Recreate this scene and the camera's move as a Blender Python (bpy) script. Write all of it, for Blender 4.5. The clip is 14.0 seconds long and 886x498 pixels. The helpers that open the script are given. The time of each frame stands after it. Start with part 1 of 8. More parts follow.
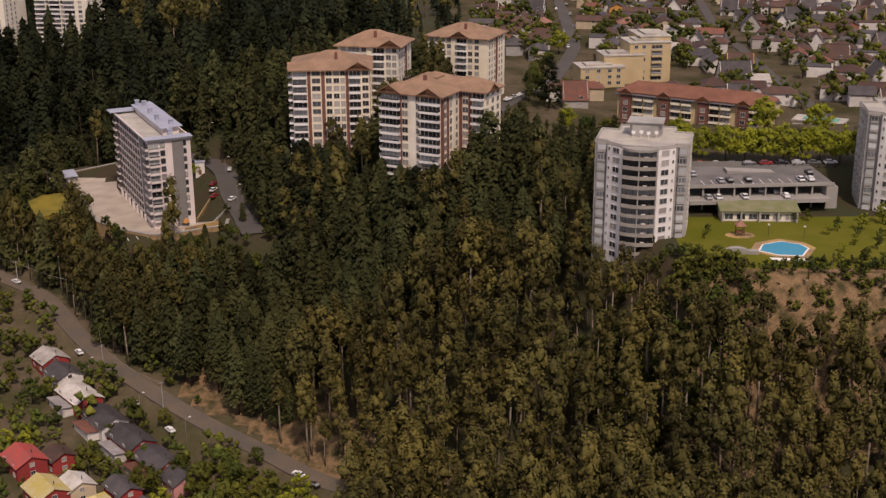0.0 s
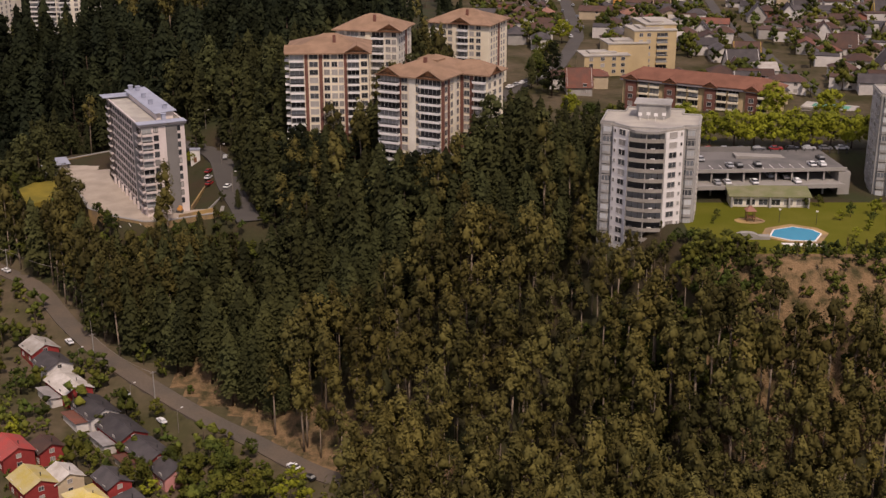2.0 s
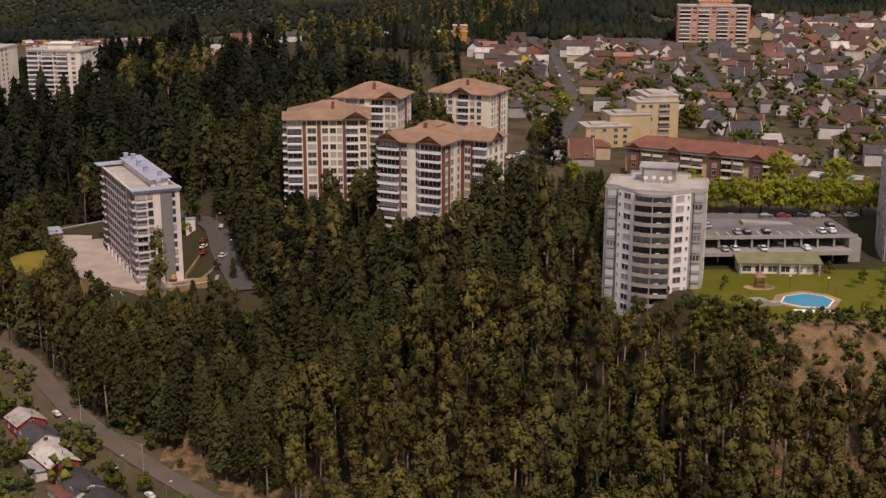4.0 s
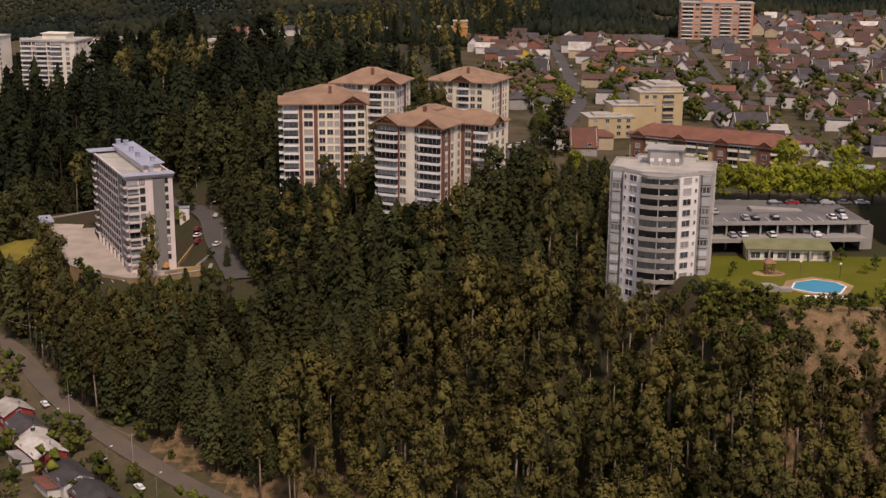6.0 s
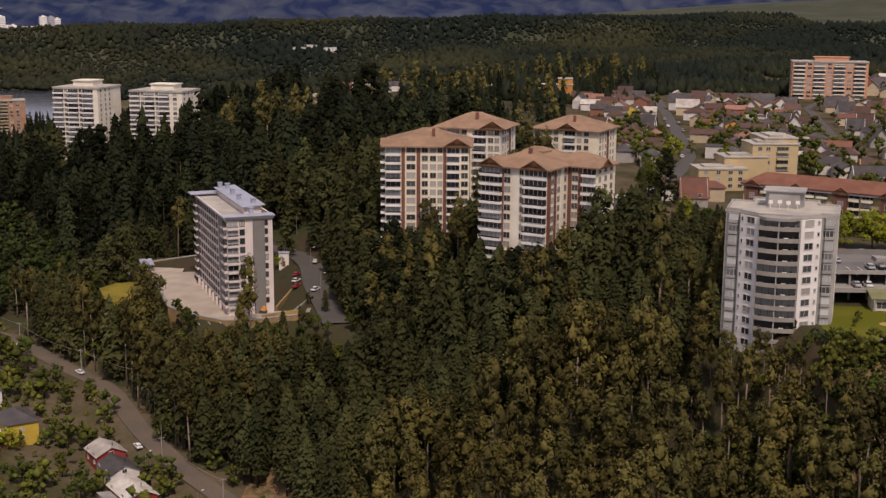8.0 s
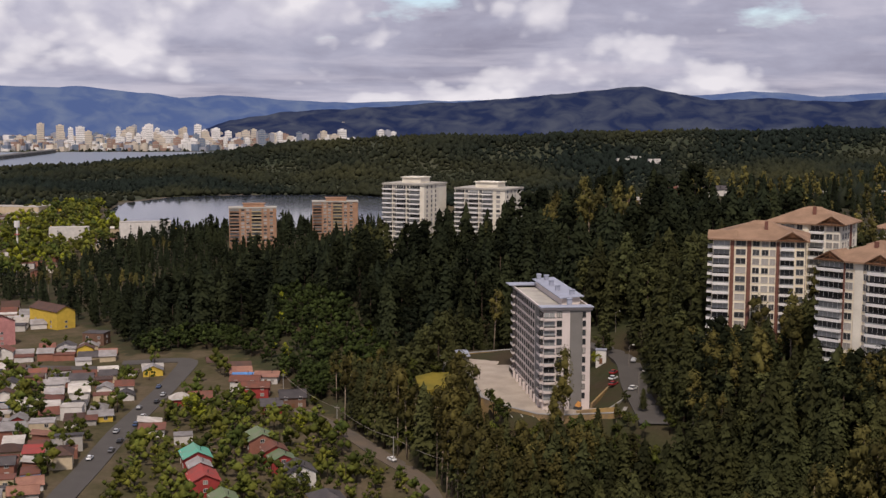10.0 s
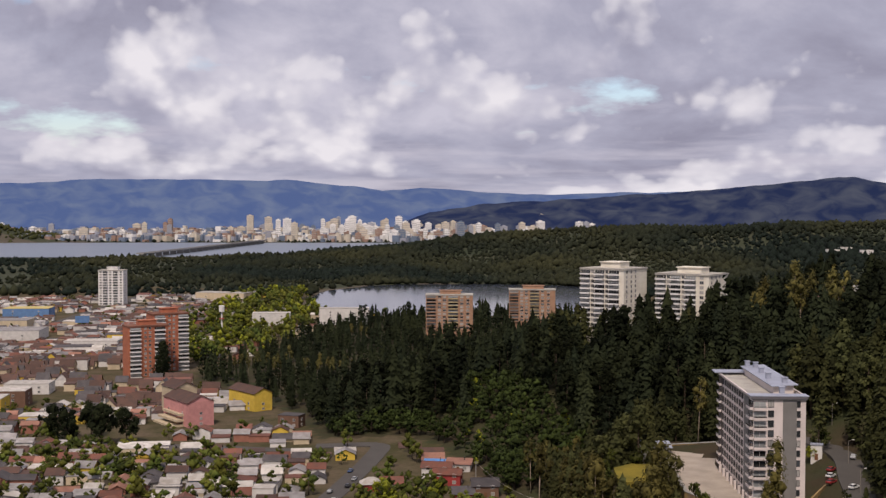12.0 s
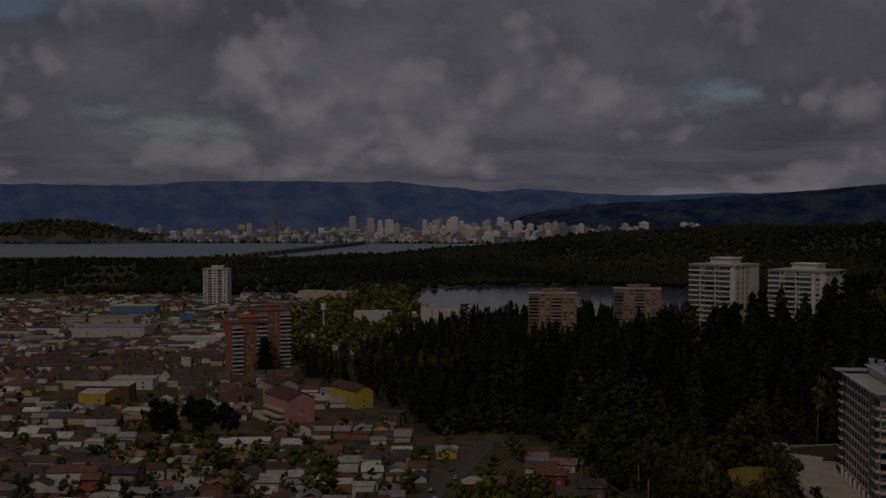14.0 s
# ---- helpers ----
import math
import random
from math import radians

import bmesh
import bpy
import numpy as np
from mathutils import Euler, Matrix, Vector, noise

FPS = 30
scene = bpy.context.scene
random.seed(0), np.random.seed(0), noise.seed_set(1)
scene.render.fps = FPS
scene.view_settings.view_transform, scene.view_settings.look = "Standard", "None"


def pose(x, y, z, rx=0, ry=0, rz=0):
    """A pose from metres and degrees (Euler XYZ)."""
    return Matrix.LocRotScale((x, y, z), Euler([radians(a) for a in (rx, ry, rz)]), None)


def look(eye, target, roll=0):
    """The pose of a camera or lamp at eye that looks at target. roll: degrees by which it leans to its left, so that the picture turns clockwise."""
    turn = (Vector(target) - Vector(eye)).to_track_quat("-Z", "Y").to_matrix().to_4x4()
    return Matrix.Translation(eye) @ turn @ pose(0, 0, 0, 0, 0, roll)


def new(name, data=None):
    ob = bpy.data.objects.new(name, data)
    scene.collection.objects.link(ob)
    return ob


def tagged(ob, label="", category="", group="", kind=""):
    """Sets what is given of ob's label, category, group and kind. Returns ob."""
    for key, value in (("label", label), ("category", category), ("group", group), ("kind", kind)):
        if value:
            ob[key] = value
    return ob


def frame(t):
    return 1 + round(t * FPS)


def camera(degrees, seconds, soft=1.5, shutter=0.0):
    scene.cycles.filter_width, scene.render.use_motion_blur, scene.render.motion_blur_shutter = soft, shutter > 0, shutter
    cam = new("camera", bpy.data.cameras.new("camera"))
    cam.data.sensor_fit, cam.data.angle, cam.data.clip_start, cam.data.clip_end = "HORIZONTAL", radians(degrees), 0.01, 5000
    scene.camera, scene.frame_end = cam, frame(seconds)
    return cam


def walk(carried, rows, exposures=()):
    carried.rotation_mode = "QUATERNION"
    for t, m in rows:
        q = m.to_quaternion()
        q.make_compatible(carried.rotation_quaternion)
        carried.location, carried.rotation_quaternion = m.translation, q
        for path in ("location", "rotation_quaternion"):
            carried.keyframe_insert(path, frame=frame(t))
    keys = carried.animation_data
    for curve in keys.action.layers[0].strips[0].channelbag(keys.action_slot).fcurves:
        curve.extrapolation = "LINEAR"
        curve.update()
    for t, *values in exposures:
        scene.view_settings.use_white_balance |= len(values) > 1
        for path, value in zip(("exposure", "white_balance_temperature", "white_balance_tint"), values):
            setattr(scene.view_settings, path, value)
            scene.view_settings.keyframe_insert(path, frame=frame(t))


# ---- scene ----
cam = camera(39.2, 14.0, 1.4)

# seconds, place, tilt from straight down, lean, turn to the left
PATH = [
    (0, (0.00, 0.00, 160.00), 71.122, -0.21, 0.020),
    (0.5, (0.25, 2.34, 157.76), 71.167, -0.18, 0.044),
    (1, (0.32, 4.67, 155.70), 71.186, -0.15, 0.064),
    (1.5, (0.27, 6.80, 153.86), 71.202, -0.07, 0.067),
    (2, (0.05, 8.88, 152.04), 71.218, -0.06, 0.045),
    (2.4, (-0.13, 10.48, 150.57), 71.230, -0.04, 0.028),
    (2.5, (-0.18, 10.89, 150.20), 71.533, -0.03, 0.024),
    (2.7, (-0.24, 11.68, 149.50), 72.440, -0.01, 0.013),
    (3, (-0.33, 12.87, 148.44), 73.841, 0.01, -0.002),
    (3.2, (-0.40, 13.72, 147.71), 74.688, 0.03, -0.012),
    (3.4, (-0.38, 14.57, 146.89), 74.970, 0.05, -0.012),
    (5.3, (-0.21, 22.72, 139.19), 75.180, 0.24, -0.012),
    (5.5, (-0.19, 23.58, 138.38), 75.225, 0.26, -0.012),
    (6, (-0.39, 25.62, 136.35), 75.339, 0.35, -0.054),
    (6.5, (-0.56, 27.62, 134.35), 76.103, 0.41, -0.073),
    (7, (-0.57, 29.58, 132.30), 76.964, 0.45, -0.072),
    (7.2, (-0.58, 30.47, 131.42), 77.018, 0.48, 0.101),
    (7.5, (-0.98, 32.57, 129.74), 77.400, 0.43, 1.500),
    (8.25, (-1.96, 37.81, 125.54), 79.050, 0.32, 6.500),
    (9.3, (-3.35, 45.16, 119.65), 81.734, 0.16, 14.194),
    (9.5, (-3.86, 46.46, 118.98), 82.278, 0.18, 15.667),
    (10, (-5.16, 49.69, 117.52), 83.639, 0.24, 19.417),
    (10.5, (-6.56, 53.32, 116.13), 84.995, 0.24, 23.210),
    (10.8, (-7.41, 55.63, 115.30), 86.430, 0.20, 25.500),
    (11, (-7.98, 57.18, 114.75), 87.394, 0.17, 27.039),
    (11.1, (-8.23, 57.88, 114.48), 87.580, 0.16, 27.330),
    (11.5, (-9.21, 60.71, 113.41), 87.867, 0.15, 28.042),
    (12, (-10.66, 63.63, 112.25), 87.890, 0.09, 28.541),
    (12.5, (-12.26, 66.30, 111.24), 87.909, 0.01, 29.908),
    (13, (-14.12, 68.96, 110.34), 87.934, -0.02, 31.070),
    (13.5, (-16.01, 71.75, 109.40), 87.955, -0.02, 32.118),
    (14, (-17.80, 74.49, 108.31), 87.989, -0.03, 33.215),
]
FADE = [(0.0, 0.04, 6850, 25), (7.2, 0.03, 6850, 25), (9.3, 0.0, 6420, 18), (13.3, 0.0, 6420, 18), (13.4, -0.2, 6420, 18), (13.5, -0.6, 6420, 18), (13.6, -1.0, 6420, 18), (13.8, -1.7, 6420, 18), (14.0, -2.8, 6420, 18)]
walk(cam, [(t, Matrix.Translation(eye) @ pose(0, 0, 0, 0, 0, turn) @ pose(0, 0, 0, tilt, 0, 0) @ pose(0, 0, 0, 0, 0, lean)) for t, eye, tilt, lean, turn in PATH], FADE)

# ---- sky, sun ----
SUN_EL, SUN_AZ = radians(54), radians(163)   # azimuth from +y, clockwise
world = bpy.data.worlds.new("cloudy_sky")
scene.world = world
world.use_nodes = True
wn, wl = world.node_tree.nodes, world.node_tree.links
wn.clear()
w_out = wn.new("ShaderNodeOutputWorld")
w_bg = wn.new("ShaderNodeBackground")
w_sky = wn.new("ShaderNodeTexSky")
w_sky.sky_type, w_sky.sun_disc = "NISHITA", False
w_sky.sun_elevation, w_sky.sun_rotation = SUN_EL, SUN_AZ
w_sky.air_density, w_sky.dust_density, w_sky.altitude = 1.0, 0.6, 150
w_gain = wn.new("ShaderNodeVectorMath"); w_gain.operation = "SCALE"
w_gain.inputs["Scale"].default_value = 0.13
wl.new(w_sky.outputs[0], w_gain.inputs[0])
# cloud layer: the view direction meets a flat deck
w_co = wn.new("ShaderNodeTexCoord")
w_sep = wn.new("ShaderNodeSeparateXYZ")
wl.new(w_co.outputs["Generated"], w_sep.inputs[0])


def w_math(op, a, b=None, c=None):
    n = wn.new("ShaderNodeMath"); n.operation = op
    for k, v in enumerate((a, b, c)):
        if v is None:
            continue
        if isinstance(v, (int, float)):
            n.inputs[k].default_value = v
        else:
            wl.new(v, n.inputs[k])
    return n.outputs[0]


def w_ramp(fac, stops):
    n = wn.new("ShaderNodeValToRGB")
    e = n.color_ramp.elements
    e[0].position, e[0].color = stops[0][0], (*stops[0][1], 1)
    e[1].position, e[1].color = stops[-1][0], (*stops[-1][1], 1)
    for p, c in stops[1:-1]:
        e.new(p).color = (*c, 1)
    wl.new(fac, n.inputs[0])
    return n.outputs[0]


def w_noise(vec, scale, detail, rough, dist=0.0):
    n = wn.new("ShaderNodeTexNoise")
    n.inputs["Scale"].default_value, n.inputs["Detail"].default_value = scale, detail
    n.inputs["Roughness"].default_value, n.inputs["Distortion"].default_value = rough, dist
    wl.new(vec, n.inputs["Vector"])
    return n.outputs["Fac"]


# bearing and height of the view direction; heights are drawn out near the horizon, so that far clouds lie flatter
w_az = w_math("ARCTAN2", w_sep.outputs[0], w_sep.outputs[1])
w_el = w_math("MAXIMUM", w_sep.outputs[2], 0.0)
w_rise = w_math("POWER", w_math("ADD", w_el, 0.004), 0.6)


def w_moved(x, y, z, wide=13.0, high=10.5):
    n = wn.new("ShaderNodeCombineXYZ")
    wl.new(w_math("MULTIPLY_ADD", w_az, wide, x), n.inputs[0])
    wl.new(w_math("MULTIPLY_ADD", w_rise, high, y), n.inputs[1])
    n.inputs[2].default_value = z
    return n.outputs[0]


def w_billow(vec, scale, detail):
    n = wn.new("ShaderNodeTexVoronoi")
    n.feature = "SMOOTH_F1"
    n.inputs["Scale"].default_value, n.inputs["Detail"].default_value = scale, detail
    n.inputs["Roughness"].default_value, n.inputs["Smoothness"].default_value = 0.55, 0.6
    wl.new(vec, n.inputs["Vector"])
    return w_math("SUBTRACT", 1.0, n.outputs["Distance"])


def w_bank(az, el, wide, high, amount):
    """A cloud bank at a bearing and height, in degrees."""
    a = w_math("DIVIDE", w_math("SUBTRACT", w_az, radians(az)), radians(wide))
    b = w_math("DIVIDE", w_math("SUBTRACT", w_el, radians(el)), radians(high))
    d = w_math("ADD", w_math("MULTIPLY", a, a), w_math("MULTIPLY", b, b))
    return w_math("MULTIPLY", w_math("EXPONENT", w_math("MULTIPLY", d, -1.0)), amount)


def w_blend(fac, a, b):
    n = wn.new("ShaderNodeMix"); n.data_type = "RGBA"
    wl.new(fac, n.inputs["Factor"]); wl.new(a, n.inputs["A"]); wl.new(b, n.inputs["B"])
    return n.outputs["Result"]


def w_heaps(lift):
    """Density of the heaped clouds, taken a little higher or lower for their shading."""
    v = w_moved(0.0, lift, 0.0)
    return w_math("ADD", w_math("MULTIPLY", w_noise(v, 0.5, 9.0, 0.52, 0.1), 0.68), w_math("MULTIPLY", w_billow(v, 0.95, 3.0), 0.32))


# a grey-violet deck high up, white heaped clouds before it, flat lilac banks and blue gaps low down
w_gap = w_noise(w_moved(1.3, 4.2, 3.0, 6.0, 10.0), 1.0, 6.0, 0.55)
w_cover = w_ramp(w_math("ADD", w_gap, w_math("ADD", w_bank(-14, 8, 26, 4, 0.1), w_math("MULTIPLY", w_math("MAXIMUM", w_math("SUBTRACT", 0.055, w_el), 0.0), 4.0))), [(0.36, (0, 0, 0)), (0.44, (1, 1, 1))])
w_fold = w_noise(w_moved(3.1, 7.7, 0.4, 7.0, 9.0), 1.0, 8.0, 0.55, 0.2)
w_deck = w_ramp(w_math("SUBTRACT", w_fold, w_math("ADD", w_bank(-16, 7.2, 12, 2.2, 0.1), w_bank(-46, 8.5, 8, 1.6, 0.05))), [(0.3, (0.31, 0.31, 0.39)), (0.47, (0.44, 0.45, 0.54)), (0.64, (0.64, 0.64, 0.71))])
w_heap = w_heaps(0.0)
w_crown = w_heaps(0.42)
w_mass = w_math("ADD", w_heap, w_math("ADD", w_math("ADD", w_bank(-37.6, 6.0, 3.2, 2.3, 0.17), w_bank(-25.5, 4.2, 3.4, 1.2, 0.1)), w_math("ADD", w_bank(-10.5, 6.0, 3.6, 1.8, 0.1), w_bank(-20, 8.2, 9.0, 1.6, -0.12))))
w_puff = w_ramp(w_mass, [(0.37, (0, 0, 0)), (0.42, (0.55, 0.55, 0.55)), (0.52, (1, 1, 1))])
w_lit = w_ramp(w_math("ADD", 0.5, w_math("MULTIPLY", w_math("SUBTRACT", w_heap, w_crown), 2.6)), [(0.2, (0.46, 0.46, 0.55)), (0.5, (0.68, 0.68, 0.73)), (0.75, (0.9, 0.89, 0.89))])
w_strata = w_ramp(w_math("ADD", w_noise(w_moved(8.0, 2.0, 6.0, 6.0, 24.0), 1.0, 6.0, 0.55), w_math("MULTIPLY", w_el, -1.6)), [(0.42, (0, 0, 0)), (0.6, (0.75, 0.75, 0.75))])
w_pale = w_ramp(w_el, [(0.0, (0.66, 0.64, 0.69)), (0.12, (0.6, 0.6, 0.68))])
w_cloud = w_blend(w_puff, w_blend(w_strata, w_deck, w_pale), w_lit)
w_mix = wn.new("ShaderNodeMix"); w_mix.data_type = "RGBA"
wl.new(w_cover, w_mix.inputs["Factor"])
wl.new(w_gain.outputs[0], w_mix.inputs["A"])
wl.new(w_cloud, w_mix.inputs["B"])
wl.new(w_mix.outputs["Result"], w_bg.inputs["Color"])
w_bg.inputs["Strength"].default_value = 0.9
wl.new(w_bg.outputs[0], w_out.inputs[0])

sun_data = bpy.data.lights.new("sun", "SUN")
sun_data.energy, sun_data.angle, sun_data.color = 3.0, radians(5), (1.0, 0.89, 0.74)
sun = new("sun", sun_data)
SUN_DIR = Vector((math.sin(SUN_AZ) * math.cos(SUN_EL), math.cos(SUN_AZ) * math.cos(SUN_EL), math.sin(SUN_EL)))
sun.matrix_world = look(SUN_DIR * 1000, (0, 0, 0))

# ---- materials ----


def material(name, color, rough=0.8, vary=0.25, scale=0.5, fine=6.0, bump=0.15, spec=0.2, metal=0.0, second=None, islands=0.0, objects=0.0, mix=0.5, depth=0.05):
    """Two-scale surface: broad stains, fine grain, some relief; islands and objects add a change from piece to piece."""
    m = bpy.data.materials.new(name)
    m.use_nodes = True
    n, l = m.node_tree.nodes, m.node_tree.links
    b = n["Principled BSDF"]
    b.inputs["Roughness"].default_value, b.inputs["Metallic"].default_value = rough, metal
    b.inputs["Specular IOR Level"].default_value = spec
    geo, info = n.new("ShaderNodeNewGeometry"), n.new("ShaderNodeObjectInfo")
    big, small = n.new("ShaderNodeTexNoise"), n.new("ShaderNodeTexNoise")
    big.inputs["Scale"].default_value, big.inputs["Detail"].default_value = scale, 4
    small.inputs["Scale"].default_value, small.inputs["Detail"].default_value = fine, 3
    l.new(geo.outputs["Position"], big.inputs["Vector"])
    l.new(geo.outputs["Position"], small.inputs["Vector"])
    two = n.new("ShaderNodeMix"); two.data_type = "RGBA"
    two.inputs["A"].default_value = (*color, 1)
    two.inputs["B"].default_value = (*(second or [c * (1 - vary) for c in color]), 1)
    ramp = n.new("ShaderNodeMapRange")
    ramp.inputs["From Min"].default_value, ramp.inputs["From Max"].default_value = mix - 0.14, mix + 0.14
    l.new(big.outputs["Fac"], ramp.inputs["Value"])
    l.new(ramp.outputs[0], two.inputs["Factor"])
    val = n.new("ShaderNodeMath"); val.operation = "MULTIPLY_ADD"
    l.new(small.outputs["Fac"], val.inputs[0])
    val.inputs[1].default_value, val.inputs[2].default_value = vary * 1.6, 1 - vary * 0.8
    out = val.outputs[0]
    for amount, source in ((islands, geo.outputs["Random Per Island"]), (objects, info.outputs["Random"])):
        if amount:
            a = n.new("ShaderNodeMath"); a.operation = "MULTIPLY_ADD"
            l.new(source, a.inputs[0])
            a.inputs[1].default_value, a.inputs[2].default_value = amount * 2, 1 - amount
            p = n.new("ShaderNodeMath"); p.operation = "MULTIPLY"
            l.new(out, p.inputs[0]); l.new(a.outputs[0], p.inputs[1])
            out = p.outputs[0]
    if islands:   # each tree of a stand has its own tint
        at = n.new("ShaderNodeAttribute"); at.attribute_name = "tint"
        a = n.new("ShaderNodeMath"); a.operation = "MULTIPLY_ADD"
        l.new(at.outputs["Fac"], a.inputs[0]); a.inputs[1].default_value, a.inputs[2].default_value = 0.5, 1.0
        p = n.new("ShaderNodeMath"); p.operation = "MULTIPLY"
        l.new(out, p.inputs[0]); l.new(a.outputs[0], p.inputs[1])
        out = p.outputs[0]
    s = n.new("ShaderNodeVectorMath"); s.operation = "SCALE"
    l.new(two.outputs["Result"], s.inputs[0]); l.new(out, s.inputs["Scale"])
    l.new(s.outputs[0], b.inputs["Base Color"])
    if bump:
        bn = n.new("ShaderNodeBump")
        bn.inputs["Strength"].default_value, bn.inputs["Distance"].default_value = bump, depth
        l.new(small.outputs["Fac"], bn.inputs["Height"])
        l.new(bn.outputs[0], b.inputs["Normal"])
    return m


def glass_material(name, color, curtain, share):
    """Window glass seen from outside: a dark room or a pale blind behind a glossy pane, changing from window to window."""
    m = bpy.data.materials.new(name)
    m.use_nodes = True
    n, l = m.node_tree.nodes, m.node_tree.links
    b = n["Principled BSDF"]
    b.inputs["Roughness"].default_value, b.inputs["IOR"].default_value = 0.12, 1.5
    geo, info = n.new("ShaderNodeNewGeometry"), n.new("ShaderNodeObjectInfo")
    add = n.new("ShaderNodeMath"); add.operation = "ADD"
    l.new(geo.outputs["Random Per Island"], add.inputs[0]); l.new(info.outputs["Random"], add.inputs[1])
    fr = n.new("ShaderNodeMath"); fr.operation = "FRACT"
    l.new(add.outputs[0], fr.inputs[0])
    r = n.new("ShaderNodeValToRGB")
    r.color_ramp.interpolation = "CONSTANT"
    e = r.color_ramp.elements
    e[0].position, e[0].color = 0, (*color, 1)
    e[1].position, e[1].color = 1 - share, (*curtain, 1)
    e.new((1 - share) * 0.55).color = (*[c * 2.2 for c in color], 1)
    e.new(1 - share * 0.5).color = (*[c * 0.7 for c in curtain], 1)
    l.new(fr.outputs[0], r.inputs[0])
    l.new(r.outputs[0], b.inputs["Base Color"])
    return m


M = {}
M["forest_floor"] = material("forest_floor", (0.05, 0.036, 0.02), 0.95, 0.4, 0.06, 1.2, 0.5, second=(0.035, 0.04, 0.015))
M["scrub"] = material("scrub_slope", (0.21, 0.135, 0.07), 0.95, 0.6, 0.32, 2.2, 0.9, second=(0.05, 0.044, 0.018), depth=0.5, mix=0.54)
M["town_ground"] = material("town_ground", (0.11, 0.085, 0.055), 0.95, 0.4, 0.06, 0.5, 0.3, second=(0.06, 0.055, 0.026), spec=0.05)
M["garden_ground"] = material("garden_ground", (0.045, 0.042, 0.018), 0.95, 0.4, 0.06, 0.5, 0.3, second=(0.1, 0.078, 0.05), spec=0.05)
M["court"] = material("green_court", (0.1, 0.3, 0.07), 0.8, 0.15)
M["dry_grass"] = material("dry_grass", (0.22, 0.17, 0.03), 0.95, 0.35, 0.15, 2.0, 0.4, second=(0.14, 0.12, 0.025), spec=0.05)
M["far_ground"] = material("far_ground", (0.03, 0.038, 0.018), 0.95, 0.35, 0.012, 0.08, 0.3, second=(0.055, 0.057, 0.032))
M["river_bed"] = material("river_bed", (0.1, 0.085, 0.06), 0.95)
M["lawn"] = material("lawn", (0.095, 0.1, 0.01), 0.95, 0.3, 0.09, 3.0, 0.4, second=(0.12, 0.115, 0.016), spec=0.05)
M["asphalt"] = material("asphalt", (0.075, 0.068, 0.062), 0.9, 0.3, 0.12, 5.0, 0.2, second=(0.085, 0.078, 0.07))
M["dirt_road"] = material("dusty_road", (0.135, 0.104, 0.076), 0.95, 0.3, 0.1, 2.0, 0.3, second=(0.1, 0.085, 0.068))
M["earth"] = material("ochre_earth", (0.38, 0.255, 0.1), 0.95, 0.3, 0.2, 2.5, 0.4, second=(0.24, 0.17, 0.1))
M["concrete"] = material("concrete", (0.3, 0.285, 0.26), 0.85, 0.2, 0.25, 4.0, 0.15, second=(0.27, 0.255, 0.23))
M["terrace"] = material("terrace_paving", (0.4, 0.34, 0.275), 0.9, 0.2, 0.15, 3.0, 0.15, second=(0.31, 0.265, 0.215))
M["white_paint"] = material("white_render", (0.74, 0.72, 0.69), 0.75, 0.1, 0.15, 2.0, 0.05, second=(0.66, 0.63, 0.6))
M["pink_white"] = material("pinkish_white_render", (0.66, 0.58, 0.54), 0.75, 0.1, 0.15, 2.0, 0.05, second=(0.58, 0.51, 0.47))
M["cream"] = material("cream_render", (0.78, 0.71, 0.55), 0.8, 0.12, 0.15, 2.0, 0.05, second=(0.7, 0.62, 0.47))
M["pale_cream"] = material("pale_cream_render", (0.75, 0.7, 0.59), 0.8, 0.12, 0.15, 2.0, 0.05, second=(0.65, 0.6, 0.5))
M["beige"] = material("beige_render", (0.50, 0.39, 0.22), 0.8, 0.12, 0.15, 2.0, 0.05)
M["grey_panel"] = material("grey_panel", (0.2, 0.19, 0.175), 0.8, 0.15, 0.2, 3.0, 0.05)
M["grey_wall"] = material("weathered_grey_wall", (0.36, 0.35, 0.325), 0.85, 0.2, 0.18, 2.0, 0.1, second=(0.27, 0.26, 0.24))
M["balcony_grey"] = material("brown_grey_balcony", (0.31, 0.285, 0.245), 0.85, 0.2, 0.2, 2.0, 0.1)
M["dark_panel"] = material("dark_brown_panel", (0.12, 0.1, 0.09), 0.8, 0.2, 0.2, 3.0, 0.05)
M["brick"] = material("red_brown_brick", (0.19, 0.085, 0.06), 0.85, 0.25, 0.3, 8.0, 0.2, second=(0.15, 0.07, 0.055))
M["orange_brick"] = material("orange_brick", (0.42, 0.15, 0.08), 0.85, 0.2, 0.3, 6.0, 0.2, second=(0.34, 0.12, 0.07))
M["tan_brick"] = material("tan_brick", (0.38, 0.225, 0.14), 0.85, 0.2, 0.3, 6.0, 0.2, second=(0.31, 0.18, 0.115))
M["salmon_wall"] = material("salmon_render", (0.56, 0.3, 0.19), 0.8, 0.15, 0.2, 3.0, 0.05, second=(0.5, 0.26, 0.16))
M["timber"] = material("brown_timber", (0.19, 0.09, 0.045), 0.8, 0.25, 0.4, 8.0, 0.1)
M["tan_shingle"] = material("tan_shingle_roof", (0.29, 0.185, 0.12), 0.9, 0.25, 0.25, 5.0, 0.25, second=(0.22, 0.14, 0.09))
M["salmon_tile"] = material("salmon_tile_roof", (0.21, 0.095, 0.062), 0.9, 0.25, 0.25, 5.0, 0.25)
M["slate"] = material("dark_grey_roof", (0.085, 0.08, 0.085), 0.85, 0.25, 0.25, 4.0, 0.2, second=(0.12, 0.11, 0.11))
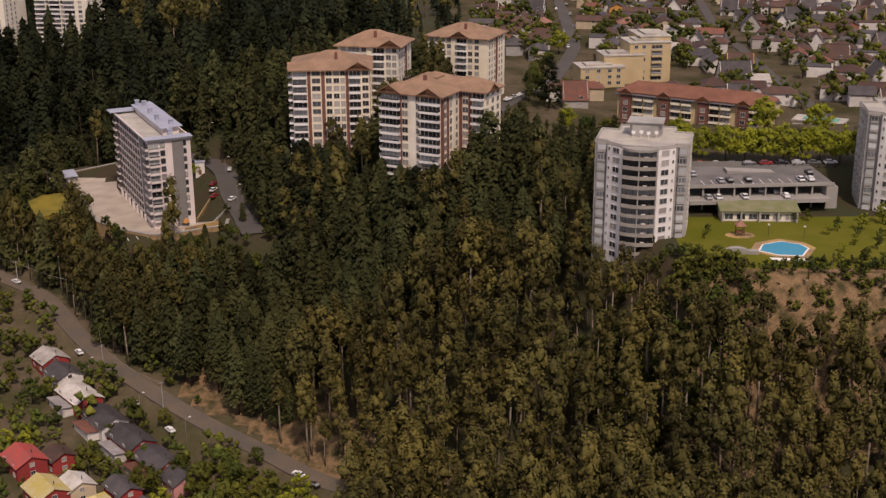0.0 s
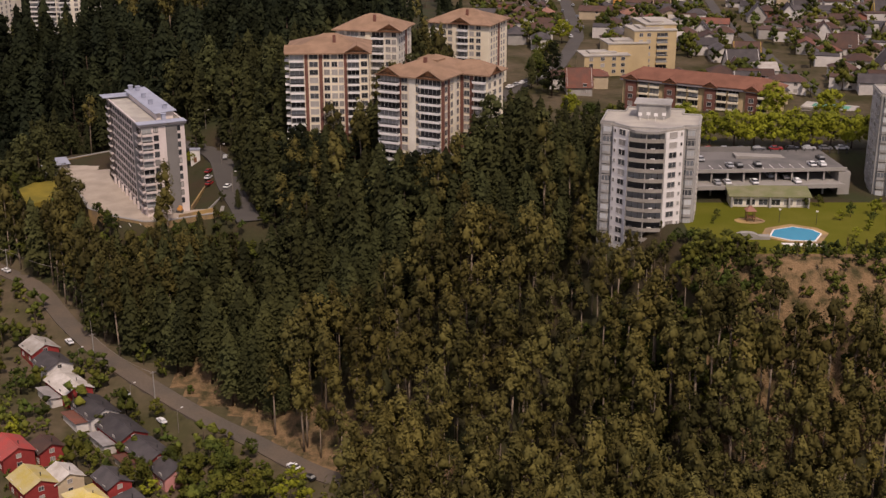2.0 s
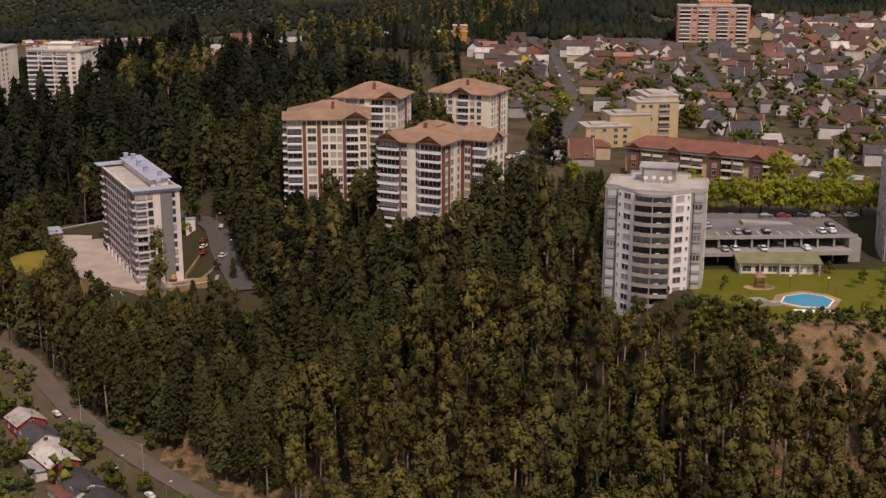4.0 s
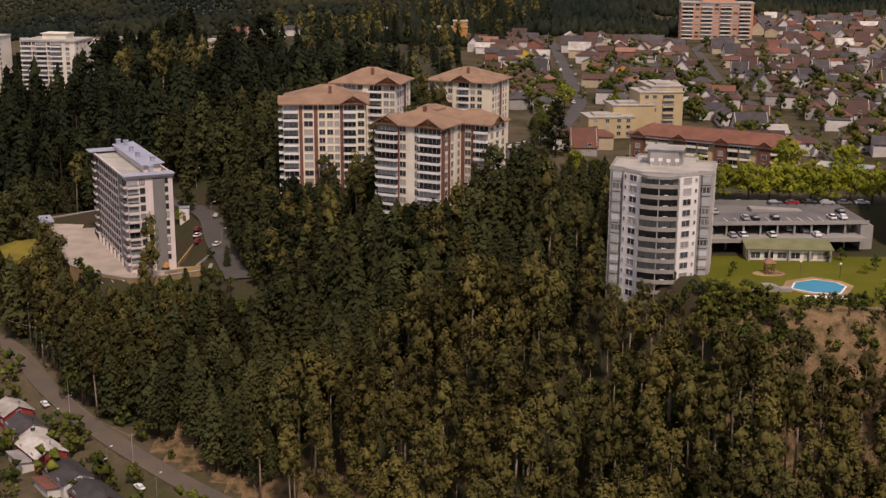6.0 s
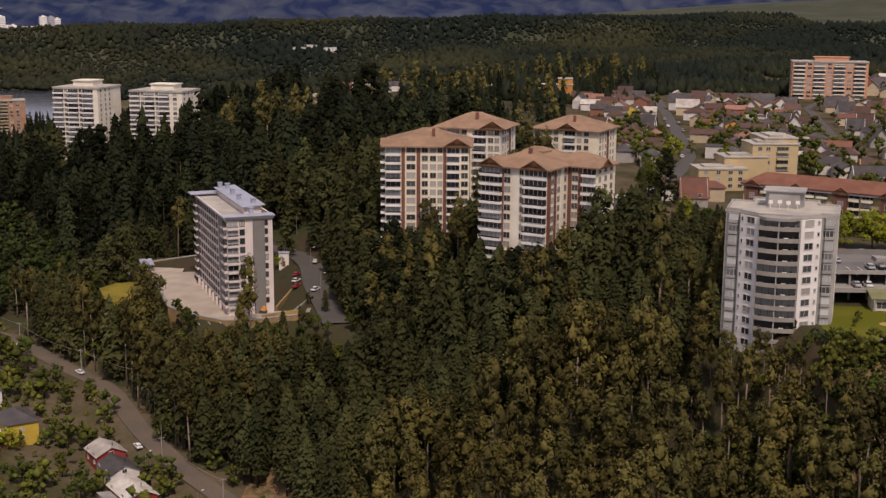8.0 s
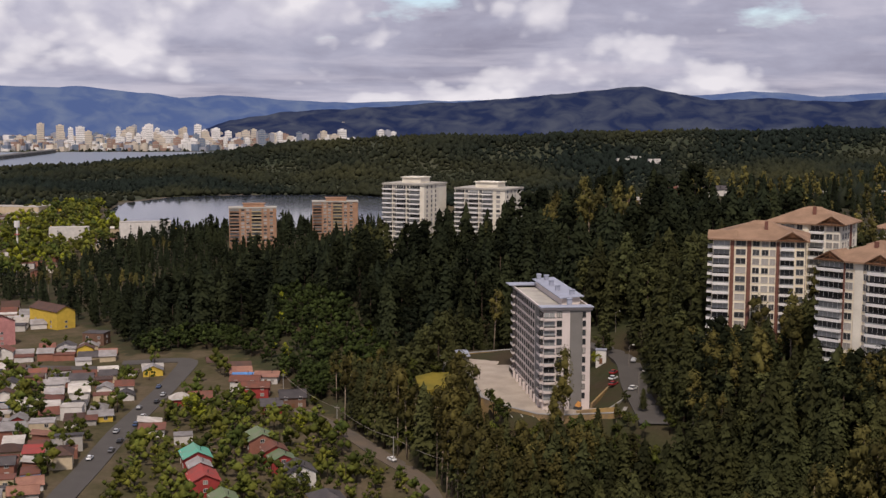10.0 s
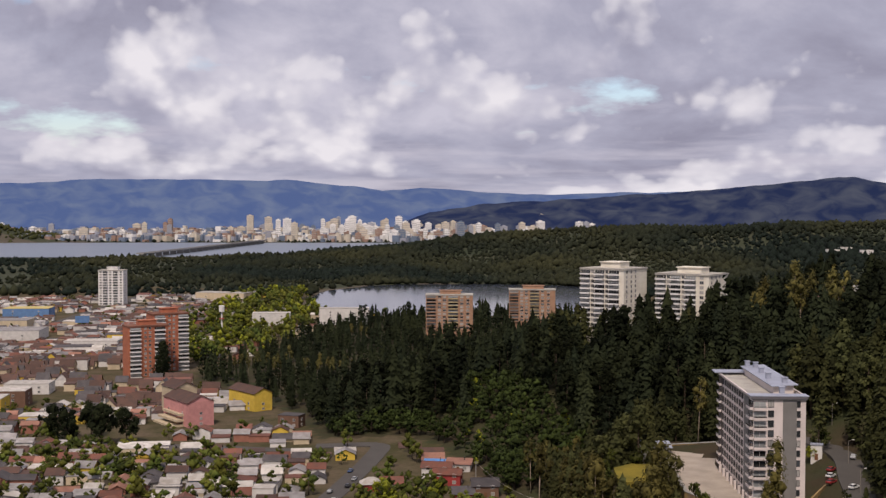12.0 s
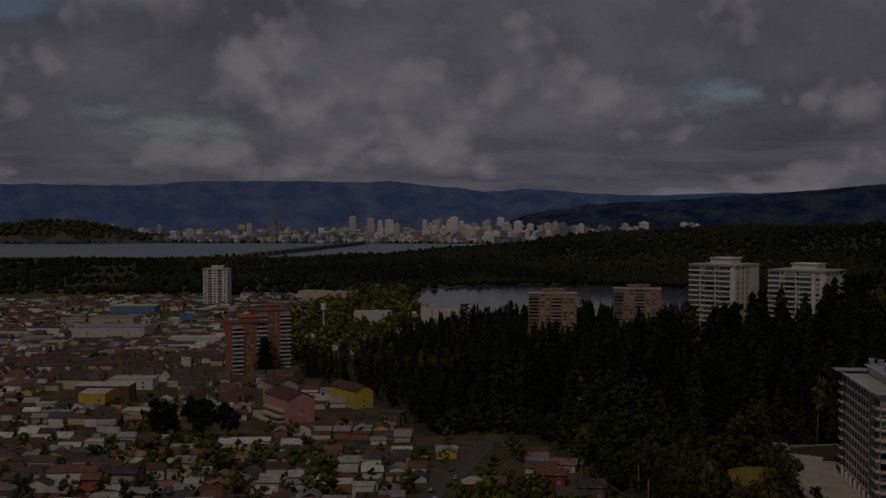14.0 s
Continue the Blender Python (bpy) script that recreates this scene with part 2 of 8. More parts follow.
M["zinc"] = material("blue_grey_metal_roof", (0.33, 0.35, 0.42), 0.5, 0.15, 0.25, 3.0, 0.05, spec=0.5)
M["membrane"] = material("roof_membrane", (0.42, 0.39, 0.33), 0.9, 0.2, 0.2, 3.0, 0.1, second=(0.32, 0.3, 0.27))
M["glass"] = glass_material("window_glass", (0.03, 0.033, 0.036), (0.38, 0.36, 0.33), 0.38)
M["glass_dark"] = glass_material("balcony_glass", (0.025, 0.026, 0.027), (0.33, 0.34, 0.33), 0.5)
M["glass_pale"] = glass_material("curtained_glass", (0.06, 0.065, 0.07), (0.5, 0.52, 0.52), 0.68)
M["frame"] = material("window_frame", (0.5, 0.47, 0.43), 0.6, 0.1)
M["dark_metal"] = material("dark_metal", (0.05, 0.05, 0.05), 0.5, 0.2)
M["wood_pole"] = material("grey_pole", (0.24, 0.21, 0.18), 0.9, 0.2)
M["rubber"] = material("tyre_rubber", (0.02, 0.02, 0.02), 0.9, 0.2)
M["bark"] = material("pale_bark", (0.21, 0.165, 0.12), 0.9, 0.35, 0.3, 2.0, 0.4, objects=0.25)
M["dark_bark"] = material("dark_bark", (0.07, 0.05, 0.035), 0.95, 0.3, 0.4, 3.0, 0.4)
M["eucalypt"] = material("eucalypt_leaves", (0.1, 0.083, 0.022), 0.75, 0.22, 0.05, 0.9, 0.0, 0.08, second=(0.062, 0.058, 0.018), islands=0.1, objects=0.4)
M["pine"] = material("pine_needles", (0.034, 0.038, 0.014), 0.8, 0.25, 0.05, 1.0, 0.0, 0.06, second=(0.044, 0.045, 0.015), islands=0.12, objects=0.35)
# the pine colour taken far down: the ridge's shade is put into these needles
M["dark_pine"] = material("shaded_pine_needles", (0.011, 0.0145, 0.008), 0.9, 0.3, 0.03, 1.5, 0.0, 0.03, second=(0.018, 0.0215, 0.0095), islands=0.12, objects=0.3)
M["broadleaf"] = material("broad_leaves", (0.08, 0.08, 0.012), 0.75, 0.3, 0.08, 1.3, 0.0, 0.1, second=(0.04, 0.056, 0.011), islands=0.22, objects=0.3)
M["gully_leaf"] = material("gully_leaves", (0.036, 0.05, 0.012), 0.8, 0.25, 0.08, 1.0, 0.0, 0.06, second=(0.026, 0.036, 0.011), islands=0.12, objects=0.3)
M["bright_leaf"] = material("spring_leaves", (0.19, 0.2, 0.016), 0.75, 0.3, 0.08, 1.3, 0.0, 0.1, second=(0.13, 0.145, 0.013), islands=0.2, objects=0.15)
# far leaves duller and slightly blue: a little haze is put into the colour
M["far_wood"] = material("far_wood_leaves", (0.012, 0.017, 0.013), 0.9, 0.3, 0.0035, 0.05, 0.0, 0.04, second=(0.04, 0.04, 0.018), islands=0.22, mix=0.57)
# river: murky base set paler, with the sky's reflection put into the colour
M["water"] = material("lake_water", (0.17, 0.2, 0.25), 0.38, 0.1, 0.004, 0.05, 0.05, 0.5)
# lake: base set darker than the river's for the hill mirrored in it
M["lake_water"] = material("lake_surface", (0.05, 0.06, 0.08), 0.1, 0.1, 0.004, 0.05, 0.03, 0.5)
M["pool_water"] = material("pool_water", (0.01, 0.25, 0.4), 0.25, 0.08, 0.3, 1.0, 0.03, 0.5)

# ---- shapes ----


class Shape:
    """Collects boxes, prisms and slabs of one part."""

    def __init__(self):
        self.v, self.f, self.m = [], [], []

    def poly(self, pts, mi=0):
        k = len(self.v)
        self.v += [tuple(p) for p in pts]
        self.f.append(tuple(range(k, k + len(pts))))
        self.m.append(mi)
        return self

    def hexa(self, p, mi=0):
        """A six-sided body: four corners below, the four above them."""
        k = len(self.v)
        self.v += [tuple(q) for q in p]
        for f in ((3, 2, 1, 0), (4, 5, 6, 7), (0, 1, 5, 4), (1, 2, 6, 5), (2, 3, 7, 6), (3, 0, 4, 7)):
            self.f.append(tuple(k + i for i in f))
            self.m.append(mi)
        return self

    def box(self, x0, x1, y0, y1, z0, z1, mi=0):
        return self.hexa([(x0, y0, z0), (x1, y0, z0), (x1, y1, z0), (x0, y1, z0), (x0, y0, z1), (x1, y0, z1), (x1, y1, z1), (x0, y1, z1)], mi)

    def prism(self, pts, z0, z1, mi=0, top=None):
        k, n = len(self.v), len(pts)
        self.v += [(x, y, z0) for x, y in pts] + [(x, y, z1) for x, y in pts]
        for i in range(n):
            j = (i + 1) % n
            self.f.append((k + i, k + j, k + n + j, k + n + i)); self.m.append(mi)
        self.f.append(tuple(k + n + i for i in range(n))); self.m.append(mi if top is None else top)
        self.f.append(tuple(k + i for i in reversed(range(n)))); self.m.append(mi)
        return self

    def tube(self, a, b, r0, r1, n=6, mi=0):
        a, b = Vector(a), Vector(b)
        q = (b - a).to_track_quat("Z", "Y")
        k = len(self.v)
        for c, r in ((a, r0), (b, r1)):
            self.v += [tuple(c + q @ Vector((r * math.cos(2 * math.pi * i / n), r * math.sin(2 * math.pi * i / n), 0))) for i in range(n)]
        for i in range(n):
            j = (i + 1) % n
            self.f.append((k + i, k + j, k + n + j, k + n + i)); self.m.append(mi)
        self.f.append(tuple(k + n + i for i in range(n))); self.m.append(mi)
        self.f.append(tuple(k + i for i in reversed(range(n)))); self.m.append(mi)
        return self

    def slab(self, a, b, c, d, t, mi=0):
        """A sheet of thickness t under the four corners."""
        n = (Vector(b) - Vector(a)).cross(Vector(d) - Vector(a)).normalized() * t
        return self.hexa([tuple(Vector(p) - n) for p in (a, b, c, d)] + [a, b, c, d], mi)

    def mesh(self, name, *mats):
        me = bpy.data.meshes.new(name)
        me.from_pydata(self.v, [], self.f)
        for m in mats:
            me.materials.append(m)
        if len(mats) > 1:
            me.polygons.foreach_set("material_index", self.m)
        me.update()
        return me


def part(name, shape, mats, parent, label="", at=None):
    """One mesh object under a thing or part; shape is a Shape or a ready mesh."""
    if isinstance(shape, Shape):
        shape = shape.mesh(name, *(mats if isinstance(mats, (list, tuple)) else [mats]))
    ob = new(name, shape)
    ob.parent = parent
    if at is not None:
        ob.matrix_basis = at
    if label:
        ob["label"] = label
    return ob


def thing(name, m, label, category, group="", kind=""):
    ob = new(name)
    ob.empty_display_size = 1
    ob.matrix_basis = m
    return tagged(ob, label, category, group, kind)


def single(name, shape, mats, label, category="", group="", kind="", m=None):
    """A thing that is one mesh."""
    if isinstance(shape, Shape):
        shape = shape.mesh(name, *(mats if isinstance(mats, (list, tuple)) else [mats]))
    ob = new(name, shape)
    if m is not None:
        ob.matrix_basis = m
    return tagged(ob, label, category, group, kind)


# ---- lie of the land ----
FOOT = [(1500, 120), (400, 205), (130, 246), (70, 254), (5, 283), (-30, 316), (-62, 348), (-102, 384), (-120, 405), (-143, 435), (-190, 474),
        (-232, 506), (-270, 548), (-302, 562), (-337, 548), (-385, 598), (-445, 636), (-515, 668), (-552, 722), (-548, 790), (-600, 900), (-640, 1050),
        (-600, 1180), (-420, 1330), (-100, 1450), (300, 1600), (1000, 1900), (3500, 2200), (3500, 100)]


def inside_distance(x, y, ring):
    """Signed distance to a closed line: above zero inside it."""
    x, y = np.asarray(x, float), np.asarray(y, float)
    best, odd = np.full(x.shape, 1e12), np.zeros(x.shape, bool)
    for (ax, ay), (bx, by) in zip(ring, ring[1:] + ring[:1]):
        t = np.clip(((x - ax) * (bx - ax) + (y - ay) * (by - ay)) / ((bx - ax) ** 2 + (by - ay) ** 2), 0, 1)
        best = np.minimum(best, (x - ax - t * (bx - ax)) ** 2 + (y - ay - t * (by - ay)) ** 2)
        cross = (ay > y) != (by > y)
        with np.errstate(divide="ignore", invalid="ignore"):
            odd ^= cross & (x < (bx - ax) * (y - ay) / (by - ay if by != ay else 1e-9) + ax)
    return np.where(odd, 1, -1) * np.sqrt(best)


def smooth(a, b, v):
    t = np.clip((v - a) / (b - a), 0, 1)
    return t * t * (3 - 2 * t)


def bump(x, y, cx, cy, r, s=1.0, turn=0.0):
    c, n = math.cos(turn), math.sin(turn)
    u, v = (x - cx) * c + (y - cy) * n, -(x - cx) * n + (y - cy) * c
    return np.exp(-(u / r) ** 2 - (v / (r * s)) ** 2)


def river_side(x, y):
    return -0.50 * x + 0.866 * y


def lake(x, y):
    """Below one inside the lake."""
    c, n = math.cos(0.489), math.sin(0.489)
    u, v = (x + 690) * c + (y - 1385) * n, -(x + 690) * n + (y - 1385) * c
    return np.abs(u / 188) ** 3 + np.abs(v / 240) ** 3


def line_distance(x, y, line):
    d = np.full(np.shape(x), 1e9)
    for (ax, ay), (bx, by) in zip(line, line[1:]):
        t = np.clip(((x - ax) * (bx - ax) + (y - ay) * (by - ay)) / ((bx - ax) ** 2 + (by - ay) ** 2), 0, 1)
        d = np.minimum(d, np.hypot(x - ax - t * (bx - ax), y - ay - t * (by - ay)))
    return d


VALLEY_ROAD = [(-20, 306), (-37, 316), (-51, 329), (-70, 342), (-91, 360), (-110, 378), (-128, 400), (-146, 428), (-165, 440), (-197, 466), (-214, 480), (-232, 488)]
TOWER_ROAD = [(-66, 412), (-71, 427), (-77, 442), (-82, 458), (-85, 474), (-92, 486), (-106, 496)]
UPPER_ROAD = [(18, 478), (22, 497), (34, 524), (48, 548), (60, 600), (68, 640), (74, 790), (80, 1000)]
GULLY = [(-205, 512), (-242, 559), (-266, 592), (-300, 640)]
ROADS = [VALLEY_ROAD, TOWER_ROAD, UPPER_ROAD]



TOWER_A = (-101.5, 416.5, 25.0, 26.5)   # near corner and turn of the slab tower on its shelf


def shelf_local(x, y):
    c, n = math.cos(radians(TOWER_A[3])), math.sin(radians(TOWER_A[3]))
    return (x - TOWER_A[0]) * c + (y - TOWER_A[1]) * n, -(x - TOWER_A[0]) * n + (y - TOWER_A[1]) * c


def height(x, y):
    x, y = np.asarray(x, float), np.asarray(y, float)
    near = np.hypot(x + 40, y - 305)
    d = inside_distance(x, y, FOOT)
    plain = -18 + 18 * np.clip((near - 15) / 190, 0, 1) - 5 * smooth(-13, -24, d) * smooth(190, 120, near)
    width = 52 + 45 * smooth(75, 20, x) + 15 * smooth(-40, -120, x) + 70 * smooth(-150, -420, x) + 120 * smooth(900, 1200, y)
    s = np.clip(d / width, 0, 1)
    top = 50 + 5 * smooth(450, 1300, y) - 27 * smooth(-80, -210, x) - 18 * smooth(-210, -450, x) - 6 * smooth(620, 720, y) * smooth(-150, -220, x)
    top = top * (1 - 0.55 * smooth(850, 1100, y) * smooth(0, -150, x))
    z = plain + (top - plain) * (0.55 * s + 0.45 * s * s * (3 - 2 * s))
    # the levelled shelf of the slab tower and the lawn of the round towers
    u, v = shelf_local(x, y)
    off = np.maximum(np.maximum(-13 - u, u - 26), np.maximum(-8 - v, v - 96))
    z = z + (25 - z) * smooth(13, 0, off)
    off = np.maximum(np.maximum(-33 - u, u + 13), np.maximum(40 - v, v - 72))
    z = z + (22.0 - z) * smooth(9, 0, off)
    # cuts for the roads
    z = z + (plain - z) * smooth(17, 5, line_distance(x, y, VALLEY_ROAD))
    z = z + (25.2 + 0.085 * (y - 420) - z) * smooth(13, 5, line_distance(x, y, TOWER_ROAD))
    off = np.maximum(np.maximum(66 - x, x - 190), np.maximum(304 - y, y - 356))
    z = z + (50 - z) * smooth(12, 0, off)
    off = np.maximum(np.maximum(72 - x, x - 190), np.maximum(379 - y, y - 440))
    z = z + (56.8 - z) * smooth(12, 0, off)
    z = z + 15 * bump(x, y, -190, 640, 130, 0.65, 0.25)
    z = z + 20 * bump(x, y, -165, 855, 105, 0.6, 0.15)   # knoll of the ridge houses
    # hills over the lake and past the suburb
    ridge = 72 * bump(x, y, -330, 2330, 850, 0.3, 0.42) + 20 * bump(x, y, -950, 2150, 330, 0.6, 0.4)
    ridge = ridge + 120 * bump(x, y, 900, 3100, 1300, 0.35, -0.1) + 25 * bump(x, y, 150, 1950, 420, 0.5, 0.2) + 75 * bump(x, y, 1000, 2300, 800, 0.45, -0.15)
    ridge = ridge * smooth(1.0, 2.6, lake(x, y)) * smooth(2700, 2500, np.where(x < -900, river_side(x, y), 0))
    z = z + ridge
    z = z + 62 * bump(x, y, -3050, 2560, 260, 0.6, 0.5)
    z = np.where(lake(x, y) < 1.0, -3.0, z)
    rs = river_side(x, y)
    z = np.where((rs > 2655) & (rs < 3590) & (x < -700), -3.0, z)
    return z


def spread(lo, a, b, hi, fine, wide):
    """Grid lines: close between a and b, wider and wider outside."""
    mid = list(np.arange(a, b, fine))
    out, s, v = [], fine, a
    while v > lo:
        s = min(s * 1.12, wide); v -= s; out.append(v)
    more, s, v = [], fine, b
    while v < hi:
        more.append(v); s = min(s * 1.12, wide); v += s
    return np.array(out[::-1] + mid + more + [hi])


GX, GY = spread(-4700, -560, 200, 3200, 5.0, 90.0), spread(-600, 235, 760, 4850, 5.0, 90.0)
gx, gy = np.meshgrid(GX, GY)
gz = height(gx, gy)
rough = np.array([[noise.noise((a * 0.07, b * 0.07, 0.3)) for a in GX] for b in GY])
foot_d = inside_distance(gx, gy, FOOT)
u_, v_ = shelf_local(gx, gy)
level = ((u_ > -14) & (u_ < 27) & (v_ > -9) & (v_ < 97)) | (line_distance(gx, gy, VALLEY_ROAD) < 7) | (line_distance(gx, gy, TOWER_ROAD) < 7) | ((gx > 62) & (gx < 192) & (gy > 300) & (gy < 455))
gz = gz + np.where((foot_d > 3) & (foot_d < 400) & ~level, rough * 1.2, 0)
nx, ny = len(GX), len(GY)
idx = np.arange(nx * ny).reshape(ny, nx)
quads = np.stack([idx[:-1, :-1], idx[:-1, 1:], idx[1:, 1:], idx[1:, :-1]], -1).reshape(-1, 4)
ground_mesh = bpy.data.meshes.new("ground")
ground_mesh.from_pydata(np.stack([gx, gy, gz], -1).reshape(-1, 3).tolist(), [], quads.tolist())
for k in ("forest_floor", "town_ground", "far_ground", "lawn", "scrub", "river_bed", "garden_ground"):
    ground_mesh.materials.append(M[k])
cx, cy = gx.reshape(-1)[quads].mean(1), gy.reshape(-1)[quads].mean(1)
cd = inside_distance(cx, cy, FOOT)
kind = np.where(cd > -2, 0, 1)
kind = np.where((cd <= -2) & ((np.hypot(cx + 600, cy - 600) > 900)), 2, kind)
kind = np.where((cd > 0) & (cy > 400) & (cx > 5), 6, kind)
kind = np.where((cx > 66) & (cx < 150) & (cy > 306) & (cy < 352), 3, kind)
kind = np.where((cx > 66) & (cx < 185) & (cy > 270) & (cy <= 307) & (cd > 16), 4, kind)
kind = np.where((cd > -4) & (cd < 15) & (cx > -84) & (cx < 30) & (cy > 250), 4, kind)
kind = np.where((lake(cx, cy) < 1.02) | ((river_side(cx, cy) > 2640) & (river_side(cx, cy) < 3600) & (cx < -700)), 5, kind)
ground_mesh.polygons.foreach_set("material_index", kind.astype(np.int32))
ground_mesh.polygons.foreach_set("use_smooth", np.ones(len(quads), bool))
ground_mesh.update()
tagged(new("ground", ground_mesh), "hilly ground of forest floor, scrub and town lots", "ground", kind="structure")


def on_grid(field, x, y):
    """A field's value between the grid lines of the ground."""
    i = min(max(int(np.searchsorted(GX, x)) - 1, 0), nx - 2)
    j = min(max(int(np.searchsorted(GY, y)) - 1, 0), ny - 2)
    u, v = (x - GX[i]) / (GX[i + 1] - GX[i]), (y - GY[j]) / (GY[j + 1] - GY[j])
    return float((field[j, i] * (1 - u) + field[j, i + 1] * u) * (1 - v) + (field[j + 1, i] * (1 - u) + field[j + 1, i + 1] * u) * v)


def land(x, y):
    return on_grid(gz, x, y)


def draped(name, line, width, mat, label, lift=0.25, step=4.0, category="road"):
    """A ribbon that follows the land along a line."""
    pts = [Vector(p) for p in line]
    run = []
    for a, b in zip(pts, pts[1:]):
        n = max(1, int((b - a).length / step))
        run += [a.lerp(b, i / n) for i in range(n)]
    run.append(pts[-1])
    for _ in range(6):
        run = [run[0]] + [(run[i - 1] + run[i] * 2 + run[i + 1]) / 4 for i in range(1, len(run) - 1)] + [run[-1]]
    s = Shape()
    across = 4
    rows = []
    for i, p in enumerate(run):
        t = (run[min(i + 1, len(run) - 1)] - run[max(i - 1, 0)]).normalized()
        side = Vector((t.y, -t.x))
        row = []
        for k in range(across + 1):
            q = p + side * width * (k / across - 0.5)
            row.append([q.x, q.y, land(q.x, q.y)])
        mid = max(r[2] for r in row[1:-1])
        row = [(r[0], r[1], mid + lift) for r in row]
        rows.append(row)
    for _ in range(3):
        zs = [r[2][2] for r in rows]
        rows = [[(p[0], p[1], max((zs[max(i - 1, 0)] + zs[i] + zs[min(i + 1, len(zs) - 1)]) / 3, p[2] - 0.4)) for p in r] for i, r in enumerate(rows)]
    for a, b in zip(rows, rows[1:]):
        for k in range(across):
            s.poly([a[k], a[k + 1], b[k + 1], b[k]])
        for k in (0, across):   # kerb faces down to the ground
            lo = lambda p: (p[0], p[1], p[2] - 1.2)
            s.poly([a[k], b[k], lo(b[k]), lo(a[k])])
    return single(name, s, mat, label, category, kind="structure")


water = Shape()
ring = []
for a in np.linspace(0, 2 * math.pi, 64, endpoint=False):
    u, v = (191 * math.copysign(abs(math.cos(a)) ** (2 / 3), math.cos(a)), 243 * math.copysign(abs(math.sin(a)) ** (2 / 3), math.sin(a)))
    ring.append((-690 + u * math.cos(0.489) - v * math.sin(0.489), 1385 + u * math.sin(0.489) + v * math.cos(0.489)))
water.poly([(x, y, -0.6) for x, y in ring])
single("lake_water", water, M["lake_water"], "calm grey-blue lake water below the hill", "lake", kind="structure")
water = Shape()
n_ = Vector((-0.5, 0.866)); t_ = Vector((0.866, 0.5))
water.poly([(*(n_ * s + t_ * t), -0.6) for s, t in ((2645, -2600), (2645, 900), (3600, 900), (3600, -2600))])
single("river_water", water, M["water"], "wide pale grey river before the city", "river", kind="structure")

# ---- tall buildings ----
CACHE = {}


def cached(key, make):
    if key not in CACHE:
        CACHE[key] = make()
    return CACHE[key]


def window_mesh(w, h, glass="glass", frame="frame", bars=1):
    """A framed window: pane behind a proud frame, local x along the wall, -y outward."""
    def make():
        s = Shape()
        t = 0.09
        xs = [-w / 2 - t, -w / 2]
        for k in range(bars):
            x = -w / 2 + w * (k + 1) / (bars + 1)
            xs += [x - 0.035, x + 0.035]
        xs += [w / 2, w / 2 + t]
        zs = [-t * 1.6, 0, h, h + t]
        n = len(xs)
        s.v = [(x, -0.12, z) for z in zs for x in xs] + [(x, 0.02, z) for z, x in ((zs[0], xs[0]), (zs[0], xs[-1]), (zs[3], xs[-1]), (zs[3], xs[0]))]
        for j in range(3):
            for i in range(n - 1):
                a, b, c, d = j * n + i, j * n + i + 1, j * n + n + i + 1, j * n + n + i
                if j == 1 and i % 2:
                    k = len(s.v)
                    s.v += [(s.v[q][0], -0.03, s.v[q][2]) for q in (a, b, c, d)]
                    s.f += [(a, b, k + 1, k), (b, c, k + 2, k + 1), (c, d, k + 3, k + 2), (d, a, k, k + 3), (k, k + 1, k + 2, k + 3)]
                    s.m += [1, 1, 1, 1, 0]
                else:
                    s.f.append((a, b, c, d)); s.m.append(1)
        k = 4 * n
        s.f += [tuple(range(n - 1, -1, -1)) + (k, k + 1), tuple(range(3 * n, 4 * n)) + (k + 2, k + 3), (0, n, 2 * n, 3 * n, k + 3, k), (4 * n - 1, 3 * n - 1, 2 * n - 1, n - 1, k + 1, k + 2)]
        s.m += [1, 1, 1, 1]
        return s.mesh("window", M[glass], M[frame])
    return cached(("win", w, h, glass, frame, bars), make)


def balcony_mesh(w, depth, slab, rail, glass, piece="all"):
    """A balcony: slab and parapet body, glazed doors behind, handrail with glass infill."""
    def make():
        s = Shape()
        n = max(2, int(w / 1.3))
        if piece in ("all", "glazing"):
            s.box(-w / 2 + 0.1, w / 2 - 0.1, -0.06, 0.02, 0.1, 2.25, 2)
            for k in range(1, n):
                x = -w / 2 + w * k / n
                s.box(x - 0.04, x + 0.04, -0.1, -0.06, 0.1, 2.25, 0)
        if piece in ("all", "body"):
            k = len(s.v)
            o = [(-w / 2, 0), (-w / 2, -depth), (w / 2, -depth), (w / 2, 0)]
            q = [(-w / 2 + 0.12, 0), (-w / 2 + 0.12, -depth + 0.12), (w / 2 - 0.12, -depth + 0.12), (w / 2 - 0.12, 0)]
            s.v += [(x, y, -0.18) for x, y in o] + [(x, y, 0.62) for x, y in o] + [(x, y, 0.62) for x, y in q] + [(x, y, 0.06) for x, y in q]
            for a in range(3):
                s.f += [(k + a, k + a + 1, k + a + 5, k + a + 4), (k + a + 4, k + a + 5, k + a + 9, k + a + 8), (k + a + 9, k + a + 13, k + a + 12, k + a + 8)]
                s.m += [1, 1, 1]
            s.f += [(k + 12, k + 13, k + 14, k + 15), (k + 3, k + 2, k + 1, k), (k, k + 4, k + 8, k + 12, k + 15, k + 11, k + 7, k + 3)]
            s.m += [0, 0, 0]
        if piece in ("all", "rail"):
            s.box(-w / 2, w / 2, -depth, -depth + 0.06, 0.98, 1.03, 3)
            s.box(-w / 2, w / 2, -depth + 0.02, -depth + 0.05, 0.62, 0.98, 2)
        return s.mesh("balcony", M[slab], M[rail], M[glass], M["dark_metal"])
    return cached(("balc", w, depth, slab, rail, glass, piece), make)


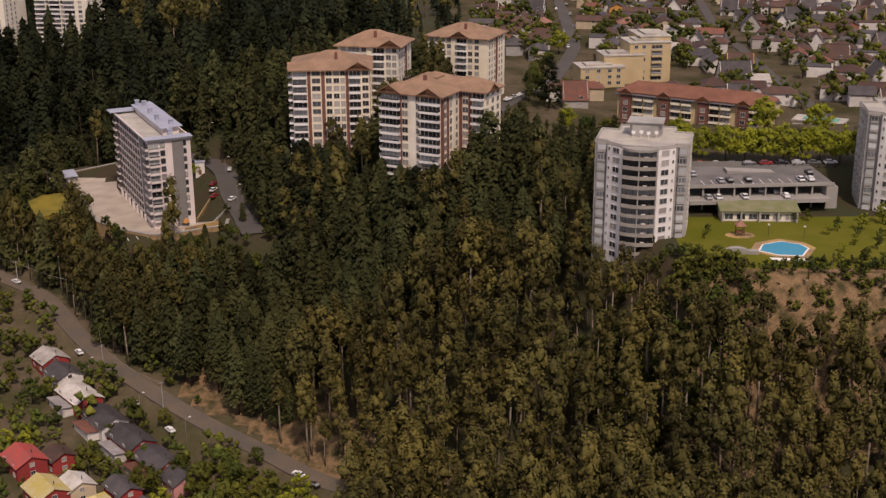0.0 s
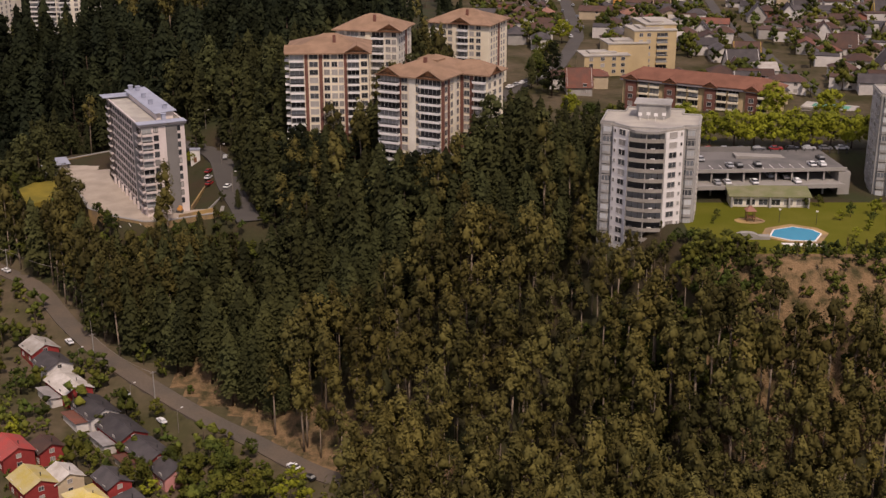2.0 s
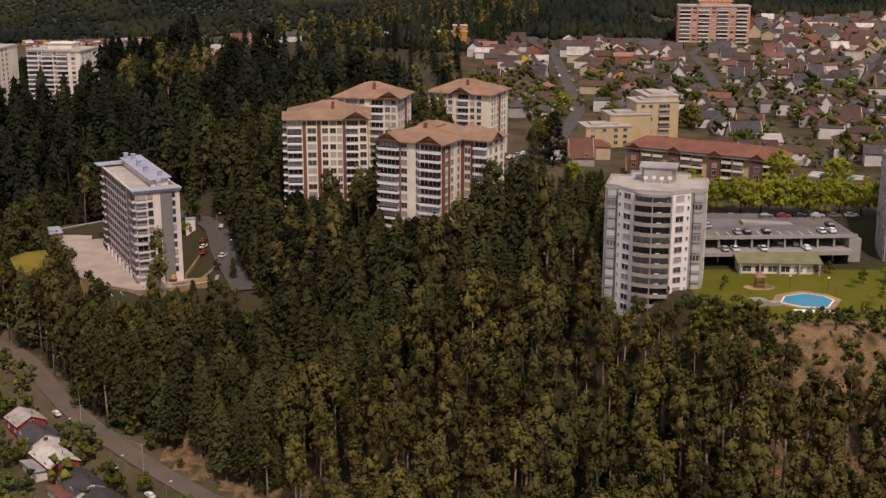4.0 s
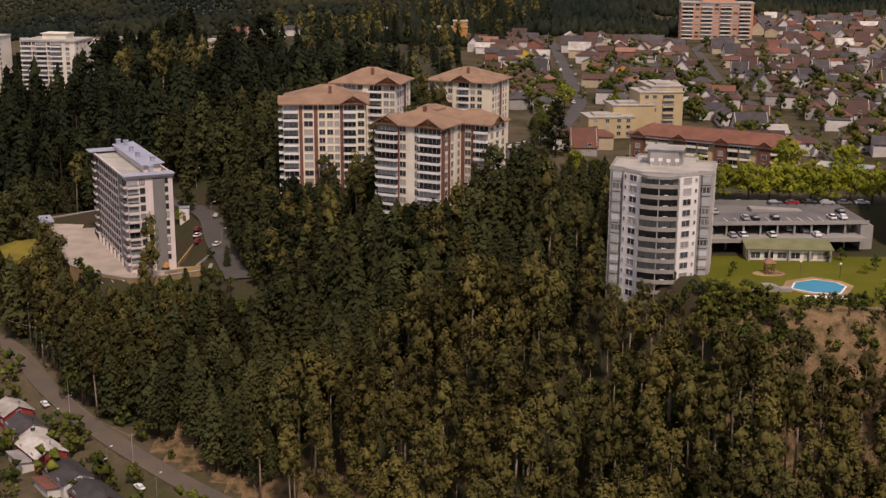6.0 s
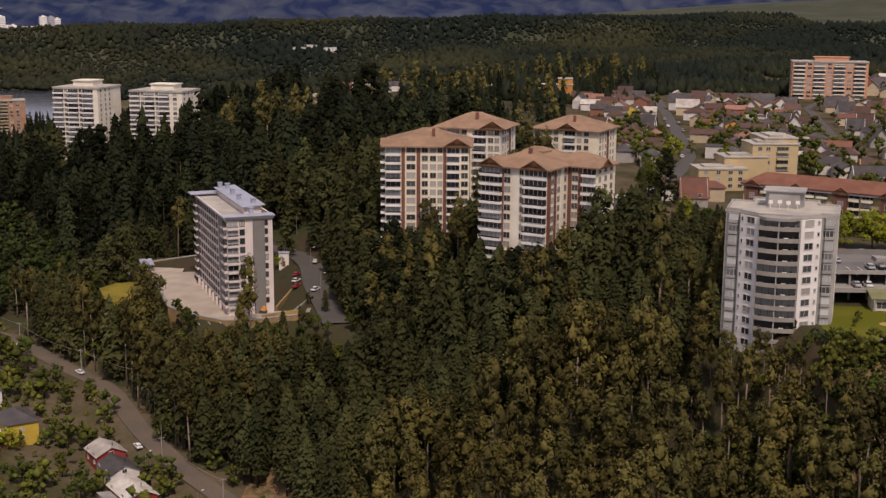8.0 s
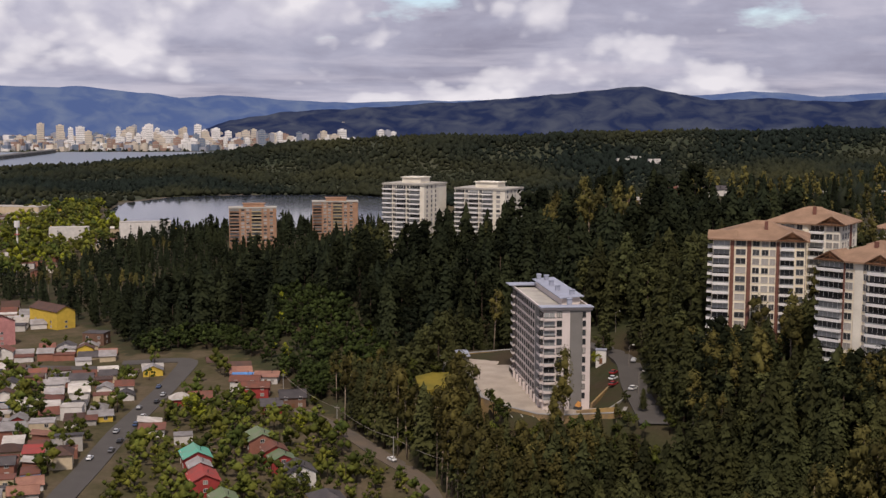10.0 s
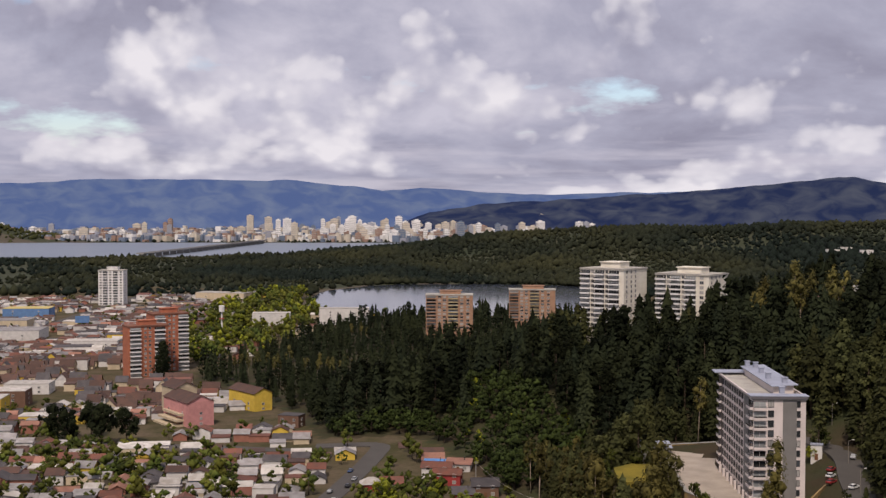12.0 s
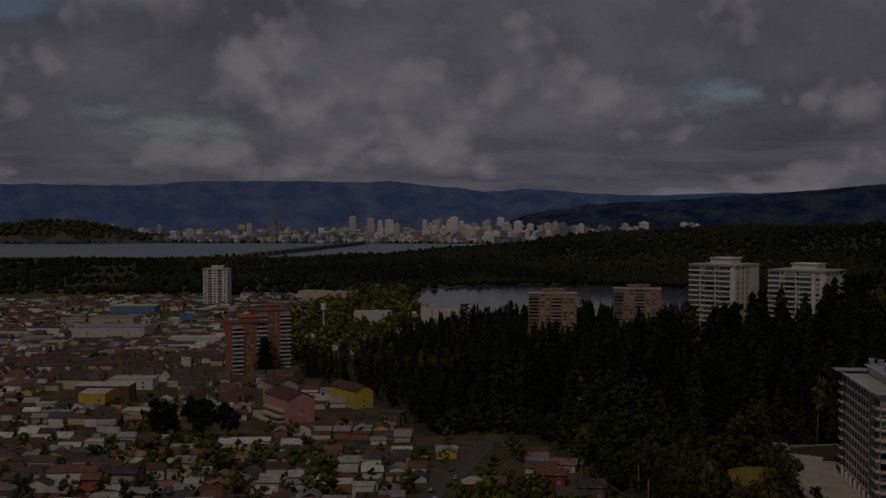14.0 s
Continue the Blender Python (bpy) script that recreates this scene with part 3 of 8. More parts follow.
def wall_frame(a, b, s, z, off=0.0):
    """Pose at s metres along the wall from a to b: x along it, -y outward."""
    d = (Vector(b) - Vector(a)).normalized()
    n = Vector((d.y, -d.x))
    p = Vector(a) + d * s + n * off
    return Matrix(((d.x, -n.x, 0, p.x), (d.y, -n.y, 0, p.y), (0, 0, 1, z), (0, 0, 0, 1)))


def facade(root, a, b, floors, fh, z0, columns, first=0):
    for c in columns:
        kind, v = c[0], c[1:]
        for k in range(first, floors):
            z = z0 + k * fh
            if kind == "win":
                s, w, h = v[:3]
                opt = v[3] if len(v) > 3 else {}
                part("window", window_mesh(w, h, **opt), None, root, at=wall_frame(a, b, s, z + 0.95, 0.02))
            elif kind == "balc":
                s0, s1, depth, slab, rail = v[:5]
                near = root.name.split(".")[0] in ("apartment_tower", "brick_tower", "long_building")
                body = part("balcony", balcony_mesh(s1 - s0, depth, slab, rail, "glass_dark", "body" if near else "all"), None, root, at=wall_frame(a, b, (s0 + s1) / 2, z + 0.1, 0.02))
                if near:
                    part("glazed_door", balcony_mesh(s1 - s0, depth, slab, rail, "glass_dark", "glazing"), None, body)
                    part("handrail", balcony_mesh(s1 - s0, depth, slab, rail, "glass_dark", "rail"), None, body)
            elif kind == "band":
                s0, s1, h, mat, off = v
                m = cached(("band", s1 - s0, h, mat, off), lambda: Shape().box(-(s1 - s0) / 2, (s1 - s0) / 2, -off, 0.02, 0, h).mesh("band", M[mat]))
                part("band", m, None, root, at=wall_frame(a, b, (s0 + s1) / 2, z, 0.01))
        if kind == "stripe":
            s0, s1, mat, off = v
            h = floors * fh
            s = Shape().box(-(s1 - s0) / 2, (s1 - s0) / 2, -off, 0.02, 0, h)
            part("pilaster", s, M[mat], root, at=wall_frame(a, b, (s0 + s1) / 2, z0, 0.01))


def gable(root, a, b, s, w, z, mat, out=1.6, back=7.0, rise=None):
    """A gabled dormer over a bay: two roof slopes, an open timber truss in front."""
    r = rise or w * 0.3
    m = wall_frame(a, b, s, z, 0.0)
    e = w / 2 + 0.5
    sl = Shape()
    sl.slab((0, -out, r), (0, back, r), (-e, back, -0.25), (-e, -out, -0.25), -0.2)
    sl.slab((0, -out, r), (e, -out, -0.25), (e, back, -0.25), (0, back, r), -0.2)
    part("dormer_roof", sl, M[mat], root, at=m)
    t = Shape()
    y = -out + 0.25
    t.box(-e, e, y - 0.12, y + 0.12, -0.35, -0.05)
    t.box(-0.12, 0.12, y - 0.1, y + 0.1, -0.05, r - 0.1)
    for sg in (-1, 1):
        t.hexa([(sg * e, y - .1, -.3), (sg * e, y + .1, -.3), (0, y + .1, r - .45), (0, y - .1, r - .45), (sg * e, y - .1, -.02), (sg * e, y + .1, -.02), (0, y + .1, r - .1), (0, y - .1, r - .1)])
        t.hexa([(sg * e * .5, y - .08, -.1), (sg * e * .5, y + .08, -.1), (0, y + .08, r * .55), (0, y - .08, r * .55), (sg * e * .5, y - .08, .08), (sg * e * .5, y + .08, .08), (0, y + .08, r * .7), (0, y - .08, r * .7)])
    part("truss", t, M["timber"], root, at=m)
    g = Shape().poly([(-w / 2, -0.02, -0.3), (w / 2, -0.02, -0.3), (0, -0.02, r - 0.3)])
    part("gable_panel", g, M["timber"], root, at=m)


def hip_roof(x0, x1, y0, y1, z, rise, over=0.9, thick=0.25):
    s = Shape()
    x0, x1, y0, y1 = x0 - over, x1 + over, y0 - over, y1 + over
    if x1 - x0 >= y1 - y0:
        h = (y1 - y0) / 2
        p, q = (x0 + h * 0.9, (y0 + y1) / 2, z + rise), (x1 - h * 0.9, (y0 + y1) / 2, z + rise)
        A, B, C, D = (x0, y0, z), (x1, y0, z), (x1, y1, z), (x0, y1, z)
        s.poly([A, B, q, p]).poly([C, D, p, q]).poly([B, C, q]).poly([D, A, p])
    else:
        h = (x1 - x0) / 2
        p, q = ((x0 + x1) / 2, y0 + h * 0.9, z + rise), ((x0 + x1) / 2, y1 - h * 0.9, z + rise)
        A, B, C, D = (x0, y0, z), (x1, y0, z), (x1, y1, z), (x0, y1, z)
        s.poly([B, C, q, p]).poly([D, A, p, q]).poly([A, B, p]).poly([C, D, q])
    s.box(x0, x1, y0, y1, z - thick, z)
    return s


def slab_tower():
    x, y, z, turn = TOWER_A
    r = thing("apartment_tower", pose(x, y, z, 0, 0, turn), "pinkish white slab apartment tower with grey stripe on a paved shelf", "apartment building")
    W, L, H, F = 14.8, 53.0, 31.2, 11
    fh = H / F
    part("wall", Shape().prism([(0, 0), (W, 0), (W, L), (0, L)], -1, H), M["pink_white"], r)
    a, b = (0, 0), (W, 0)
    facade(r, a, b, F, fh, 0, [("balc", 0.0, 3.5, 1.0, "pink_white", "pink_white"), ("win", 4.9, 1.5, 1.7, {"frame": "dark_metal"}), ("win", 12.75, 0.85, 1.6, {"frame": "dark_metal", "bars": 0})], 1)
    facade(r, a, b, F, fh, 0, [("stripe", 8.3, 12.2, "grey_panel", 0.12)])
    a, b = (0, L), (0, 0)
    cols = [("balc", 1.0, 5.0, 0.9, "pink_white", "pink_white")]
    spans = [7.8 + 3.72 * k for k in range(9)]
    cols += [("win", q, 2.0, 1.55, {"frame": "dark_metal"}) for q in spans + [42.6, 45.4]]
    cols += [("band", q - 1.1, q + 1.1, 0.8, "pink_white", 0.09) for q in spans]
    cols += [("balc", 47.2, 52.6, 1.0, "pink_white", "pink_white")]
    facade(r, a, b, F, fh, 0, cols, 1)
    facade(r, a, b, F, fh, 0, [("stripe", 0.3, 6.0, "dark_panel", 0.1), ("stripe", 40.6, 47.0, "grey_panel", 0.2)] + [("stripe", q - 1.1, q + 1.1, "dark_panel", 0.04) for q in spans])
    for k in range(8):
        part("pillar", cached("lt_pillar", lambda: Shape().box(-0.35, 0.35, -0.35, 0.35, 0, fh).mesh("pillar", M["pink_white"])), None, r, at=pose(-0.5, 5 + k * 6, 0))
    deck = Shape().box(-0.3, W + 0.3, -0.3, L + 0.3, H, H + 0.5)
    part("roof", deck, M["membrane"], r, "pale gravelled flat roof")
    rim = Shape()
    rim.box(-0.5, W + 0.5, -0.5, 0.0, H + 0.4, H + 1.2).box(-0.5, W + 0.5, L, L + 0.5, H + 0.4, H + 1.2).box(-0.5, 0, 0, L, H + 0.4, H + 0.9).box(W, W + 0.5, 0, L, H + 0.4, H + 1.1)
    part("parapet", rim, M["pink_white"], r)
    e = Shape().box(-1.2, W + 0.7, -1.3, 3.6, H + 1.21, H + 1.42).box(-2.2, 8, L - 4.5, L + 1.8, H + 1.21, H + 1.5)
    part("canopy", e, M["zinc"], r, "blue-grey metal canopy slab")
    p = Shape().box(7.4, 13.2, 8, L - 2, H + 0.5, H + 3.0)
    part("penthouse", p, M["pink_white"], r)
    p = Shape()
    p.slab((6.6, 6.8, H + 3.05), (14.2, 6.8, H + 3.6), (14.2, L - 1, H + 3.6), (6.6, L - 1, H + 3.05), 0.25)
    part("penthouse_roof", p, M["zinc"], r, "blue-grey sheet roof")
    for k, (vx, vy) in enumerate(((8.5, L - 3), (10.5, L - 6), (9.5, 34), (9.0, 22), (11.5, 12), (9, 4.5))):
        part("vent", cached("vent", lambda: Shape().box(-0.7, 0.7, -0.7, 0.7, 0, 2.2).box(-0.9, 0.9, -0.9, 0.9, 2.2, 2.4).mesh("vent", M["zinc"])), None, r, at=pose(vx, vy, H + 2.6 if k < 5 else H + 0.9))
    return r


def brick_tower(x, y, z, turn, W, D, front, side, gables, tint="cream", floors=11, back=False, wing=None):
    r = thing("brick_tower", pose(x, y, z, 0, 0, turn), "cream and brick apartment tower with tan hipped roof and white balconies", "apartment building", "towers on the wooded hill")
    fh = 2.7
    H = floors * fh
    part("wall", Shape().prism([(0, 0), (W, 0), (W, D), (0, D)], -6, H), M[tint], r)
    if wing:   # a lower-roofed wing stepping out of the side
        reach, y0, y1, cols, flank = wing
        part("wing_wall", Shape().prism([(W - 0.2, y0), (W + reach, y0), (W + reach, y1), (W - 0.2, y1)], -6, H - 0.3), M[tint], r)
        facade(r, (W, y0), (W + reach, y0), floors, fh, 0, cols, -1)
        facade(r, (W + reach, y0), (W + reach, y1), floors, fh, 0, flank, -1)
        part("wing_roof", hip_roof(W - 6, W + reach, y0, y1, H + 0.1, 3.4, 1.2, 0.45), M["tan_shingle"], r, "tan shingle hipped roof")
        gable(r, (W + reach, y0), (W + reach, y1), 4.0, 6.5, H + 0.3, "tan_shingle", 1.5, 6.0)
    if back:
        part("plinth", Shape().box(W * 0.68, W + 0.12, -0.14, D * 0.5, -6, fh), M["brick"], r, "red-brown brick base storey")
    faces = {"front": ((0, 0), (W, 0)), "side": ((W, 0), (W, D)), "left": ((0, D), (0, 0))}
    facade(r, *faces["front"], floors, fh, 0, front, -1)
    facade(r, *faces["side"], floors, fh, 0, side, -1)
    facade(r, *faces["left"], floors, fh, 0, [("balc", D - 5.5, D - 0.6, 1.5, "white_paint", "white_paint"), ("win", D - 9, 1.6, 1.5), ("win", D - 13, 1.6, 1.5)])
    part("roof", hip_roof(0, W, 0, D, H + 0.3, 4.3, 1.3, 0.45), M["tan_shingle"], r, "tan shingle hipped roof")
    part("roof_cap", hip_roof(W * 0.36, W * 0.66, D * 0.42, D * 0.6, H + 3.9, 1.1, 0.4, 0.6), M["tan_shingle"], r)
    part("chimney", Shape().box(W * 0.55, W * 0.55 + 1.0, D * 0.25, D * 0.25 + 0.8, H + 2, H + 5.2), M["brick"], r)
    for face, s, w in gables:
        gable(r, *faces[face], s, w, H + 0.5, "tan_shingle")
    return r


def brick_towers():
    wp = "white_paint"
    balc = lambda s0, s1: ("balc", s0, s1, 1.5, wp, wp)
    win = lambda s, w=1.5: ("win", s, w + 0.15, 1.65)
    bs = lambda s0, s1: ("stripe", s0, s1, "brick", 0.22)
    f1 = [balc(0.2, 5.0), bs(5.2, 6.3), win(8.2, 2.6), bs(10.0, 11.2), win(12.6, 1.7), win(15.2, 1.7), win(17.4, 1.3), bs(18.4, 19.4), balc(19.6, 23.6), win(25.2, 1.9)]
    s1 = [win(3), win(8), win(13), win(18), bs(9.5, 11.5)]
    brick_tower(-52.0, 425.0, 50.0, 3.0, 26.6, 24.0, f1, s1, [("front", 22.8, 7.5), ("left", 21.0, 6.0)], back=True)
    f2 = [balc(0.0, 7.0), win(8.6, 1.9), ("stripe", 10.3, 12.6, "pale_cream", 0.35), win(13.3, 1.0), balc(14.3, 21.4), bs(7.0, 7.5)]
    s2 = [bs(0.2, 2.2), win(3.4, 1.5), bs(4.6, 5.8), win(7.3, 1.3), ("stripe", 8.6, 10.4, "pale_cream", 0.3), win(11.5, 1.2)]
    w2 = [bs(0.1, 1.2), win(2.3, 1.7), bs(3.4, 4.6), balc(4.8, 9.0)]
    brick_tower(-19.9, 396.5, 48.5, -27.0, 21.4, 27.0, f2, s2, [("front", 3.5, 7.2), ("front", 17.8, 7.4)], wing=(9.2, 13.5, 26.0, w2, [win(2.0, 1.4), win(6.0, 1.4), win(10.0, 1.4)]))
    f3 = [win(2.2, 1.6), balc(4.0, 8.5), win(10.2, 1.6), ("stripe", 11.2, 13.2, "cream", 0.5), balc(13.6, 18.0), win(19.6, 1.6)]
    s3 = [win(3, 1.4), win(6, 1.2), win(9, 1.2), ("stripe", 10.5, 12.5, "brick", 0.22), win(15, 1.2), win(18, 1.2), win(21.5, 1.2)]
    brick_tower(-39.0, 461.0, 52.5, -14.0, 23.0, 19.0, f3 + [win(21.8, 1.4)], s3[:5], [("front", 20.5, 8.0)], "pale_cream")
    brick_tower(-6.8, 520.5, 51.8, -22.0, 27.0, 22.0, f3 + [win(22.5, 1.6)], s3[:6], [("front", 15.0, 7.6)], "cream", 9)


def round_tower(x, y, z, turn, floors=12, label=""):
    r = thing("round_tower", pose(x, y, z, 0, 0, turn), label, "apartment building", "faceted towers beside the lawn")
    fh = 2.72
    H = floors * fh
    plan = [(-13, 6.2), (-9.2, 5.2), (-9.2, 4.2), (-4.8, 0.6), (4.8, 0.6), (9.2, 4.2), (9.2, 5.2), (13, 6.2), (13, 20), (8, 20), (8, 26), (-8, 26), (-8, 20), (-13, 20)]
    part("wall", Shape().prism(plan, -8, H), M["grey_wall"], r, "weathered grey concrete walls")
    for sg in (-1, 1):
        a, b = ((-9.2, 4.2), (-4.8, 0.6)) if sg < 0 else ((4.8, 0.6), (9.2, 4.2))
        L = (Vector(b) - Vector(a)).length
        s = Shape().box(0, L, -0.25, 0.02, -6, H - 0.1)
        part("white_panel", s, M["white_paint"], r, at=wall_frame(a, b, 0, 0, 0.01))
        for k in range(floors):
            m = wall_frame(a, b, L * (0.62 if sg < 0 else 0.40), k * fh + 0.95, 0.27)
            part("window", window_mesh(2.3, 1.45), None, r, at=m)
            m = wall_frame(a, b, L * (0.14 if sg < 0 else 0.86), k * fh + 1.3, 0.27)
            part("window", window_mesh(0.5, 0.8, "glass_dark", "frame", 0), None, r, at=m)
        a, b = ((-13, 6.2), (-9.2, 5.2)) if sg < 0 else ((9.2, 5.2), (13, 6.2))

        def bay():
            s = Shape()
            xs = (-1.35, -1.0, -0.9, -0.05, 0.05, 0.9, 1.0, 1.35)
            levels = ((-0.75, 1.0), (0.0, 1.0), (0.0, 0.965), (1.4, 0.965), (1.4, 1.02), (1.65, 1.02))
            for z, k in levels:
                s.v += [(x * k, (0.02 if abs(x) > 1.3 else -0.72 * k), z) for x in xs]
            for b in range(5):
                for i in range(7):
                    s.f.append((b * 8 + i, b * 8 + i + 1, b * 8 + i + 9, b * 8 + i + 8))
                    s.m.append(1 if b != 2 else (2 if i in (1, 3, 5) else 0))
            s.f += [tuple(range(40, 48)), tuple(reversed(range(8)))]
            s.m += [1, 1]
            return s.mesh("bay_window", M["glass_pale"], M["grey_wall"], M["frame"])
        for k in range(floors):
            part("bay_window", cached("bay", bay), None, r, at=wall_frame(a, b, 1.95, k * fh + 0.95, 0.0))
        a, b = ((13, 6.2), (13, 20)) if sg > 0 else ((-13, 20), (-13, 6.2))
        facade(r, a, b, floors, fh, 0, [("win", 3.0, 1.6, 1.4), ("win", 7.5, 1.6, 1.4), ("win", 11.5, 1.6, 1.4)])

    def loggia():
        s = Shape()
        front = [(-4.75, 0.5), (-4.75, -0.9), (-2.4, -1.7), (0, -2.0), (2.4, -1.7), (4.75, -0.9), (4.75, 0.5)]
        s.prism(front, -0.28, 0.0, 4)
        for (ax, ay), (bx, by) in zip(front[1:5], front[2:6]):
            s.hexa([(ax, ay, 0), (bx, by, 0), (bx, by + 0.15, 0), (ax, ay + 0.15, 0), (ax, ay, 0.75), (bx, by, 0.75), (bx, by + 0.15, 0.75), (ax, ay + 0.15, 0.75)], 4)
        s.box(-4.6, 4.6, 0.42, 0.56, 0.05, 2.3, 1)
        s.box(-0.12, 0.12, -1.85, 0.5, 0, 2.38, 0)
        for q in (-3.2, -1.6, 1.6, 3.2):
            s.box(q - 0.04, q + 0.04, 0.36, 0.44, 0.05, 2.3, 2)
        s.box(-4.8, -4.6, -0.9, 0.55, 0, 2.38, 0).box(4.6, 4.8, -0.9, 0.55, 0, 2.38, 0)
        s.box(-3.9, -2.9, -0.9, -0.3, 0, 0.8, 2).box(1.2, 2.3, -1.0, -0.2, 0, 0.7, 3).box(3.0, 3.5, -0.7, -0.2, 0, 0.95, 2)
        return s.mesh("balcony", M["grey_wall"], M["glass_dark"], M["dark_metal"], M["white_paint"], M["balcony_grey"])
    for k in range(floors):
        part("balcony", cached("loggia", loggia), None, r, at=pose(0, 0, k * fh + 0.3))
    part("roof", Shape().prism([(u * 1.02, v * 1.01 - 0.1) for u, v in plan], H, H + 0.5), M["membrane"], r, "flat grey membrane roof")
    lid = Shape().prism([(-4.8, 0.5), (0, -2.1), (4.8, 0.5)], H + 0.02, H + 0.42)
    s = Shape()
    for (ax, ay), (bx, by) in zip(plan, plan[1:] + plan[:1]):
        n = Vector((by - ay, ax - bx)).normalized() * 0.35
        s.hexa([(ax, ay, H + .5), (bx, by, H + .5), (bx - n.x, by - n.y, H + .5), (ax - n.x, ay - n.y, H + .5), (ax, ay, H + .95), (bx, by, H + .95), (bx - n.x, by - n.y, H + .95), (ax - n.x, ay - n.y, H + .95)])
    part("parapet", s, M["grey_wall"], r)
    part("canopy", Shape().prism([(-5.2, 0.8), (-3, -1.6), (0, -2.2), (3, -1.6), (5.2, 0.8)], H - 0.3, H + 0.4), M["concrete"], r)
    c = Shape().prism([(-3.6, 13), (3.6, 13), (4.6, 16), (4.6, 20), (-4.6, 20), (-4.6, 16)], H + 0.5, H + 4.4)
    c.box(-5.0, 5.0, 12.6, 20.4, H + 4.4, H + 4.7)
    part("lift_house", c, M["grey_wall"], r, "grey lift house on the roof")
    for k in range(4):
        part("aerial", cached("aerial", lambda: Shape().tube((0, 0, 0), (0, 0, 2.2), 0.06, 0.04).box(-0.5, 0.5, -0.15, 0.15, 1.3, 2.1).mesh("aerial", M["white_paint"])), None, r, at=pose(-3 + k * 2.1, 10.5 + (k % 2), H + 0.5))
    return r


def plain_tower(name, x, y, z, turn, W, D, floors, wall, rail, label, cols, side, fh=2.75, extra=None, group=""):
    r = thing(name, pose(x, y, z, 0, 0, turn), label, "apartment building", group)
    H = floors * fh
    part("wall", Shape().prism([(0, 0), (W, 0), (W, D), (0, D)], -20, H), M[wall], r)
    facade(r, (0, 0), (W, 0), floors, fh, 0, cols)
    facade(r, (W, 0), (W, D), floors, fh, 0, side)
    if name != "tan_block" and name != "red_tower":
        facade(r, (0, D), (0, 0), floors, fh, 0, side)
    part("roof", Shape().box(-0.4, W + 0.4, -0.4, D + 0.4, H, H + 0.9), M["membrane"] if extra != "red" else M["salmon_tile"], r)
    part("lift_house", Shape().box(W * 0.3, W * 0.75, D * 0.3, D * 0.7, H + 0.9, H + 3.6).box(W * 0.28, W * 0.77, D * 0.27, D * 0.73, H + 3.6, H + 4.0), M[wall], r)
    return r


slab_tower()
brick_towers()
round_tower(53.6, 328.6, 43.3, -14.0, label="white and grey faceted apartment tower with curved balconies beside a lawn")
round_tower(137.0, 350.5, 49.0, -8.0, 11, label="grey apartment tower with white balconies at the lawn's end")
white_cols = [("balc", 24.0, 31.0, 1.6, "white_paint", "white_paint"), ("balc", 0.3, 5.8, 1.6, "white_paint", "white_paint"), ("win", 7.1, 1.7, 1.4), ("balc", 8.4, 14.0, 1.6, "white_paint", "white_paint"), ("win", 15.3, 1.5, 1.4), ("balc", 16.5, 22.4, 1.6, "white_paint", "white_paint")]
white_side = [("win", 3, 1.4, 1.4), ("win", 8, 1.4, 1.4), ("win", 12.5, 1.4, 1.4)]
plain_tower("white_tower", -255.0, 662.0, 46.0, -8, 25.0, 25, 13, "pale_cream", "white_paint", "white apartment block with deep balconies behind dark pines", [c for c in white_cols if c[1] < 23 and c[2] < 23], white_side, 2.48, group="white blocks behind the pines")
plain_tower("white_tower", -220.0, 678.0, 43.5, -8, 29.5, 23, 13, "pale_cream", "white_paint", "white apartment block with deep balconies behind dark pines", [c for c in white_cols if c[1] < 23] + [("win", 25.5, 2.0, 1.4)], white_side, 2.48, group="white blocks behind the pines")
tan_cols = [("balc", 0.5, 8.0, 1.2, "tan_brick", "tan_brick"), ("win", 11, 2.4, 1.5), ("win", 15, 2.4, 1.5), ("balc", 18, 26, 1.2, "tan_brick", "beige"), ("win", 29, 2.4, 1.5), ("win", 34, 2.4, 1.5)]
plain_tower("tan_block", -503, 940, 10, 28, 38, 16, 10, "tan_brick", "beige", "tan brick apartment block beside the lake", tan_cols, white_side, group="tan blocks by the lake")
plain_tower("tan_block", -477, 1042, 9, 26, 40, 16, 10, "tan_brick", "beige", "tan brick apartment block beside the lake", tan_cols, white_side, group="tan blocks by the lake")
red_cols = [("balc", 1, 8, 1.6, "white_paint", "white_paint"), ("balc", 17, 24, 1.6, "white_paint", "white_paint"), ("win", 11, 1.4, 1.4), ("win", 14, 1.4, 1.4)]
red_side = [("win", 2.5, 1.2, 1.3), ("win", 5.5, 1.2, 1.3), ("win", 8.5, 1.2, 1.3), ("win", 11, 1.2, 1.3)]
plain_tower("red_tower", -566, 664, 0, 58, 26, 14, 12, "orange_brick", "white_paint", "orange brick tower with white balconies", red_cols, red_side, 2.7, "red", group="orange brick towers")
plain_tower("red_tower", -572, 694, 0, 58, 24, 16, 14, "orange_brick", "white_paint", "orange brick tower with white balconies", red_cols, red_side, 2.7, "red", group="orange brick towers")
wt_cols = [("win", 2.5, 2.2, 1.4), ("balc", 5, 10, 1.2, "white_paint", "white_paint"), ("win", 13, 2.2, 1.4), ("balc", 16, 21, 1.2, "white_paint", "white_paint"), ("win", 24.5, 2.2, 1.4)]
plain_tower("white_high_rise", -990, 1076, 0, 30, 27, 20, 13, "white_paint", "white_paint", "white high-rise standing over the flat town", wt_cols, white_side, 2.9)
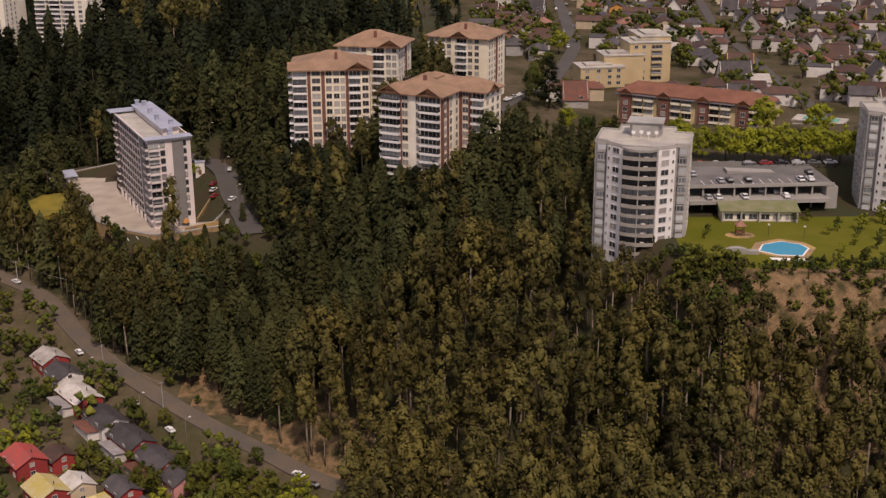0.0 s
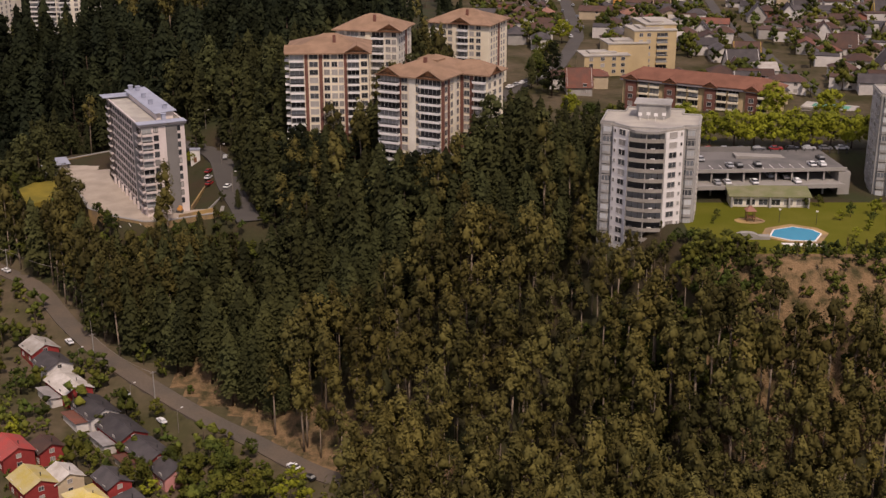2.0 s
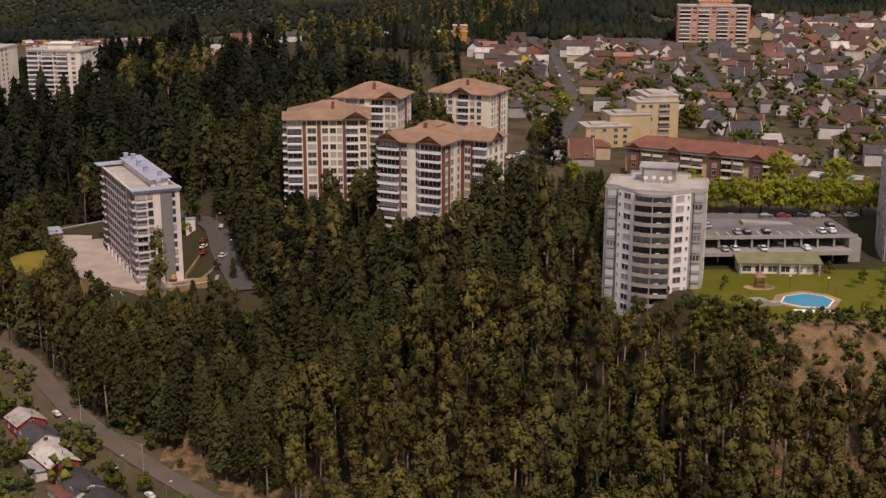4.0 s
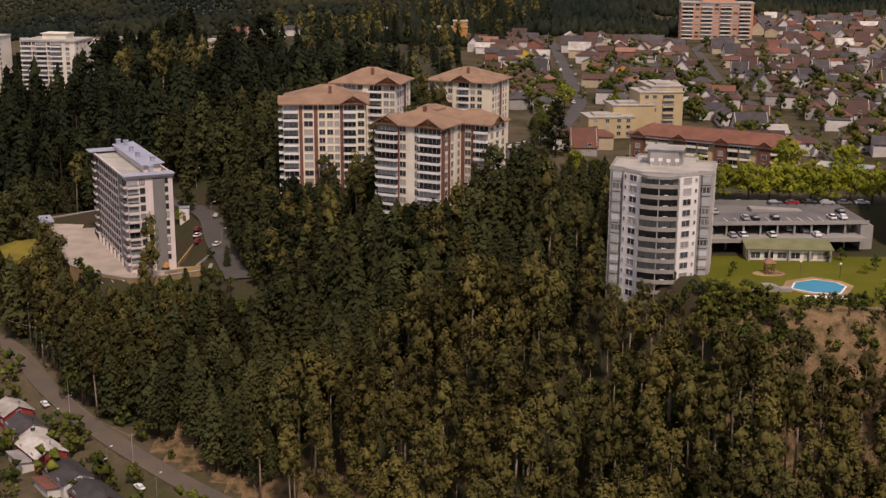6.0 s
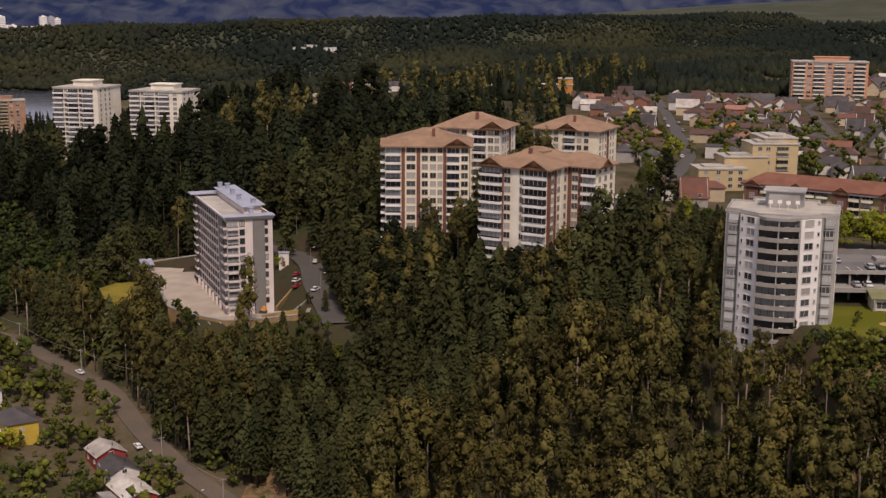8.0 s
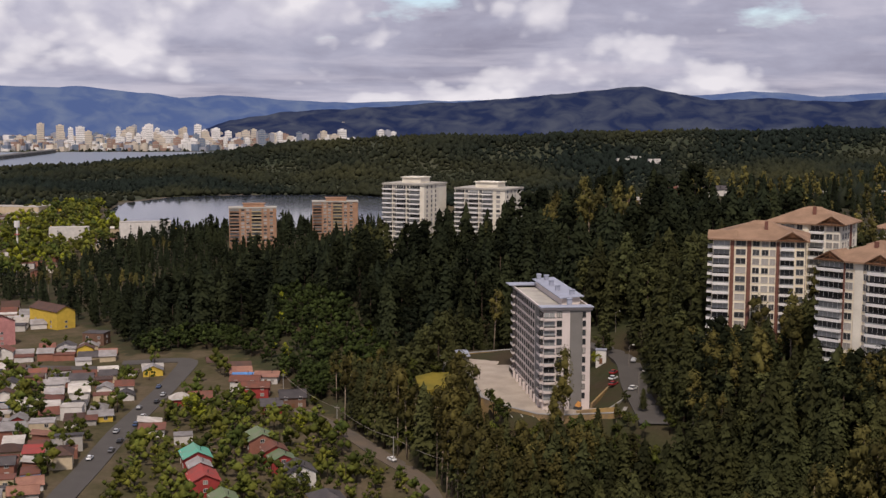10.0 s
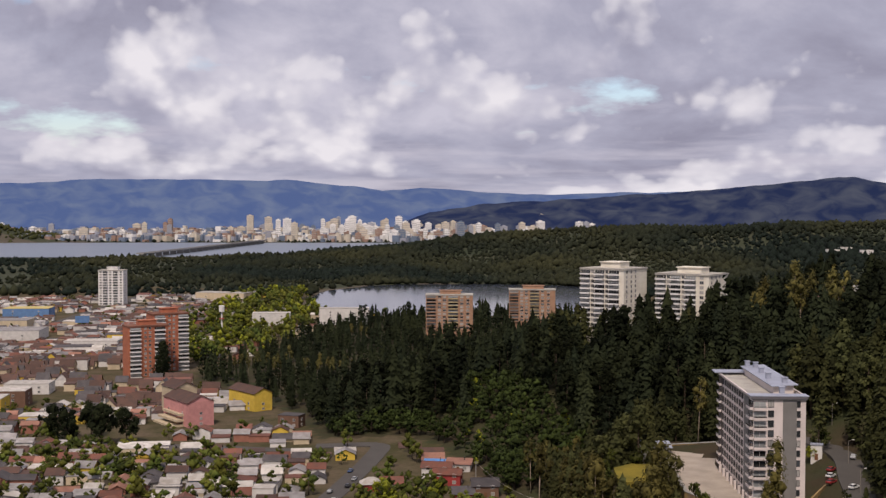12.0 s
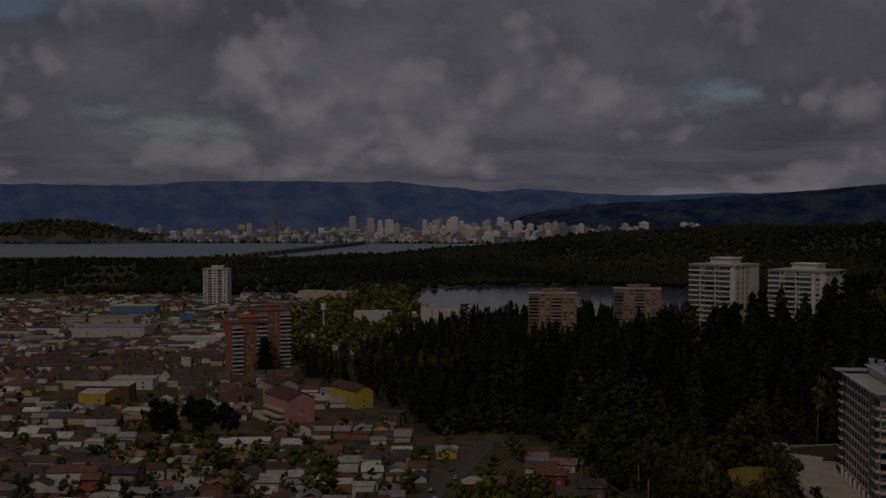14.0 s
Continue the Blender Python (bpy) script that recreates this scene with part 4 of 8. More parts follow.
far_cols = [("balc", 1, 9, 1.6, "white_paint", "pale_cream"), ("win", 12, 3, 1.5), ("balc", 15, 23, 1.6, "white_paint", "pale_cream"), ("win", 26, 3, 1.5), ("balc", 29, 37, 1.6, "white_paint", "pale_cream"), ("win", 40, 3, 1.5), ("balc", 43, 51, 1.6, "white_paint", "pale_cream")]
plain_tower("salmon_tower", 177, 968, 54, -6, 53, 18, 9, "salmon_wall", "white_paint", "salmon and white apartment block over the suburb", far_cols, white_side, 2.9)

# ---- trees ----
ICO = None


def ico():
    global ICO
    if ICO is None:
        b = bmesh.new()
        bmesh.ops.create_icosphere(b, subdivisions=1, radius=1)
        b.verts.ensure_lookup_table()
        v = np.array([q.co[:] for q in b.verts]); f = np.array([[w.index for w in p.verts] for p in b.faces])
        b.free()
        ICO = (v, f)
    return ICO


OCTA = (np.array([(1, 0, 0), (0, 1, 0), (-1, 0, 0), (0, -1, 0), (0, 0, 1), (0, 0, -1)], float), np.array([(0, 1, 4), (1, 2, 4), (2, 3, 4), (3, 0, 4), (1, 0, 5), (2, 1, 5), (3, 2, 5), (0, 3, 5)]))


def clumps(rng, centres, radii, flat=1.0, jitter=0.28, coarse=False):
    """Uneven tufts of foliage."""
    v, f = OCTA if coarse else ico()
    n = len(centres)
    vv = v[None] * (1 + rng.uniform(-jitter, jitter, (n, len(v), 1)))
    if coarse:
        a = rng.uniform(0, 6.28, n); c, q = np.cos(a)[:, None], np.sin(a)[:, None]
        vv = np.stack([vv[..., 0] * c - vv[..., 1] * q, vv[..., 0] * q + vv[..., 1] * c, vv[..., 2]], -1) * 1.12
    vv = vv * radii[:, None, None] * np.array([1, 1, flat])
    vv = vv + centres[:, None]
    ff = f[None] + (np.arange(n) * len(v))[:, None, None]
    return vv.reshape(-1, 3), ff.reshape(-1, 3)


def leaves(rng, centres, size):
    """Loose sprays of leaves: small bent triangles in all directions."""
    n = len(centres)
    d1, d2 = rng.normal(size=(n, 3)), rng.normal(size=(n, 3))
    d1[:, 2] -= 0.5
    d1 /= np.linalg.norm(d1, axis=1, keepdims=True)
    d2 /= np.linalg.norm(d2, axis=1, keepdims=True)
    s = size * rng.uniform(0.6, 1.3, (n, 1))
    vv = np.stack([centres - d2 * s * 0.4, centres + d2 * s * 0.4, centres + d1 * s], 1)
    return vv.reshape(-1, 3), np.arange(3 * n).reshape(-1, 3)


def join(*sets):
    v, f, k = [], [], 0
    for a, b in sets:
        v.append(a); f.append(b + k); k += len(a)
    return np.concatenate(v), np.concatenate(f)


def limb(a, b, r0, r1, n=5):
    s = Shape().tube(a, b, r0, r1, n)
    tris = []
    for p in s.f:
        for i in range(1, len(p) - 1):
            tris.append((p[0], p[i], p[i + 1]))
    return np.array(s.v), np.array(tris)


def foliage(rng, cs, rs, core, per, size, flat=1.0):
    """Bunches of leaves, each round a small solid heart."""
    cs, rs = np.array(cs), np.array(rs)
    n = len(cs) * per
    way = rng.normal(size=(n, 3))
    way /= np.linalg.norm(way, axis=1, keepdims=True)
    lc = np.repeat(cs, per, 0) + way * rng.uniform(0.5, 1.18, (n, 1)) * np.repeat(rs, per)[:, None] * [1, 1, flat]
    axis = np.repeat(cs, per, 0) * [1, 1, 0]
    axis /= np.linalg.norm(axis, axis=1, keepdims=True) + 0.5
    # leaves lie over the outside of their bunch, with some disorder
    out = way * 0.7 + axis * 0.35 + (0, 0, 0.3) + rng.normal(0, 0.17, (n, 3))
    out /= np.linalg.norm(out, axis=1, keepdims=True)
    d1 = np.cross(out, rng.normal(size=(n, 3)))
    d1 /= np.linalg.norm(d1, axis=1, keepdims=True) + 1e-9
    d2 = np.cross(out, d1)
    s = size * rng.uniform(0.6, 1.35, (n, 1))
    vv = np.stack([lc - d2 * s * 0.45 - d1 * s * 0.4, lc + d2 * s * 0.45 - d1 * s * 0.3, lc + d1 * s * 0.7], 1)
    return clumps(rng, cs, rs * core, flat, 0.45, True), (vv.reshape(-1, 3), np.arange(3 * n).reshape(-1, 3))


def eucalypt(rng, tall, detail):
    """Slender gum: pale bare trunk, a crown of several rounded plumes. Returns wood and crown."""
    lean = rng.uniform(-0.04, 0.04, 2)
    at = lambda h: np.array([lean[0] * h, lean[1] * h, h])
    wood = [limb(at(-2), at(tall * 0.55), 0.3, 0.2), limb(at(tall * 0.55), at(tall * 0.93), 0.2, 0.04)]
    n = {3: 9, 2: 7, 1: 5}[detail]
    low, wide = tall * rng.uniform(0.42, 0.64), tall * rng.uniform(0.06, 0.105)
    cs, rs, turn = [], [], rng.uniform(0, 6.28)
    for k in range(n):
        q = (k + rng.uniform(0.1, 0.9)) / n
        h = low + (tall * 0.94 - low) * q
        far = wide * (0.45 + 0.7 * math.sin(math.pi * min(1.0, 0.15 + 0.8 * q))) * rng.uniform(0.25, 1.05)
        a = turn + k * 2.4 + rng.uniform(-0.5, 0.5)
        c = at(h) + (math.cos(a) * far, math.sin(a) * far, 0)
        cs.append(c); rs.append(tall * rng.uniform(0.058, 0.088) * (1.12 - 0.25 * q) * (1.25 if detail == 1 else 1.0))
        if detail > 1 and k % 2:
            wood.append(limb(at(h * 0.72), c, 0.1, 0.03, 3))
    cs.append(at(tall * 0.95)); rs.append(tall * 0.06)
    return join(*wood), join(*foliage(rng, cs, rs, 0.62, {3: 110, 2: 42, 1: 11}[detail], {3: 0.44, 2: 0.66, 1: 1.5}[detail], 1.35))


def skirt(rng, h, reach, gap, m, phase):
    """One whorl of boughs: a ragged drooping skirt with m tips."""
    n = 2 * m
    a = 2 * math.pi * (np.arange(n) + rng.uniform(-0.3, 0.3, n)) / n + phase
    even = np.arange(n) % 2 == 0
    r = reach * np.where(even, rng.uniform(0.75, 1.25, n), rng.uniform(0.55, 0.8, n)) * (1 + 0.22 * np.sin(a + phase * 3))
    z = h - np.where(even, reach * rng.uniform(0.1, 0.38, n), -0.05 * reach)
    inner = np.stack([np.cos(a) * reach * 0.1, np.sin(a) * reach * 0.1, np.full(n, h + gap * 1.25)], -1)
    outer = np.stack([np.cos(a) * r, np.sin(a) * r, z], -1)
    i, j = np.arange(n), (np.arange(n) + 1) % n
    return np.concatenate([inner, outer]), np.concatenate([np.stack([i, n + i, n + j], -1), np.stack([i, n + j, j], -1)])


def needles(rng, c, out, size):
    """Small sprays lying across the given directions."""
    n = len(c)
    out = out + rng.normal(0, 0.25, (n, 3))
    out /= np.linalg.norm(out, axis=1, keepdims=True)
    d1 = np.cross(out, rng.normal(size=(n, 3)))
    d1 /= np.linalg.norm(d1, axis=1, keepdims=True) + 1e-9
    d2, z = np.cross(out, d1), size * rng.uniform(0.6, 1.4, (n, 1))
    return np.stack([c - d2 * z * 0.45 - d1 * z * 0.4, c + d2 * z * 0.45 - d1 * z * 0.3, c + d1 * z * 0.75], 1).reshape(-1, 3), np.arange(3 * n).reshape(-1, 3)


def pine(rng, tall, detail):
    """Conifer: straight trunk, whorls of drooping ragged boughs up to a narrow top."""
    wood = [limb((0, 0, -2), (0, 0, tall * 0.98), 0.32, 0.04)]
    rows = {3: 17, 2: 12, 1: 7}[detail]
    base, wide = tall * rng.uniform(0.06, 0.24), tall * rng.uniform(0.15, 0.24)
    full = rng.uniform(0.6, 0.95)
    sets, tufts = [], []
    for k in range(rows):
        q = (k + 0.35) / rows
        h, gap = base + (tall - base) * q, (tall - base) / rows
        reach = (wide * (1 - q ** 1.5) ** full * 0.95 + 0.3) * rng.uniform(0.8, 1.15) * (0.75 + 0.25 * min(1, q * 5))
        sets.append(skirt(rng, h, reach * (0.78 if detail > 1 else 0.95), gap, max(4, int({3: 9, 2: 7, 1: 6}[detail] * (1 - 0.4 * q))), k * 1.3 + rng.uniform(0, 1)))
        for _ in range({3: 34, 2: 22, 1: 3}[detail]):
            a, g = rng.uniform(0, 6.28), rng.uniform(0.55, 1.1)
            tufts.append((math.cos(a) * reach * g, math.sin(a) * reach * g, h + (0.85 - g) * gap * 1.1 + rng.uniform(-0.25, 0.25) * gap, math.cos(a), math.sin(a), 0.75))
    tufts = np.array(tufts)
    sets.append(needles(rng, tufts[:, :3], tufts[:, 3:], {3: 0.75, 2: 1.0, 1: 1.9}[detail]))
    return join(*wood), join(*sets)


def cypress(rng, tall, detail):
    """Old spreading conifer: heavy trunk, billowing uneven crown with ragged top."""
    wood = [limb((0, 0, -2), (0, 0, tall * 0.8), 0.45, 0.12)]
    cs, rs = [], []
    n = {3: 40, 2: 26, 1: 13}[detail]
    wide = tall * rng.uniform(0.2, 0.3)
    for k in range(n):
        q = (k + rng.uniform(0, 1)) / n
        h = tall * (0.16 + 0.84 * q)
        reach = wide * (1 - 0.75 * q ** 1.6) * rng.uniform(0.35, 1.05)
        a = k * 2.4 + rng.uniform(-0.6, 0.6)
        cs.append((math.cos(a) * reach, math.sin(a) * reach, h)); rs.append(tall * rng.uniform(0.055, 0.1) * (1.35 if detail == 1 else 1.0))
    return join(*wood), join(*foliage(rng, cs, rs, 0.58, {3: 44, 2: 32, 1: 6}[detail], {3: 0.62, 2: 0.95, 1: 1.8}[detail], 0.8))


def broadleaf(rng, tall, detail):
    """Round-headed garden tree or bush: short trunk, forked limbs, uneven crown with gaps."""
    wood = [limb((0, 0, -1), (0, 0, tall * 0.45), 0.22, 0.14)]
    cs, rs = [], []
    n = {3: 44, 2: 22, 1: 9}[detail]
    wide = tall * rng.uniform(0.3, 0.46)
    off = rng.uniform(-0.08, 0.08, 2) * tall
    for k in range(n):
        a, q = rng.uniform(0, 2 * math.pi), rng.uniform(-0.8, 1.0)
        ring = math.sqrt(max(0, 1 - q * q)) * rng.uniform(0.35, 1.05)
        cs.append((math.cos(a) * wide * ring + off[0] * q, math.sin(a) * wide * ring + off[1] * q, tall * 0.58 + q * tall * rng.uniform(0.26, 0.42))); rs.append(tall * rng.uniform(0.07, 0.14) * (1 if detail > 1 else 1.4))
    for k in range(5 if detail > 1 else 0):
        a = rng.uniform(0, 2 * math.pi)
        wood.append(limb((0, 0, tall * 0.35), (math.cos(a) * wide * 0.6, math.sin(a) * wide * 0.6, tall * 0.7), 0.12, 0.04, 3))
    return join(*wood), join(*foliage(rng, cs, rs, {3: 0.62, 2: 0.66, 1: 0.86}[detail], {3: 36, 2: 18, 1: 6}[detail], tall * {3: 0.05, 2: 0.07, 1: 0.11}[detail], 0.9))


def tri_mesh(name, v, f, mat, tint=None):
    me = bpy.data.meshes.new(name)
    me.vertices.add(len(v)); me.vertices.foreach_set("co", np.ascontiguousarray(v, np.float32).ravel())
    me.loops.add(3 * len(f)); me.loops.foreach_set("vertex_index", np.ascontiguousarray(f, np.int32).ravel())
    me.polygons.add(len(f)); me.polygons.foreach_set("loop_start", np.arange(0, 3 * len(f), 3, dtype=np.int32))
    me.materials.append(mat)
    me.update(calc_edges=True)
    if tint is not None:
        a = me.attributes.new("tint", "FLOAT", "POINT")
        a.data.foreach_set("value", np.ascontiguousarray(tint, np.float32))
    return me


# cypress, ridge_pine and dark_tree take the needles with shade in their colour
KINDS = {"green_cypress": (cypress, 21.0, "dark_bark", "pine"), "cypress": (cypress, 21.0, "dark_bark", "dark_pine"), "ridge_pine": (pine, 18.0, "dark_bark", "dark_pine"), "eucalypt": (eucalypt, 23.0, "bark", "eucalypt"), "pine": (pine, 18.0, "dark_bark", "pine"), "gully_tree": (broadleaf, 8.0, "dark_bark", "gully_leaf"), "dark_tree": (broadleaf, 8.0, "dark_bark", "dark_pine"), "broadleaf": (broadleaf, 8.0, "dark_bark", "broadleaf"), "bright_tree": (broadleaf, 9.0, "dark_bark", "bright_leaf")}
TREE_LABEL = {"dark_tree": "large dark round-headed tree among low houses", "cypress": "dark spreading conifer with billowing crown", "eucalypt": "tall slender eucalyptus with olive-brown crown on the slope", "pine": "dark green conifer on the wooded hillside", "broadleaf": "green broad-crowned tree among houses and gardens", "bright_tree": "yellow-green leafy tree in spring leaf"}
TREES = {}


def tree_stock(kind, detail, k):
    def make():
        rng = np.random.default_rng(100 * k + detail + len(kind) * 7)
        grow, tall, wood, leaf = KINDS[kind]
        return grow(rng, tall, detail)
    return cached(("stock", kind, detail, k), make)


def plant(kind, x, y, z, scale, turn, k, group="", detail=3, label=""):
    """One tree as a thing, with trunk and crown."""
    key = ("proto", kind, k, detail)
    w, c = tree_stock(kind, detail, k)
    wood, leaf = M[KINDS[kind][2]], M[KINDS[kind][3]]
    tm = cached(key + ("t",), lambda: tri_mesh("trunk", *w, wood))
    cm = cached(key + ("c",), lambda: tri_mesh("crown", *c, leaf))
    r = thing(kind, Matrix.Translation((x, y, z)) @ Matrix.Rotation(turn, 4, "Z") @ Matrix.Scale(scale, 4), label or TREE_LABEL[kind], "tree", group or kind + " trees")
    part("trunk", tm, None, r)
    part("crown", cm, None, r)
    return r


def wood_of(name, kind, places, detail, label, variants=8, seed=5):
    """A stand of trees too many to count, as one mesh for the trunks and one for the crowns."""
    rng = np.random.default_rng(seed)
    parts, tints = ([], []), ([], [])
    count = [0, 0]
    for x, y, z, s in places:
        k = int(rng.integers(0, variants)); a = rng.uniform(0, 2 * math.pi)
        shade = rng.uniform(-1, 1)
        c, n = math.cos(a) * s, math.sin(a) * s
        rot = np.array([[c, -n, 0], [n, c, 0], [0, 0, s * rng.uniform(0.9, 1.12)]])
        for i, (v, f) in enumerate(tree_stock(kind, detail, k)):
            if i == 0 and detail == 1:
                v, f = limb((0, 0, -2), (0, 0, KINDS[kind][1] * 0.7), 0.25, 0.1, 4)
            parts[i].append((v @ rot.T + (x, y, z), f))
            tints[i].append(np.full(len(v), shade))
    r = thing(name, Matrix(), label, "trees", kind="stuff")
    for i, nm in ((0, "trunks"), (1, "crowns")):
        v, f = join(*parts[i])
        tagged(part(nm, tri_mesh(nm, v, f, M[KINDS[kind][2 + i]], np.concatenate(tints[i])), None, r), kind="stuff")


CLEAR = [  # no trees here: x, y, half sizes, turn
    (-114, 460, 25, 56, 26.5), (-38, 440, 15, 15, 3), (-1, 402, 15, 16, -27), (-23, 466, 17, 14, -14), (8, 526, 18, 18, -22),
    (57, 341, 14, 16, -14), (137, 362, 18, 18, -8), (100, 350, 42, 44, 0), (-485, 960, 32, 26, 28), (-455, 1060, 30, 22, 26), (-146, 451, 13, 19, 26.5), (-88, 428, 9, 12, 26.5), (-165, 850, 78, 24, 10), (-221, 681, 36, 17, -8)]


def blocked(x, y):
    out = np.zeros(np.shape(x), bool)
    for cx_, cy_, hx, hy, t in CLEAR:
        c, n = math.cos(radians(t)), math.sin(radians(t))
        u, v = (x - cx_) * c + (y - cy_) * n, -(x - cx_) * n + (y - cy_) * c
        out |= (np.abs(u) < hx) & (np.abs(v) < hy)
    return out


def jittered(x0, x1, y0, y1, step, seed):
    rng = np.random.default_rng(seed)
    a, b = np.meshgrid(np.arange(x0, x1, step), np.arange(y0, y1, step))
    a = a.ravel() + rng.uniform(-0.48, 0.48, a.size) * step
    b = b.ravel() + rng.uniform(-0.48, 0.48, b.size) * step
    return a, b, rng


fx, fy, frng = jittered(-178, 205, 226, 520, 5.2, 11)
fd = inside_distance(fx, fy, FOOT)
rd = np.minimum.reduce([line_distance(fx, fy, r) for r in ROADS])
mask = (fd > -45 * (fx > -42)) & ~blocked(fx, fy) & (rd > 5.0) & ((fd > -4) | (fx > -25))
lane = (fy > 388) & (fy < 486) & (fx > -95) & (fx < -62 - 0.2 * (fy - 388)) & (fx > -78 - 0.25 * (fy - 400))
mask &= ~lane
mask &= ~((fx > 8) & (fy > 446)) & ~((fx > 62) & (fy > 304)) & ~((fx > 44) & (fy > 428))
bare = (fx > 76) & (fd > 30) & (fy > 280)
mask &= ~(bare & (frng.uniform(size=fx.size) < np.where(fx > 96, 0.8, 0.55)))
fx, fy = fx[mask], fy[mask]
fz = height(fx, fy)
patch = np.array([noise.noise((a * 0.018, b * 0.018, 2.0)) for a, b in zip(fx, fy)])
piney = (patch + 0.5 * smooth(-25, -85, fx) + 0.5 * smooth(335, 390, fy) - 0.42 * smooth(-8, 25, fx) + 0.5 * smooth(330, 345, fy) * smooth(8, 22, fx) + frng.normal(0, 0.14, fx.size) > 0.36)
size = frng.uniform(0.78, 1.34, fx.size) * (1 + 0.3 * patch) * np.where((fx > 30) & (fy > 300), 0.75, 1.0)
su, sv = shelf_local(fx, fy)   # tree tops below the paved shelf stay near its level
front = (su > -42) & (su < 34) & (sv < 74) & (sv > -45) & ((su < -12) | (sv < -8))
size = np.where(front, np.clip((22.5 - fz) / 21, 0.3, 1.35) * frng.uniform(0.75, 1.08, fx.size), size)
size = np.where(piney & (fy > 370) & ~front, size * 1.08, size)
size = np.where((fx > 2) & (fy > 392), size * 0.62, size)
size = np.where((fx > 62) | ((fx > 34) & (fy > 292) & (fy < 336)), np.minimum(size, np.clip((49.5 - fz) / 23, 0.2, 1.2)), size)
low = front & (size < 0.62)
fringe = [(fx[i], fy[i], fz[i], float(size[i] * 20 / 8)) for i in np.where(low)[0]]
wood_of("bank_bushes", "broadleaf", fringe, 2, "dense low trees on the bank below the terrace", 6, 47)
order = np.argsort(fy)
eu = [i for i in order if not piney[i] and not low[i]]
pi = [i for i in order if piney[i] and not low[i]]
for n_i, i in enumerate(eu[:150]):
    plant("eucalypt", fx[i], fy[i], fz[i], size[i], frng.uniform(0, 6.28), n_i % 9)
wood_of("eucalypt_wood", "eucalypt", [(fx[i], fy[i], fz[i], size[i]) for i in eu[150:]], 2, "olive-brown eucalyptus wood covering the steep slope", 10)
for n_i, i in enumerate(pi[:100]):
    plant("pine", fx[i], fy[i], fz[i], size[i], frng.uniform(0, 6.28), n_i % 7)
wood_of("pine_wood", "pine", [(fx[i], fy[i], fz[i], size[i]) for i in pi[100:] if i % 4], 2, "dark conifers around the brick towers")
wood_of("cypress_wood", "green_cypress", [(fx[i], fy[i], fz[i], size[i] * 0.85) for i in pi[100:] if i % 4 == 0], 2, "dark billowing conifers around the brick towers", seed=9)

# the steep bank between the terrace and the valley road
bx, by, brng = jittered(-190, -62, 380, 500, 3.3, 15)
bu, bv = shelf_local(bx, by)
keep = (line_distance(bx, by, VALLEY_ROAD) > 4.2) & (line_distance(bx, by, TOWER_ROAD) > 5.0) & (inside_distance(bx, by, FOOT) > -7)
keep &= ((bu < -18.5) | (bv < -10.8) | ((bu < -11) & (bv < 3)) | ((bu > 27) & (bv < 8))) & (bu > -60) & (bu < 36) & (bv > -34) & (bv < 95) & ~((bu > -35) & (bv > 38) & (bv < 74))
bx, by = bx[keep], by[keep]
bz = height(bx, by)
bu, bv = shelf_local(bx, by)
tops = np.where(bu < -18, brng.uniform(21, 32, bx.size), brng.uniform(20.5, 26.5, bx.size))
tops = np.where((bu < -28) & (bv < 70), brng.uniform(23, 37, bx.size), tops)
tops = np.where((bu > 16) | (bv > 60), brng.uniform(20, 25, bx.size), tops)
tops = tops + np.where((brng.uniform(size=bx.size) < 0.2) & (bu < 4) & (bv < 34), 7.0, 0.0)
tall = np.clip(tops - bz, 4.0, 28.0)
mixed = brng.uniform(size=bx.size)
for nm, kd, unit, sel, lb in (("bank_gums", "eucalypt", 23, (mixed < 0.55) & (tall > 10), "olive gums on the steep bank below the terrace"), ("bank_conifers", "pine", 18, (mixed >= 0.55) & (tall > 10), "dark conifers on the steep bank below the terrace"), ("bank_trees", "broadleaf", 8, (tall <= 10) | (mixed > 0.93), "green undergrowth on the steep bank below the terrace")):
    wood_of(nm, kd, [(bx[i], by[i], bz[i], min(tall[i] / unit, 1.45)) for i in np.where(sel)[0]], 2, lb, 6, 51)

# the dark wooded ridge towards the lake
fx, fy, frng = jittered(-620, 30, 440, 1180, 9.4, 12)
fd = inside_distance(fx, fy, FOOT)
rd = np.minimum.reduce([line_distance(fx, fy, r) for r in ROADS])
mask = (fd > 2) & ~blocked(fx, fy) & (rd > 8) & ~((fy < 520) & (fx > -178)) & ~((fx > -22) & (fy > 430)) & ~((fy > 640) & (fx > -150))
mask &= (line_distance(fx, fy, GULLY) > 17) & ~((fd < 20) & (fx > -335) & (fx < -200) & (fy > 495))
mask &= (fd < 330) | (fy < 760)
fx, fy = fx[mask], fy[mask]
fz = height(fx, fy)
patch = np.array([noise.noise((a * 0.012, b * 0.012, 5.0)) for a, b in zip(fx, fy)])
lumpy = np.array([noise.noise((a * 0.04, b * 0.04, 8.0)) for a, b in zip(fx, fy)])
gum = (patch + 0.45 * smooth(520, 480, fy + 0.1 * fx) > 0.46)
size = frng.uniform(0.8, 1.3, fx.size) * (1.15 + 0.6 * lumpy) * (1 - 0.42 * smooth(-290, -430, fx))
mid = fy < 640
old = frng.uniform(size=fx.size) < 0.3
stand = lambda sel, k=1.0: [(fx[i], fy[i], fz[i], size[i] * k) for i in np.where(sel)[0]]
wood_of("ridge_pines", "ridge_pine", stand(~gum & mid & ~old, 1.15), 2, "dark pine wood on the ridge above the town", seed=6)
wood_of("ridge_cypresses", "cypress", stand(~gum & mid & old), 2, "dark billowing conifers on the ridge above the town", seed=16)
